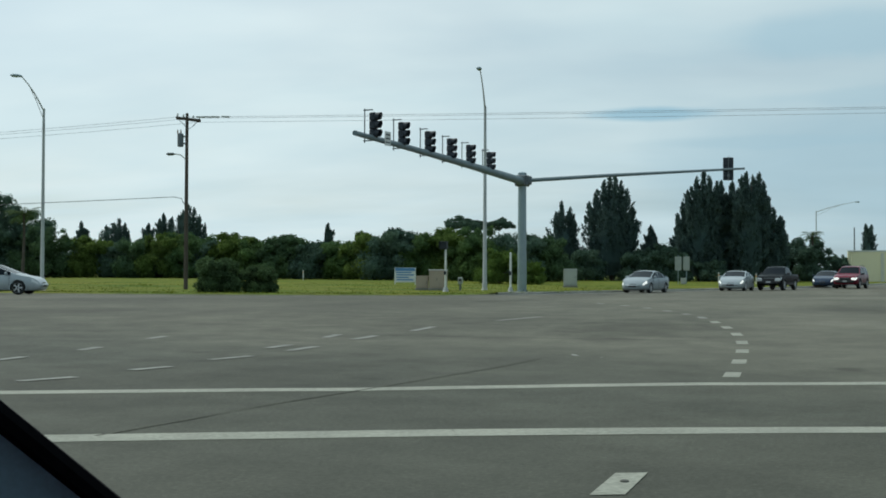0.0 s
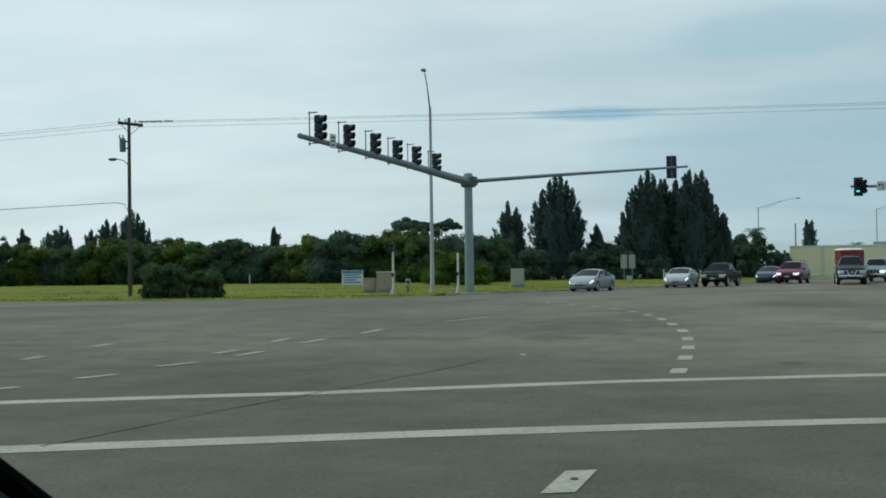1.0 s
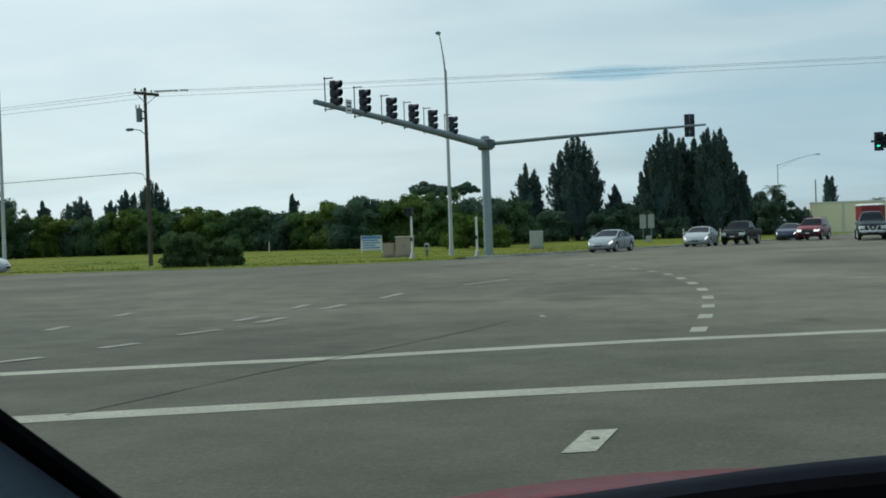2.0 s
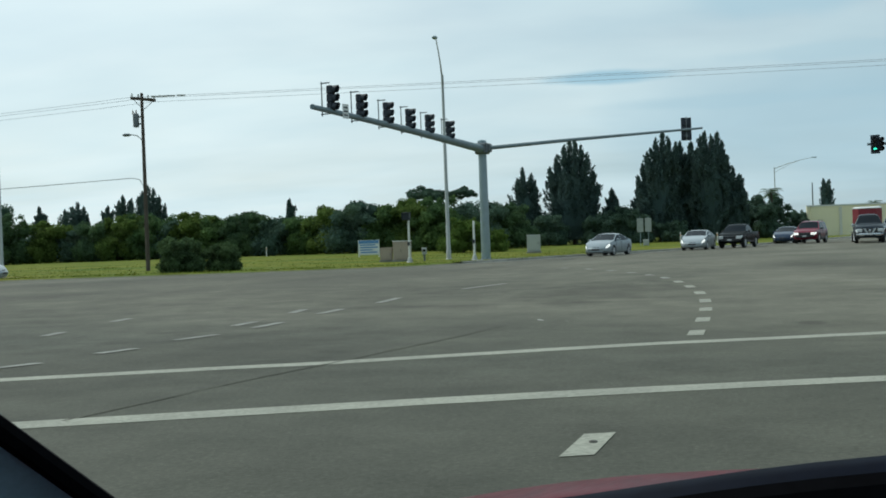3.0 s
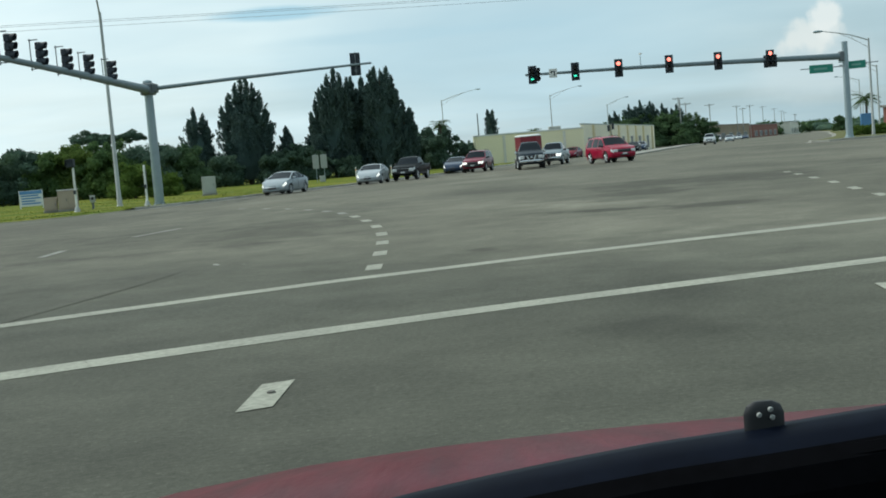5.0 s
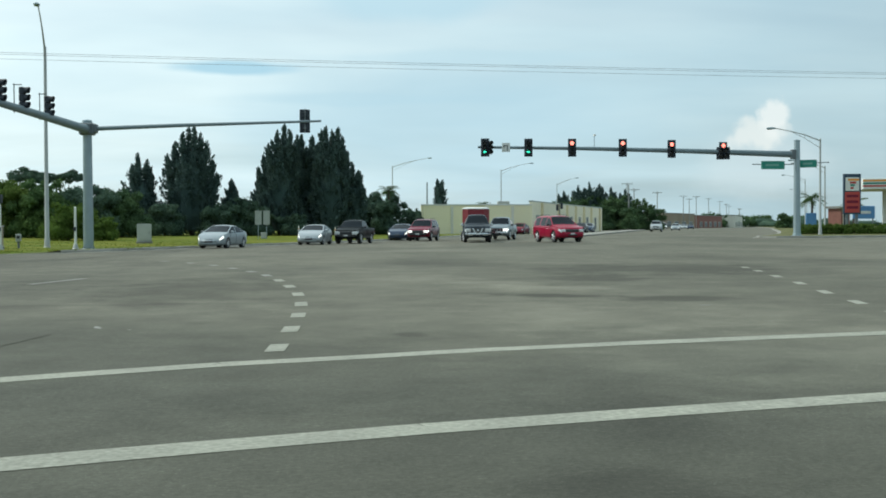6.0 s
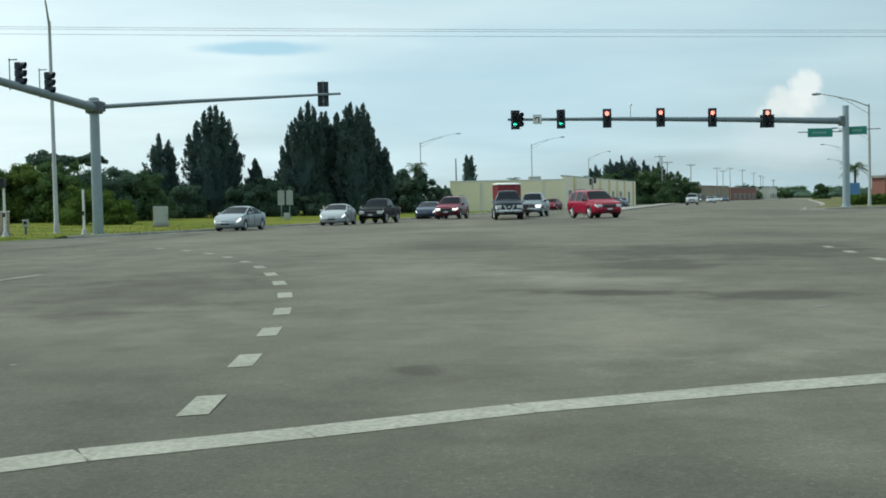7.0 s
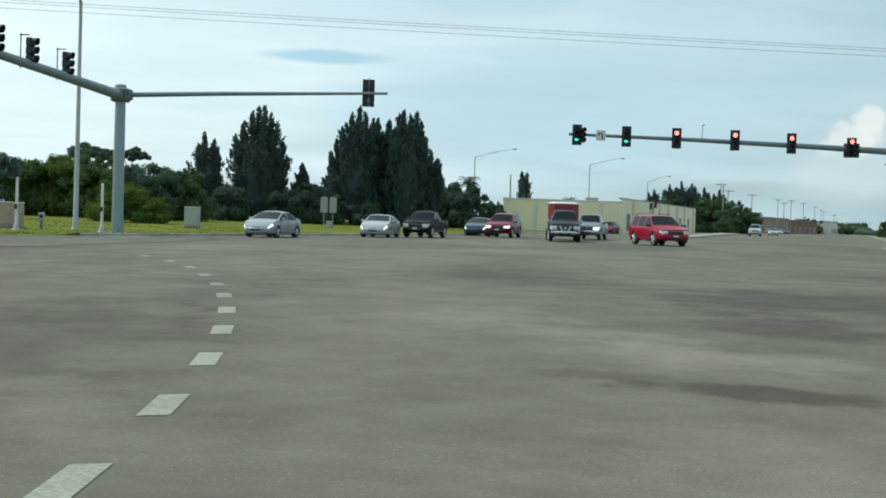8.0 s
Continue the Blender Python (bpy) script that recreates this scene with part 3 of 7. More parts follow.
# ---- the lie of the land ----
def road_z(x, y):
    """The crossing street is crowned; the land falls a little towards the left."""
    far = min(max(-0.10 + 0.0075 * x, -0.24), 0.08)
    ys = (-60, 8, 13, 18, 22, 26, 38, 60)
    zs = (0, 0, -0.055, -0.035, 0.03, 0.075, 0.05, far)
    return float(np.interp(y, ys, zs))


KERB_LEFT = [(-240, -18), (-150, 9), (-90, 29), (-60, 40), (-45, 45.2), (-34, 48.2), (-28, 49.4), (-24, 51.8), (-20.2, 56.2), (-17.2, 60.6), (-14.3, 65.0), (-11.6, 70.3), (-8.7, 76.3), (-5.7, 82.3), (-2.6, 88.5), (1.8, 100), (8, 124), (26, 190), (62, 320), (130, 560), (200, 800)]


def verge_z(x, y):
    """The lot rises gently behind its kerb."""
    away = 999.0
    for (ax, ay), (bx, by) in zip(KERB_LEFT[2:-2], KERB_LEFT[3:-1]):
        dx, dy = bx - ax, by - ay
        t = min(max(((x - ax) * dx + (y - ay) * dy) / (dx * dx + dy * dy), 0.0), 1.0)
        away = min(away, math.hypot(x - ax - t * dx, y - ay - t * dy))
    return road_z(x, y) + 0.13 + min(max(0.0, (away - 3) * 0.011), 0.45)


ROADWAY = (math.sin(radians(15)), math.cos(radians(15)))    # the road ahead
CROSS = (math.cos(radians(21.5)), math.sin(radians(21.5)))  # the crossing street


def sheet(name, xs, ys, height, mat, label, category="ground", kind="structure"):
    m = Mesh()
    pts = [(x, y, height(x, y)) for y in ys for x in xs]
    n = len(xs)
    faces = [(j * n + i, j * n + i + 1, (j + 1) * n + i + 1, (j + 1) * n + i) for j in range(len(ys) - 1) for i in range(n - 1)]
    m.add(pts, faces)
    ob = part(name, m, mat, smooth="all")
    return tagged(ob, label, category, "", kind)


ground = sheet("ground", [-4000, -1000, -300, 0, 300, 1000, 4000], [-1500, -300, 0, 300, 900, 4000], lambda x, y: -0.75, M["soil"], "flat open land of grass and soil reaching the horizon")
xs = [-320, -220, -150, -110] + list(range(-80, 81, 4)) + [110, 150, 220, 320]
ys = [-60, -30, -12] + [0.5 * i for i in range(0, 82)] + list(range(42, 100, 2)) + [110, 130, 160, 200, 260, 340, 450, 600, 800]
road = sheet("road", xs, ys, road_z, M["asphalt"], "wide worn grey asphalt junction with faded lane markings", "road")


def ribbon(mesh, p, q, w, lift=0.006, steps=None, z=road_z):
    """A flat strip on the road from p to q, w wide."""
    p, q = Vector(p), Vector(q)
    d = (q - p)
    n = steps or max(1, int(d.length / 0.5))
    u = Vector((-d.y, d.x)).normalized() * w / 2
    pts = []
    for i in range(n + 1):
        c = p + d * i / n
        for s in (-1, 1):
            e = c + u * s
            pts.append((e.x, e.y, z(e.x, e.y) + lift))
    return mesh.add(pts, [(2 * i, 2 * i + 2, 2 * i + 3, 2 * i + 1) for i in range(n)])


def blob(mesh, x, y, rx, ry, turn, lift, seed, n=28, z=road_z):
    """An uneven flat patch on the road."""
    c, s = math.cos(turn), math.sin(turn)
    rnd = random.Random(seed)
    ph = [rnd.uniform(0, 6.28) for _ in range(4)]
    pts = [(x, y, z(x, y) + lift)]
    for i in range(n):
        t = 2 * math.pi * i / n
        k = 1 + 0.16 * math.sin(2 * t + ph[0]) + 0.12 * math.sin(3 * t + ph[1]) + 0.08 * math.sin(5 * t + ph[2]) + 0.06 * math.sin(9 * t + ph[3])
        a, b = rx * k * math.cos(t), ry * k * math.sin(t)
        px, py = x + a * c - b * s, y + a * s + b * c
        pts.append((px, py, z(px, py) + lift))
    return mesh.add(pts, [(0, 1 + i, 1 + (i + 1) % n) for i in range(n)])


def crosswalk_line(name, pts, w):
    m = Mesh()
    for p, q in zip(pts, pts[1:]):
        ribbon(m, p, q, w, 0.003)
    return part(name, m, M["paint"], road, "worn white crosswalk line across the lanes")


crosswalk_line("crosswalk_line", [(-9.0, 4.14), (-4.0, 6.41), (-3.0, 6.87), (-1.7, 7.46), (-0.25, 8.06), (0.86, 8.51), (2.04, 8.92), (3.77, 9.47), (16.0, 13.4)], 0.31)
crosswalk_line("crosswalk_line", [(-12.0, 5.6), (-5.9, 8.68), (-4.25, 9.56), (-3.36, 9.98), (-1.65, 11.06), (-0.6, 11.68), (0.36, 12.08), (1.46, 12.60), (2.84, 13.06), (4.27, 13.45), (5.3, 13.7), (18.5, 17.2)], 0.31)


def road_dash(name, x, y, heading, length, w, mat, skew=0.0):
    m = Mesh()
    d = Vector((math.sin(heading), math.cos(heading)))
    u = Vector((math.cos(heading), -math.sin(heading) + skew))
    pts = []
    for a, b in ((-1, -1), (1, -1), (1, 1), (-1, 1)):
        e = Vector((x, y)) + d * (a * length / 2) + u * (b * w / 2)
        pts.append((e.x, e.y, road_z(e.x, e.y) + 0.004))
    m.add(pts, [(0, 1, 2, 3)])
    return part(name, m, mat, road)


# the short lane dash before the crosswalk, and the curved guide line of the left turn
road_dash("lane_dash", -0.44, 6.02, radians(2.3), 0.62, 0.155, M["paint"], 0.45)
GUIDE = [(-0.30, 12.99), (-0.32, 14.82), (-0.37, 16.65), (-0.46, 18.48), (-0.63, 20.30), (-0.90, 22.11), (-1.23, 23.91), (-1.63, 25.70), (-2.15, 27.75), (-2.85, 30.1), (-3.65, 32.5), (-4.6, 34.8), (-5.7, 37.0)]
for i, (gx, gy) in enumerate(GUIDE):
    a, b = GUIDE[max(i - 1, 0)], GUIDE[min(i + 1, len(GUIDE) - 1)]
    road_dash("guide_dash", gx, gy, math.atan2(b[0] - a[0], b[1] - a[1]), 0.66, 0.17, M["paint"] if i < 7 else M["paint_faded"], 0.25)
for gx, gy in ((6.75, 16.1), (7.05, 17.95), (7.35, 19.85), (7.72, 21.9), (8.05, 24.0), (8.4, 26.1), (8.8, 28.2)):
    road_dash("guide_dash", gx, gy, radians(10), 0.66, 0.17, M["paint"], 0.2)
for a, b, c, d in ((-8.7, 11.9, -8.8, 12.6), (-6.6, 9.6, -6.4, 10.2), (-6.4, 11.2, -6.3, 11.8), (-6.45, 13.0, -6.25, 13.7), (-8.9, 13.9, -9.0, 14.5), (-9.4, 16.4, -9.5, 17.1), (-6.7, 15.1, -6.7, 15.8), (-6.2, 14.7, -6.2, 15.6), (-6.9, 17.6, -7.0, 18.4), (-6.3, 17.3, -6.3, 18.3), (-6.1, 19.6, -6.1, 20.8), (-5.5, 23.2, -5.0, 25.0)):
    m = Mesh()
    ribbon(m, (a, b), (c, d), 0.15, 0.007, 2)
    part("guide_dash", m, M["paint_faded"], road, "faded white guide dash")

# ---- kerbs and verges ----


def smooth_line(pts, step=1.2):
    """Points along a Catmull-Rom curve."""
    out = []
    P = [Vector(p) for p in pts]
    for i in range(len(P) - 1):
        a, b, c, d = P[max(i - 1, 0)], P[i], P[i + 1], P[min(i + 2, len(P) - 1)]
        n = max(1, min(12, int((c - b).length / step)))
        for k in range(n):
            t = k / n
            out.append(0.5 * ((2 * b) + (c - a) * t + (2 * a - 5 * b + 4 * c - d) * t * t + (3 * b - a - 3 * c + d) * t ** 3))
    out.append(P[-1])
    return out


def kerb(name, line, side, label, mat="concrete"):
    """Gutter pan and raised kerb along a line; side +1: the verge lies to the left of its run."""
    m = Mesh()
    prof = ((-0.30, 0.006), (-0.04, 0.012), (0.0, 0.125), (0.04, 0.15), (0.17, 0.15), (0.19, 0.05))
    rings = []
    for i, p in enumerate(line):
        d = (line[min(i + 1, len(line) - 1)] - line[max(i - 1, 0)]).normalized()
        nrm = Vector((-d.y, d.x)) * side
        z = road_z(p.x, p.y)
        rings.append([(p.x + nrm.x * a, p.y + nrm.y * a, z + h * (0.3 if mat == "kerb_old" else 1.0)) for a, h in prof])
    m.loft(rings, caps=False, closed=False)
    return tagged(part(name, m, M[mat]), label, "kerb", "", "structure")


def verge(name, line, away, dists, label):
    m = Mesh()
    pts, n = [], len(dists)
    for p in line:
        for s in dists:
            q = p + Vector(away) * s
            pts.append((q.x, q.y, verge_z(q.x, q.y) + 0.012 * math.sin(q.x * 1.7) * math.sin(q.y * 1.3) - (0.10 if s < 0.5 and p.x < -16 else 0.0)))
    faces = [(i * n + j, i * n + j + 1, (i + 1) * n + j + 1, (i + 1) * n + j) for i in range(len(line) - 1) for j in range(n - 1)]
    m.add(pts, faces)
    return tagged(part(name, m, M["grass"], smooth="all"), label, "grass", "", "structure")


left_line = smooth_line(KERB_LEFT)
bend = next(i for i, p in enumerate(left_line) if p.x > -16)
kerb("kerb", left_line[:bend + 1], 1, "weathered concrete kerb and gutter along the grass", "kerb_old")
kerb("kerb", left_line[bend:], 1, "pale concrete kerb and gutter along the road ahead")
verge("grass_verge", left_line, (-0.55, 0.835), [0.15, 0.9, 2.5, 5, 9, 15, 24, 40, 70, 130, 300, 900], "mown bright green and yellowish grass lot at the corner")
NOSE_R = [(420, 190), (200, 132), (90, 101), (50, 90.3), (38, 87.2), (32.5, 85.9), (29.6, 85.7), (28.6, 86.6), (29.4, 89.5), (33.2, 98), (41.5, 119), (60, 172), (93, 270), (137, 400), (255, 780)]
right_line = smooth_line(NOSE_R)
kerb("kerb", right_line, -1, "pale concrete kerb round the far corner")
vr = Mesh()
centre = (160.0, 330.0)
ringp = [(p.x + 0.15 * (centre[0] - p.x) / 100, p.y + 0.15 * (centre[1] - p.y) / 100) for p in right_line]
rows = []
for k in (0.0, 0.04, 0.12, 0.3, 0.6, 1.0):
    rows.append([(x + (centre[0] + 150 - x) * k, y + (centre[1] - y) * k, road_z(x, y) + 0.14) for x, y in ringp])
vr.loft(rows, caps=False, closed=False)
tagged(part("grass_verge", vr, M["grass_dry"], smooth="all"), "grass corner lot behind a concrete kerb", "grass", "", "structure")
dirt = Mesh()
blob(dirt, -42.0, 49.6, 5.0, 1.3, 0.28, 0.03, 41, 36, verge_z)
tagged(part("dirt_patch", dirt, M["dirt"]), "bare brown dirt where the grass is worn by the road", "ground", "", "structure")
# the median of the road ahead
med = Mesh()
mz = lambda x, y: road_z(x, y)
base = Vector((13.8, 92.5))
al, ac = Vector(ROADWAY), Vector((ROADWAY[1], -ROADWAY[0]))
outline = [base + al * a + ac * b for a, b in ((0, 0.0), (0.5, 0.55), (2.0, 0.95), (60, 1.6), (520, 2.0), (520, -2.0), (60, -1.6), (2.0, -0.95), (0.5, -0.55))]
med.add([(p.x, p.y, mz(p.x, p.y) - 0.02) for p in outline] + [(p.x, p.y, mz(p.x, p.y) + 0.15) for p in outline] ,
        [tuple(range(9, 18))] + [(i, (i + 1) % 9, 9 + (i + 1) % 9, 9 + i) for i in range(9)])
tagged(part("median", med, M["concrete"]), "raised concrete median nose in the road ahead", "median", "", "structure")


# ---- mast arms with signals ----
def signal_head(parent, facing, lit="", doghouse=False, arrow=False):
    """A three-lens head about its middle, facing -y in its own frame, hung under a parent Empty turned to facing."""
    head = parent
    h = Mesh()
    if doghouse:
        h.box(0, 0, 0.37, 0.36, 0.22, 0.36, bevel=0.03)
        h.box(-0.19, 0, -0.18, 0.36, 0.22, 0.72, bevel=0.03)
        h.box(0.19, 0, -0.18, 0.36, 0.22, 0.72, bevel=0.03)
        spots = [(0, 0.37, "red"), (-0.19, 0.0, ""), (0.19, 0.0, ""), (-0.19, -0.36, ""), (0.19, -0.36, "")]
    else:
        for k in (-1, 0, 1):
            h.box(0, 0, k * 0.325, 0.34, 0.22, 0.318, bevel=0.03)
        spots = [(0, 0.325, "red"), (0, 0, "yellow"), (0, -0.325, "green")]
    part("housing", h, M["black"], head)
    for x, z, col in spots:
        on = lit == col and col
        v = Mesh()
        n = 14
        rings = []
        for d in (-0.11, -0.34):
            rings.append([(x + 0.155 * math.sin(t), d + (0.05 if d < -0.2 else 0) * (1 - math.cos(t)), z + 0.155 * math.cos(t)) for t in [(-2.35 + 4.7 * i / n) for i in range(n + 1)]])
        inner = [[(x + 0.142 * math.sin(t), p[1], z + 0.142 * math.cos(t)) for p, t in zip(r, [(-2.35 + 4.7 * i / n) for i in range(n + 1)])] for r in rings]
        v.loft(rings, caps=False, closed=False)
        v.loft(inner, caps=False, closed=False)
        part("visor", v, M["black"], head)
        l = Mesh()
        l.lathe([(0.15, -0.115), (0.145, -0.13), (0.09, -0.15), (0.001, -0.158)], 18, (x, 0, z), "y")
        mat = M["lens_off"] if not on else (M["red_on"] if col == "red" else M["green_on"])
        if on and arrow:
            part("lens", l, M["lens_off"], head, smooth=True)
            a = Mesh()
            a.add([(x - 0.13, -0.165, z), (x - 0.02, -0.165, z + 0.11), (x - 0.02, -0.165, z + 0.045), (x + 0.12, -0.165, z + 0.045), (x + 0.12, -0.165, z - 0.045), (x - 0.02, -0.165, z - 0.045), (x - 0.02, -0.165, z - 0.11)], [(0, 1, 2, 3, 4, 5, 6)])
            part("arrow", a, mat, head, "lit green arrow" if col == "green" else "lit red arrow")
        else:
            part("lens", l, mat, head, ("lit %s lens" % col) if on else "", smooth=True)
    return head


def backplate(head, w=0.62, hgt=1.34, dz=0.0):
    b = Mesh()
    b.box(0, 0.03, dz, w, 0.012, hgt, bevel=0.004)
    part("backplate", b, M["black"], head)


def bracket(head, reach=0.19):
    """The vertical mounting tube and straps behind a head."""
    b = Mesh()
    b.rod((0, reach, -0.66), (0, reach, 0.66), 0.024, n=8)
    b.box(0, reach / 2 + 0.045, 0.60, 0.05, reach, 0.04)
    b.box(0, reach / 2 + 0.045, -0.58, 0.05, reach, 0.04)
    b.box(0, reach, -0.38, 0.12, 0.1, 0.14)
    part("mounting_bracket", b, M["galv_dark"], head)


def mast_arm_left():
    px, py = -15.4, 67.2
    zb = verge_z(px, py)
    mast = thing("traffic_signal_mast", "galvanised steel signal mast with two long tapered arms at the corner", "signal mast", px, py, zb)
    p = Mesh()
    p.lathe([(0.34, 0.0), (0.34, 0.04), (0.27, 0.05), (0.27, 0.16), (0.275, 0.18), (0.24, 6.95), (0.26, 6.96), (0.26, 7.05), (0.05, 7.12)], 18)
    part("pole", p, M["galv"], mast, smooth=True)
    for k in range(6):
        b = Mesh()
        t = k * math.pi / 3
        b.rod((0.30 * math.cos(t), 0.30 * math.sin(t), 0.03), (0.30 * math.cos(t), 0.30 * math.sin(t), 0.12), 0.025, n=6)
        part("anchor_bolt", b, M["galv_dark"], mast)
    foot = Mesh()
    foot.lathe([(0.55, -0.3), (0.55, 0.0), (0.50, 0.012)], 18)
    part("footing", foot, M["concrete"], mast)
    c = Mesh()
    c.box(0, 0, 6.58, 0.78, 0.74, 0.66, bevel=0.06)
    c.box(0, -0.46, 6.58, 0.54, 0.22, 0.56, bevel=0.04)
    c.box(0.46, -0.05, 6.6, 0.2, 0.46, 0.50, bevel=0.04)
    c.box(-0.44, 0.0, 6.62, 0.12, 0.3, 0.3, bevel=0.03)
    part("arm_collar", c, M["galv_dark"], mast)
    a = Mesh()
    pts = [(0, -0.45, 6.55), (0.05, -6, 6.50), (0.11, -14, 6.42), (0.16, -21, 6.32), (0.21, -27.4, 6.21)]
    a.tube(pts, [0.24, 0.205, 0.165, 0.125, 0.095], 14)
    a.rod((0.21, -27.38, 6.21), (0.21, -27.46, 6.21), 0.10, n=14)
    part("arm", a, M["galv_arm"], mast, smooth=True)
    a2 = Mesh()
    a2.tube([(0.42, -0.06, 6.60), (5, -0.70, 6.72), (12.85, -1.75, 6.86)], [0.125, 0.105, 0.06], 12)
    a2.rod((12.8, -1.74, 6.859), (12.88, -1.755, 6.861), 0.066, n=12)
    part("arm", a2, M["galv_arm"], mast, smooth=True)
    for hy, zm in ((41.71, 6.74), (45.08, 6.78), (48.66, 6.82), (52.06, 6.87), (55.41, 6.92), (59.42, 6.95)):
        head = thing("traffic_signal", "black three-lens signal head with visors, unlit, on a mast arm", "traffic signal", -15.2 - 0.008 * (hy - 41.7), hy, zm - 0.09 + 0.004 * (hy - 41.7), 80, "signals on the near arm")
        signal_head(head, 0)
        bracket(head, 0.40)
    back = thing("traffic_signal", "black signal head with a large plate on a thin arm", "traffic signal", -3.42, 65.80, 6.80, 188)
    signal_head(back, 0)
    backplate(back, 0.56, 1.26)
    bracket(back)
    tag = thing("lane_sign", "small pale rectangular lane sign clamped to the mast arm", "sign", -15.18, 42.9, 6.36, 76)
    s = Mesh()
    s.box(0, -0.14, -0.10, 0.42, 0.012, 0.56, bevel=0.004)
    part("panel", s, M["white"], tag)
    for k in range(3):
        bar = Mesh()
        bar.box(0, -0.149, 0.05 - 0.15 * k, 0.28, 0.004, 0.05)
        part("lettering_bar", bar, M["black"], tag)
    cl = Mesh()
    cl.box(0, -0.11, -0.05, 0.1, 0.06, 0.3)
    part("clamp", cl, M["galv_dark"], tag)
    return mast


mast_arm_left()


def mast_arm_right():
    px, py = 32.0, 88.1
    zb = road_z(px, py) + 0.13
    g = 0.0
    mast = thing("traffic_signal_mast", "galvanised steel signal mast with one long arm at the far corner", "signal mast", px, py, zb)
    p = Mesh()
    p.lathe([(0.42, g), (0.42, g + 0.04), (0.31, g + 0.05), (0.30, g + 0.18), (0.265, g + 0.2), (0.215, 7.12), (0.23, 7.13), (0.23, 7.20), (0.05, 7.26)], 18)
    part("pole", p, M["galv"], mast, smooth=True)
    foot = Mesh()
    foot.lathe([(0.6, g - 0.3), (0.6, g), (0.55, g + 0.012)], 18)
    part("footing", foot, M["concrete"], mast)
    c = Mesh()
    c.box(-0.3, -0.02, 6.14, 0.34, 0.5, 0.7, bevel=0.04)
    part("arm_collar", c, M["galv_dark"], mast)
    a = Mesh()
    # the arm lies along x in the mast's frame, slightly turned
    a.tube([(-0.35, -0.02, 6.14), (-1.6, -0.07, 6.17), (-8, -0.4, 6.36), (-16, -0.85, 6.53), (-24.2, -1.3, 6.62)], [0.25, 0.23, 0.18, 0.14, 0.09], 14)
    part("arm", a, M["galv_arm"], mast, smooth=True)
    heads = ((8.30, 86.85, 6.79, "green"), (11.5, 86.98, 6.79, "green"), (14.75, 87.15, 6.79, "red"), (18.55, 87.35, 6.79, "red"), (22.25, 87.55, 6.72, "red"), (26.2, 87.78, 6.60, "dog"))
    for hx, hy, hz, kind in heads:
        lab = {"green": "black signal head showing a lit green turn arrow", "red": "black three-lens signal head with a lit red light", "dog": "black five-lens signal head showing a lit red light"}[kind]
        head = thing("traffic_signal", lab, "traffic signal", hx, hy - 0.22, hz, -9, "signals on the far arm")
        signal_head(head, 0, "red" if kind == "dog" else kind, kind == "dog", kind == "green")
        if kind == "dog":
            backplate(head, 0.98, 0.92, -0.2)
            backplate(head, 0.60, 0.55, 0.36)
        else:
            backplate(head, 0.60, 1.32)
        bracket(head)
    # two heads stand side by side at the arm's end
    head = thing("traffic_signal", "unlit black signal head at the tip of a mast arm", "traffic signal", 8.66, 86.70, 6.79, 20, "signals on the far arm")
    signal_head(head, 0)
    bracket(head)
    s = thing("lane_sign", "small square lane-use sign with turn arrow on a mast arm", "sign", 9.85, 86.72, 6.8, 8)
    pn = Mesh(); pn.box(0, 0, 0, 0.62, 0.012, 0.66, bevel=0.004)
    part("panel", pn, M["white"], s)
    ar = Mesh()
    ar.box(0.1, -0.009, -0.05, 0.07, 0.004, 0.36); ar.box(-0.02, -0.009, 0.12, 0.28, 0.004, 0.07); ar.box(-0.15, -0.009, 0.06, 0.07, 0.004, 0.18)
    part("arrow_symbol", ar, M["black"], s)
    cl = Mesh(); cl.box(0, 0.1, -0.03, 0.1, 0.2, 0.2)
    part("clamp", cl, M["galv_dark"], s)
    det = thing("detector_camera", "small pale detector on a thin rod above the mast arm", "camera", 16.45, 87.22, 6.70, 8)
    rd = Mesh(); rd.rod((0, 0, -0.05), (0, 0, 0.95), 0.025, n=8)
    part("rod", rd, M["galv"], det)
    bx = Mesh(); bx.box(0, -0.05, 1.02, 0.13, 0.34, 0.13, bevel=0.02)
    part("housing", bx, M["white"], det)
    return mast


mast_arm_right()


def name_sign(x0, x1, y, z0, z1, turn, label):
    s = thing("street_name_sign", label, "street sign", (x0 + x1) / 2, y, (z0 + z1) / 2, turn)
    w, h = x1 - x0, z1 - z0
    p = Mesh(); p.box(0, 0, 0, w, 0.16, h, bevel=0.03)
    part("panel", p, M["greensign"], s)
    f = Mesh()
    for k in (-1, 1):
        f.box(0, -0.085, k * (h / 2 - 0.025), w - 0.04, 0.01, 0.03)
    part("border", f, M["sign_pale"], s)
    t = Mesh()
    t.box(-0.05 * w, -0.085, 0, w * 0.58, 0.01, h * 0.26)
    part("lettering_bar", t, M["sign_pale"], s)
    b = Mesh()
    b.rod((-w / 2 - 0.7, 0.05, h * 0.1), (w / 2 + 0.9, 0.05, h * 0.1), 0.035, n=8)
    part("support_bar", b, M["galv_dark"], s)
    return s


name_sign(29.2, 31.0, 87.95, 5.22, 5.84, 4, "green street name sign with white lettering under the mast arm")
name_sign(32.3, 33.5, 88.15, 5.36, 5.94, -28, "green street name sign turned towards the crossing street")


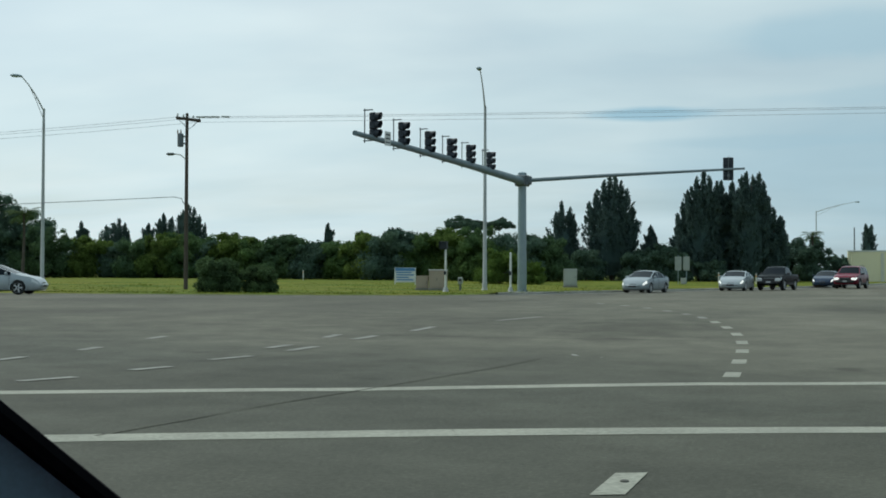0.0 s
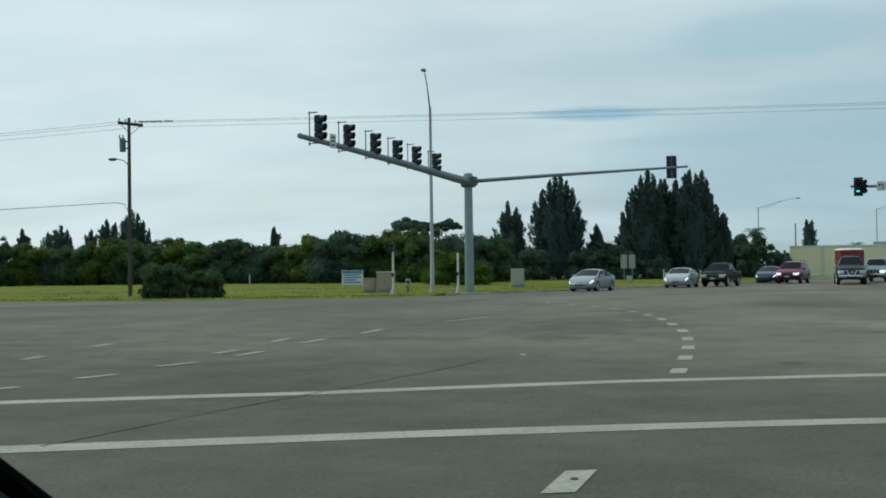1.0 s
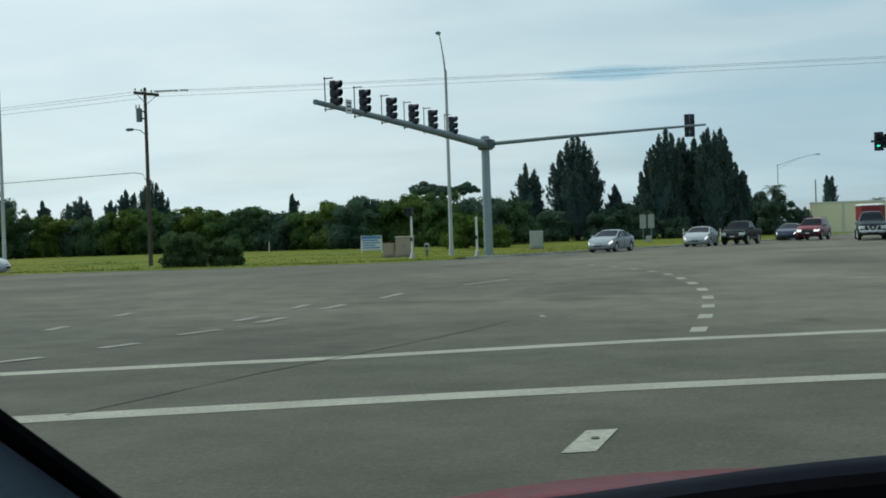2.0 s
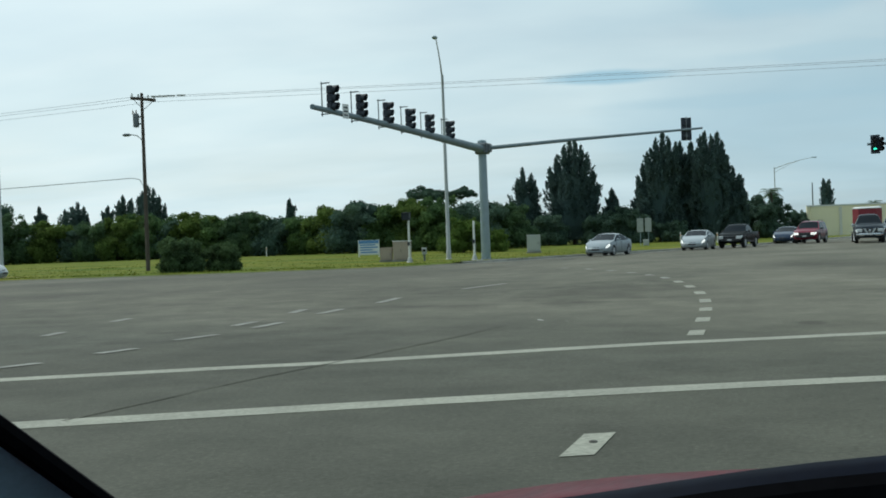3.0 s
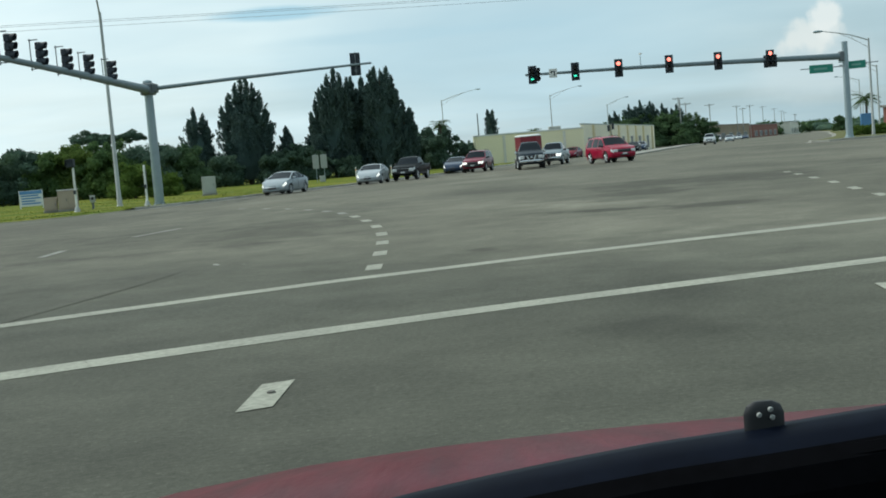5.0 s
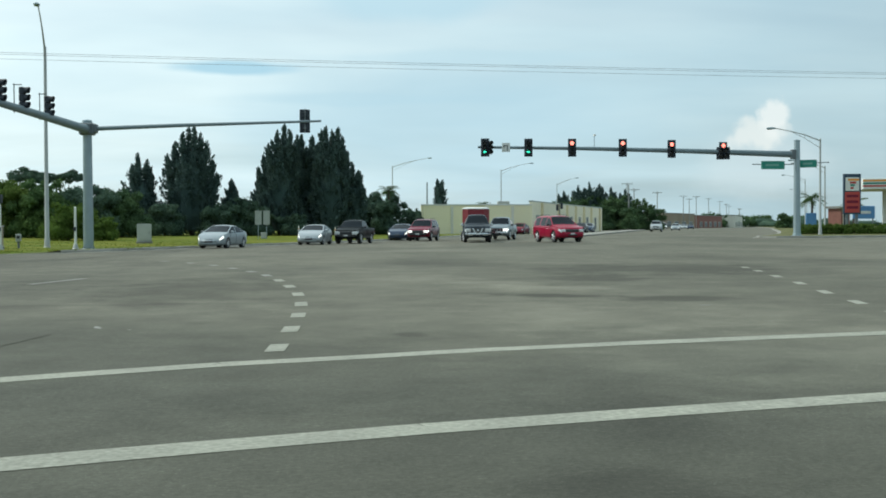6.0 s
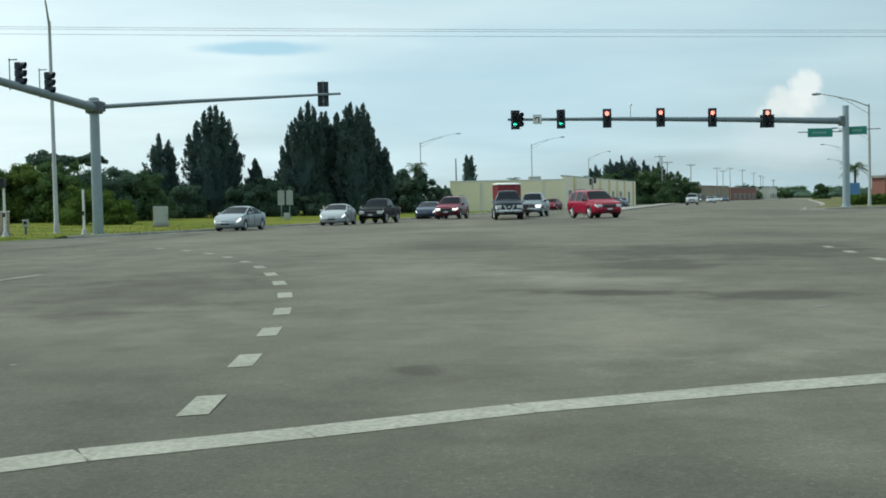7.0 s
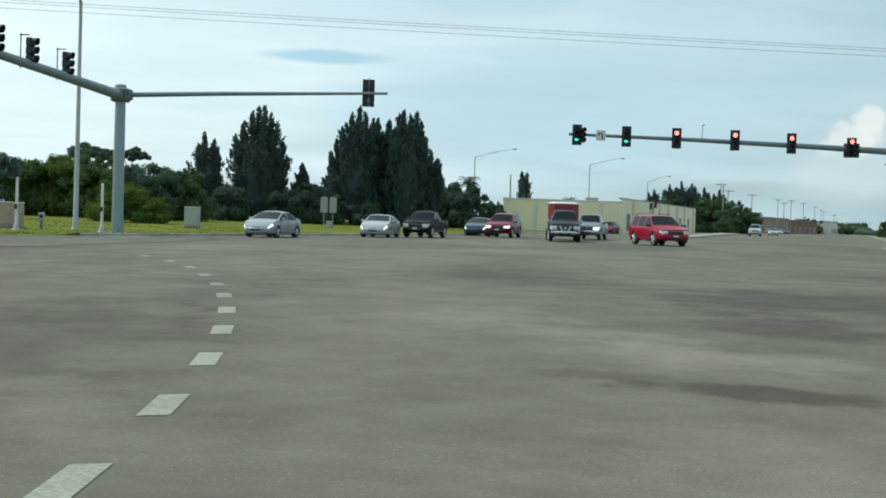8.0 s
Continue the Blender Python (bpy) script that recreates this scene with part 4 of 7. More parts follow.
# ---- street lamps ----
def street_lamp(x, y, height, arm, rise, turn, label, base=None, r=0.11):
    """A tapered pole with a truss arm and a cobra head; the arm points along +x turned."""
    z = verge_z(x, y) if base is None else base
    lamp = thing("street_lamp", label, "street lamp", x, y, z, turn, "street lamps")
    p = Mesh()
    p.lathe([(r * 1.6, -0.3), (r * 1.6, 0.05), (r * 1.25, 0.08), (r * 1.2, 0.5), (r, 0.55), (r * 0.62, height), (0.02, height + 0.06)], 14)
    part("pole", p, M["alum"], lamp, smooth=True)
    a = Mesh()
    pts = [(0.0, 0, height - 0.15), (arm * 0.35, 0, height + rise * 0.40), (arm * 0.7, 0, height + rise * 0.76), (arm, 0, height + rise)]
    a.tube(pts, [0.05, 0.042, 0.036, 0.03], 8)
    part("arm", a, M["alum"], lamp, smooth=True)
    b = Mesh()
    b.tube([(0.0, 0, height - 0.75), (arm * 0.35, 0, height + rise * 0.4 - 0.28), (arm * 0.66, 0, height + rise * 0.72)], 0.022, 6)
    b.rod((arm * 0.35, 0, height + rise * 0.4 - 0.28), (arm * 0.35, 0, height + rise * 0.4), 0.018, n=6)
    part("brace", b, M["alum"], lamp)
    h = Mesh()
    rings = []
    for t, w, up, dn in ((-0.05, 0.05, 0.05, 0.05), (0.1, 0.12, 0.09, 0.08), (0.35, 0.17, 0.11, 0.12), (0.6, 0.15, 0.09, 0.12), (0.74, 0.06, 0.03, 0.05)):
        rings.append([(arm + t, w * math.cos(k * math.pi / 5), height + rise + (up if math.sin(k * math.pi / 5) > 0 else dn) * math.sin(k * math.pi / 5)) for k in range(10)])
    h.loft(rings)
    part("luminaire", h, M["galv"], lamp, "grey cobra-head luminaire", smooth=True)
    return lamp


street_lamp(-18.8, 71.3, 11.7, 2.0, 2.0, -84, "tall grey aluminium street lamp beside the signal mast", r=0.13)
street_lamp(-47.9, 66.0, 11.8, 1.55, 2.0, 240, "tall grey aluminium street lamp on the grass corner", r=0.13)
street_lamp(2.7, 190, 10.7, 5.7, 1.3, -4, "grey street lamp with a long arm beside the road ahead", 0.2)
street_lamp(20.9, 195, 10.6, 4.7, 1.1, -4, "grey street lamp with a long arm before the cream building", -0.1)
street_lamp(38.8, 250, 10.8, 3.9, 1.25, -4, "grey street lamp with a long arm far down the road", -0.6)
street_lamp(36.85, 96.0, 7.9, 3.85, 0.85, 183, "grey street lamp with a long arm behind the far mast", 0.21)


# ---- utility poles and wires ----
def utility_pole(x, y, z, height, turn, label, detail=True, r=0.15, arm=56, wood="wood", span=2.2, deep=0.12):
    pole = thing("utility_pole", label, "utility pole", x, y, z, turn, "utility poles")
    p = Mesh()
    p.lathe([(r, -0.4), (r * 0.97, 0.5), (r * 0.68, height), (0.03, height + 0.03)], 12)
    part("pole", p, M[wood], pole, smooth=True)
    # the crossarm stands across the line of the wires
    ca, sa = math.cos(radians(arm)), math.sin(radians(arm))
    on = lambda u: (u * ca + 0.13 * sa, u * sa - 0.13 * ca)
    c = Mesh()
    c.box(*on(0), height - 0.35, span, 0.09, deep, turn=radians(arm), bevel=0.01)
    part("crossarm", c, M[wood], pole)
    for k in (-1, 1):
        b = Mesh()
        b.rod((*on(k * 0.75), height - 0.38), (*on(0), height - 0.95), 0.018, n=6)
        part("arm_brace", b, M["galv_dark"], pole)
    for k in (-0.45 * span, -0.2 * span, 0.2 * span, 0.45 * span):
        i = Mesh()
        i.lathe([(0.02, -0.29), (0.03, -0.22), (0.055, -0.2), (0.055, -0.16), (0.03, -0.14), (0.05, -0.11), (0.02, -0.08)], 8, (*on(k), height))
        part("insulator", i, M["signback"], pole)
    if detail:
        t = Mesh()
        t.lathe([(0.05, 0), (0.17, 0.02), (0.18, 0.68), (0.165, 0.76), (0.07, 0.82)], 14, (-0.38, 0, height - 1.95))
        part("transformer", t, M["galv_dark"], pole, "grey pole transformer can", smooth=True)
        u = Mesh()
        for k in (-0.55, -0.36):
            u.lathe([(0.03, 0.84), (0.05, 0.95), (0.025, 1.12)], 8, (k, 0, height - 2.05))
        part("bushing", u, M["tan"], pole)
        k = Mesh()
        k.box(-0.2, 0, height - 1.75, 0.25, 0.08, 0.08)
        part("transformer_bracket", k, M["galv_dark"], pole)
        k = Mesh()
        k.box(-0.2, 0, height - 1.35, 0.25, 0.08, 0.08)
        part("transformer_bracket", k, M["galv_dark"], pole)
        lt = Mesh()
        lt.tube([(-0.1, 0, height - 2.65), (-0.35, 0, height - 2.42), (-0.72, 0, height - 2.35)], 0.03, 8)
        part("lamp_arm", lt, M["alum"], pole)
        hd = Mesh()
        hd.loft([[(-0.7 - t, w * math.cos(k * math.pi / 4), height - 2.36 + w * 0.6 * math.sin(k * math.pi / 4)) for k in range(8)] for t, w in ((0, 0.05), (0.12, 0.14), (0.4, 0.15), (0.52, 0.05))])
        part("lamp_head", hd, M["galv_dark"], pole, smooth=True)
        br = Mesh()
        br.tube([(-0.1, 0, height - 5.35), (-0.3, 0, height - 4.95), (-0.8, 0, height - 4.85)], 0.02, 6)
        part("cable_bracket", br, M["galv_dark"], pole)
        for sx in (0.8, 1.25, 1.7, 2.3):
            f = Mesh()
            f.rod((sx - 0.2, -0.15, height - 0.22), (sx + 0.28, -0.15, height - 0.24), 0.045, n=8)
            f.lathe([(0.06, 0), (0.06, 0.03)], 8, (sx + 0.05, -0.15, height - 0.26))
            part("line_insulator", f, M["signback"], pole)
    return pole


UP = (-33.7, 60.0)
uz = verge_z(*UP) - 0.2
utility_pole(*UP, uz, 10.45, 12, "brown wooden utility pole with crossarm, transformer and lamp by the bush", True, 0.13, span=1.75, deep=0.17)
utility_pole(84.0, 77.0, 0.0, 10.6, 12, "brown wooden utility pole carrying power lines across the junction", False)
utility_pole(-112.0, 62.0, 0.0, 10.6, 4, "brown wooden utility pole carrying power lines along the street", False)


def wire(name, p, q, sag, r, label):
    m = Mesh()
    P, Q = Vector(p), Vector(q)
    n = 22
    m.tube([P.lerp(Q, i / n) - Vector((0, 0, sag * 4 * (i / n) * (1 - i / n))) for i in range(n + 1)], r, 5)
    return tagged(part(name, m, M["wire"]), label, "cable", "overhead cables")


for dx, zz in ((0.95, 9.95), (0.3, 10.1), (-0.95, 10.02)):
    wire("power_line", (UP[0] + dx * 0.2, UP[1] + dx, uz + zz + 0.1), (84 + dx * 0.2, 77 + dx, zz + 0.35), 0.35, 0.009, "thin overhead power line from the wooden pole")
    wire("power_line", (UP[0] + dx * 0.2, UP[1] + dx, uz + zz + 0.1), (-112, 62 + dx, zz + 0.1), 0.9, 0.009, "thin overhead power line along the street")
wire("telephone_line", (UP[0] - 0.8, UP[1] - 0.1, uz + 5.6), (-112, 62, 5.6), 0.55, 0.02, "sagging telephone cable from the wooden pole")


# ---- trees ----
def leaf_quads(m, centre, normal, along, half, wide):
    """Adds many small bent leaf faces at once from rows of places, facings, ways along, half lengths and half widths."""
    unit = lambda a: a / np.maximum(np.linalg.norm(a, axis=1, keepdims=True), 1e-6)
    n = unit(normal)
    e = unit(along - n * (along * n).sum(1, keepdims=True) * 0.6)
    f = unit(np.cross(n, e))
    h, w = half[:, None], wide[:, None]
    pts = np.stack([centre - e * h, centre + f * w + n * h * 0.12, centre + e * h, centre - f * w + n * h * 0.12], 1).reshape(-1, 3)
    k = len(m.v)
    m.v += list(map(tuple, pts.tolist()))
    m.f += [(k + 4 * i, k + 4 * i + 1, k + 4 * i + 2, k + 4 * i + 3) for i in range(len(centre))]


def leaf_cloud(m, blobs, count, size, rnd, flat=0.75, hang=0.0):
    """Many small leaf faces on and in ellipsoid clumps: (x, y, z, rx, ry, rz)."""
    rs = np.random.RandomState(rnd.randrange(1 << 30))
    B = np.array(blobs, float)
    vol = (B[:, 3] * B[:, 4] * B[:, 5]) ** 0.72
    per = np.maximum(6, (count * vol / vol.sum()).astype(int))
    b = np.repeat(B, per, 0)
    n = len(b)
    d = rs.normal(size=(n, 3))
    d /= np.linalg.norm(d, axis=1, keepdims=True)
    k = rs.uniform(0.5, 1.08, (n, 1)) ** 0.55
    uneven = 1 + 0.15 * np.sin(5.1 * d[:, :1] + b[:, :1] * 3) * np.sin(4.3 * d[:, 2:] + b[:, 2:3]) + 0.10 * np.sin(9 * d[:, 1:2] + 7 * d[:, 2:])
    c = b[:, :3] + d * b[:, 3:6] * k * uneven
    nrm = d + rs.normal(0, flat, (n, 3))
    along = rs.normal(size=(n, 3)) - np.array([0, 0, hang])
    s = size * rs.uniform(0.5, 1.35, n)
    leaf_quads(m, c, nrm, along, s, s * rs.uniform(0.35, 0.62, n))


def lump(m, b, rnd, k=0.80):
    """An uneven closed mass inside a clump, so that the crown has a solid heart."""
    rings = []
    ph = rnd.uniform(0, 6.28)
    for i in range(1, 6):
        a = math.pi * i / 6
        rings.append([(b[0] + b[3] * k * math.sin(a) * math.cos(q) * (1 + 0.12 * math.sin(3 * q + ph + i)), b[1] + b[4] * k * math.sin(a) * math.sin(q) * (1 + 0.12 * math.cos(2 * q + ph - i)), b[2] - b[5] * k * math.cos(a)) for q in [2 * math.pi * j / 9 for j in range(9)]])
    m.loft(rings)


def branch_set(m, top, r, spread, n, rnd, z0):
    for i in range(n):
        a = rnd.uniform(0, 6.28)
        h = rnd.uniform(z0, top * 0.75)
        p = (0, 0, h)
        q = (math.cos(a) * spread * rnd.uniform(0.4, 0.8), math.sin(a) * spread * rnd.uniform(0.4, 0.8), h + rnd.uniform(0.15, 0.4) * top)
        mid = ((p[0] + q[0]) * 0.45, (p[1] + q[1]) * 0.45, (p[2] + q[2]) * 0.48)
        m.tube([p, mid, q], [r * 0.5, r * 0.32, r * 0.1], 5)


def broad_tree(x, y, h, spread, seed, mat="leaf", label="dense round-crowned green tree at the edge of the wood", low=0.02, leaves=13000, size=0.145, name="tree", cat="tree", base=None, flat_top=False):
    rnd = random.Random(seed)
    z = verge_z(x, y) if base is None else base
    t = thing(name, label, cat, x, y, z, rnd.uniform(0, 360), "trees of the wood")
    tr = Mesh()
    tr.tube([(0, 0, -0.2), (0.06, 0.02, h * 0.2), (-0.05, 0.06, h * 0.45), (0.02, 0, h * 0.72)], [0.022 * h + 0.05, 0.018 * h + 0.03, 0.012 * h + 0.02, 0.03], 8)
    branch_set(tr, h * 0.75, 0.016 * h + 0.03, spread, 7, rnd, h * 0.2)
    part("trunk", tr, M["bark"], t)
    if flat_top:
        # a spreading umbrella crown on bare limbs
        blobs = []
        for i in range(15):
            a = 2.4 * i
            rr = spread * math.sqrt((i + 0.5) / 15) * rnd.uniform(0.8, 1.15)
            s = rnd.uniform(0.20, 0.32) * spread
            blobs.append((rr * math.cos(a), rr * math.sin(a), h * (0.90 - 0.09 * (rr / spread) ** 2) - s * 0.5 + rnd.uniform(-0.45, 0.25), s, s, s * 0.62))
    else:
        blobs = [(0, 0, h * 0.58, spread * 0.60, spread * 0.60, h * 0.34)]
        for i in range(20):
            a = rnd.uniform(0, 6.28)
            rr = rnd.uniform(0.45, 0.95) * spread
            s = rnd.uniform(0.14, 0.34) * spread
            blobs.append((rr * math.cos(a), rr * math.sin(a), rnd.uniform(0.30, 0.84) * h, s, s, s * rnd.uniform(0.65, 0.95)))
        for i in range(9):
            a = 0.7 * i + rnd.uniform(-0.2, 0.2)
            rr = rnd.uniform(0.55, 0.9) * spread
            s = min(rnd.uniform(0.28, 0.42) * spread, h * 0.5)
            blobs.append((rr * math.cos(a), rr * math.sin(a), h * low + s * 0.9, s, s, s))
        # crown tops of different heights, with hollows between them
        for i in range(10):
            a = rnd.uniform(0, 6.28)
            rr = rnd.uniform(0.0, 0.75) * spread
            s = rnd.uniform(0.09, 0.22) * spread
            blobs.append((rr * math.cos(a), rr * math.sin(a), h * rnd.uniform(0.84, 1.0) - s * 0.5, s, s, s * 0.9))
    c = Mesh()
    for b in blobs if not flat_top else []:
        lump(c, b, rnd, 0.62)
    leaf_cloud(c, blobs, leaves, size, rnd, hang=0.3)
    part("crown", c, M[mat], t, raw=True)
    return t


def feather_pine(x, y, h, spread, seed, spires=None, leaves=1500, label="tall dark feathery pine with upright pointed leaders", size=0.22, z=None):
    """A casuarina: several upright leaders, each clothed in steep plumes of fine hanging twigs; spires: (dx, share of the height)."""
    rnd = random.Random(seed)
    rs = np.random.RandomState(seed)
    z = verge_z(x, y) if z is None else z
    t = thing("pine_tree", label, "tree", x, y, z, 0, "dark pines")
    if spires is None:
        spires = [(0.0, 1.0)] + [(rnd.uniform(-0.7, 0.7) * spread, rnd.uniform(0.78, 0.95)) for _ in range(3)]
    tr = Mesh()
    tr.tube([(0, 0, -0.2), (0.05, 0, h * 0.3), (0, 0.05, h * 0.6), (0, 0, h * 0.9)], [0.28, 0.22, 0.13, 0.03], 8)
    c = Mesh()
    # one envelope for the whole tree: widest a third of the way up, then drawing in
    girth = lambda f: float(np.interp(f, (0.0, 0.12, 0.32, 0.5, 0.66, 0.8, 0.92), (0.80, 0.95, 1.0, 0.95, 0.78, 0.52, 0.2)))
    lump(c, (0, 0, h * 0.36, spread * 0.62, spread * 0.5, h * 0.36), rnd, 1.0)
    plumes = []
    for dx, share in spires:
        top = h * share
        lx, ly = dx, rnd.uniform(-0.4, 0.4)
        tr.tube([(0, 0, h * 0.08), (lx * 0.75, ly * 0.8, top * 0.35), (lx, ly, top * 0.97)], [0.12, 0.08, 0.02], 5)
        slim = 0.42 + 0.07 * spread
        c.loft([[(lx * (0.6 + 0.4 * f) + slim * 0.75 * (1 - f) ** 0.7 * math.cos(q), ly + slim * 0.75 * (1 - f) ** 0.7 * math.sin(q), h * 0.2 + (top - h * 0.2) * f) for q in [2 * math.pi * k / 7 for k in range(7)]] for f in (0.0, 0.3, 0.55, 0.75, 0.88, 0.95)])
        n = int(9 + 2.6 * top)
        for k in range(n):
            f = (k + 0.5) / n
            a = k * 2.4 + rnd.uniform(-0.4, 0.4)
            zz = h * 0.22 + (top - h * 0.22) * f
            r = slim * (1 - f) ** 0.55 * rnd.uniform(0.55, 1.15)
            plumes.append((lx * (0.6 + 0.4 * f) + r * math.cos(a), ly + r * math.sin(a), zz, a, 0.35 * (1 - f) + 0.08, rnd.uniform(0.45, 0.85) * (1.1 - 0.35 * f)))
    n = int(58 * spread * h / 10)
    for k in range(n):
        f = rnd.random() ** 0.85 * 0.84
        a = k * 2.4
        r = spread * girth(f) * rnd.uniform(0.72, 1.04)
        plumes.append((r * math.cos(a), r * 0.8 * math.sin(a), h * f + 0.1, a, rnd.uniform(0.35, 0.75), rnd.uniform(0.5, 1.0)))
    P = np.array(plumes)
    per = max(24, int(leaves * 8 / len(P)))
    P = np.repeat(P, per, 0)
    m_ = len(P)
    axis = np.stack([np.cos(P[:, 3]) * P[:, 4], np.sin(P[:, 3]) * P[:, 4], np.ones(m_)], 1)
    axis /= np.linalg.norm(axis, axis=1, keepdims=True)
    u = rs.uniform(-0.5, 1.0, (m_, 1))
    fat = 0.30 * (1.05 - np.abs(u)) * P[:, 5:6]
    cen = P[:, :3] + axis * u * P[:, 5:6] + rs.normal(0, 1, (m_, 3)).clip(-1.7, 1.7) * fat
    along = axis + rs.normal(0, 0.35, (m_, 3))
    half = size * rs.uniform(0.5, 1.2, m_)
    leaf_quads(c, cen, rs.normal(size=(m_, 3)) + 0.6 * (cen - P[:, :3]), along, half, half * rs.uniform(0.22, 0.42, m_))
    part("trunk", tr, M["bark"], t)
    part("crown", c, M["needle"], t, raw=True)
    return t


def palm_tree(x, y, h, reach, seed, label="slender palm with drooping fronds", z=None):
    rnd = random.Random(seed)
    t = thing("palm_tree", label, "palm", x, y, verge_z(x, y) if z is None else z)
    tr = Mesh()
    tr.tube([(0, 0, -0.2), (0.1, 0, h * 0.3), (0.15, 0.05, h * 0.7), (0.1, 0, h)], [0.22, 0.16, 0.14, 0.12], 8)
    part("trunk", tr, M["bark"], t)
    for i in range(26):
        a = i * 2.4 + rnd.uniform(-0.2, 0.2)
        up = rnd.uniform(-0.2, 0.9)
        f = Mesh()
        spine = []
        for k in range(8):
            s = k / 7 * reach
            spine.append(Vector((0.1 + math.cos(a) * s, math.sin(a) * s, h + up * s - 0.55 * s * s / reach)))
        side = Vector((-math.sin(a), math.cos(a), 0))
        for k in range(7):
            p, q = spine[k], spine[k + 1]
            w = 0.58 * math.sin(math.pi * (k + 0.8) / 8.2) * reach / 2
            for sg in (-1, 1):
                for u in (0.0, 0.5):
                    b = p.lerp(q, u)
                    e = p.lerp(q, u + 0.35)
                    tip = b + side * sg * w + (q - p) * 0.5 + Vector((0, 0, -0.35 * w))
                    f.add([b, e, tip], [(0, 1, 2)])
        part("frond", f, M["palm"], t, raw=True)
    return t


rt = random.Random(7)
# the wood behind the grass: (x, y, height, spread)
WOOD_WEST = [(-96, 118, 6.5, 4.4), (-89.5, 108, 9.4, 4.6), (-85.2, 108.5, 9.3, 3.6), (-82.0, 109, 7.6, 3.2), (-78.4, 108, 5.5, 3.2), (-75.2, 111, 4.5, 3.0), (-72, 113, 3.8, 2.9), (-69, 112, 4.2, 3.0), (-65.6, 112, 4.9, 3.2), (-63, 112, 4.9, 3.0), (-60.2, 112, 4.0, 3.0), (-57.2, 111, 4.8, 2.8), (-54.6, 111, 4.2, 2.6)]
WOOD_EAST = [(-51.3, 111, 4.7, 2.7), (-48.4, 111, 3.9, 2.6), (-45.2, 112, 3.8, 2.8), (-42, 111, 4.9, 3.0), (-39, 110, 5.2, 3.1), (-36, 111, 4.9, 3.1), (-33, 111, 5.1, 3.1), (-30, 110, 5.3, 3.1), (-27.2, 113, 5.0, 3.0), (-24.6, 117, 4.6, 2.8)]
for i, (tx, ty, th, ts) in enumerate(WOOD_WEST + WOOD_EAST):
    # leaf tones alternate so some crowns look shaded and others sunlit
    dark = i < 4
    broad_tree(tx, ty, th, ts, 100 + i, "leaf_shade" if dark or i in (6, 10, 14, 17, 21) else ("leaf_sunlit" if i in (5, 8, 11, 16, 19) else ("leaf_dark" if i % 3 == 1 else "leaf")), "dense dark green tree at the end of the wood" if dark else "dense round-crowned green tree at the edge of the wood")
for i, (tx, ty, th, ts) in enumerate(((-23.0, 131, 3.6, 2.4), (-16.9, 132, 3.7, 2.0), (-14.4, 132, 4.2, 1.9), (-12.8, 132, 3.4, 1.6), (-9.0, 133, 2.4, 1.8))):
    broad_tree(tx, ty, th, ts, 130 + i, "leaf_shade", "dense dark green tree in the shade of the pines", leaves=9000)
for i in range(17):
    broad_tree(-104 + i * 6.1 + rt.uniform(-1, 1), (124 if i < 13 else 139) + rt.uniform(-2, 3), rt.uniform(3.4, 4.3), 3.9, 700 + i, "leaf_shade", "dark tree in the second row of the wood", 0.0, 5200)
broad_tree(-37.0, 130, 8.0, 2.4, 150, "leaf_shade", "taller flat-topped dark tree rising behind the wood", leaves=6500, size=0.13, flat_top=True)
broad_tree(-33.3, 131, 7.7, 1.7, 151, "leaf_shade", "smaller flat-topped dark tree rising behind the wood", leaves=4200, size=0.13, flat_top=True)
TALL_PINES = [
    (-26.4, 135, 8.9, 1.9, ((-0.2, 1.0), (-0.9, 0.84), (0.7, 0.91), (1.4, 0.74))),
    (-20.7, 135, 12.0, 3.2, ((-0.9, 0.95), (-0.3, 1.0), (0.5, 1.0), (1.1, 0.93), (-1.8, 0.84), (1.8, 0.82), (-2.7, 0.74), (2.4, 0.68), (3.0, 0.55))),
    (-10.6, 135, 12.3, 2.5, ((0.4, 1.0), (-0.4, 0.93), (1.1, 0.94), (-1.3, 0.80), (1.9, 0.88), (-2.0, 0.72), (-2.5, 0.60))),
    (-8.1, 137, 11.4, 1.9, ((-0.3, 0.99), (0.4, 0.86), (1.0, 0.97))),
    (-4.9, 135, 12.2, 2.4, ((-1.1, 0.94), (-0.6, 0.99), (0.2, 0.95), (0.8, 0.98), (1.3, 0.90), (-1.7, 0.82), (1.8, 0.74))),
    (-2.5, 136, 8.0, 1.4, ((0.0, 0.98), (0.6, 0.88), (-0.6, 0.92), (1.1, 0.70))),
]
SMALL_PINES = [
    (-102.8, 150, 7.9, 1.1, ((0.0, 1.0), (0.4, 0.84))),
    (-97.2, 150, 8.3, 2.5, ((0.7, 1.0), (-0.3, 0.92), (-1.4, 0.86), (1.6, 0.90), (2.2, 0.78))),
    (-91.6, 150, 7.4, 1.2, ((0.0, 1.0), (-0.8, 0.84))),
    (-88.6, 150, 8.9, 1.9, ((-0.1, 1.0), (-1.1, 0.92), (0.9, 0.94))),
    (-84.2, 149, 9.9, 2.6, ((0.0, 1.0), (-1.0, 0.94), (0.9, 0.98), (-1.9, 0.88), (1.7, 0.86), (2.4, 0.74))),
    (-16.6, 138, 6.0, 0.9, ((0.0, 1.0), (0.4, 0.84))),
    (-13.2, 138, 7.0, 1.0, ((-0.2, 1.0), (0.5, 0.86))),
    (-62.8, 150, 7.2, 0.7, ((0.0, 1.0),)),
]
for i, (tx, ty, th, ts, sp) in enumerate(TALL_PINES + SMALL_PINES):
    feather_pine(tx, ty, th, ts, 200 + i, sp, 3400 if th > 10 else 1500)
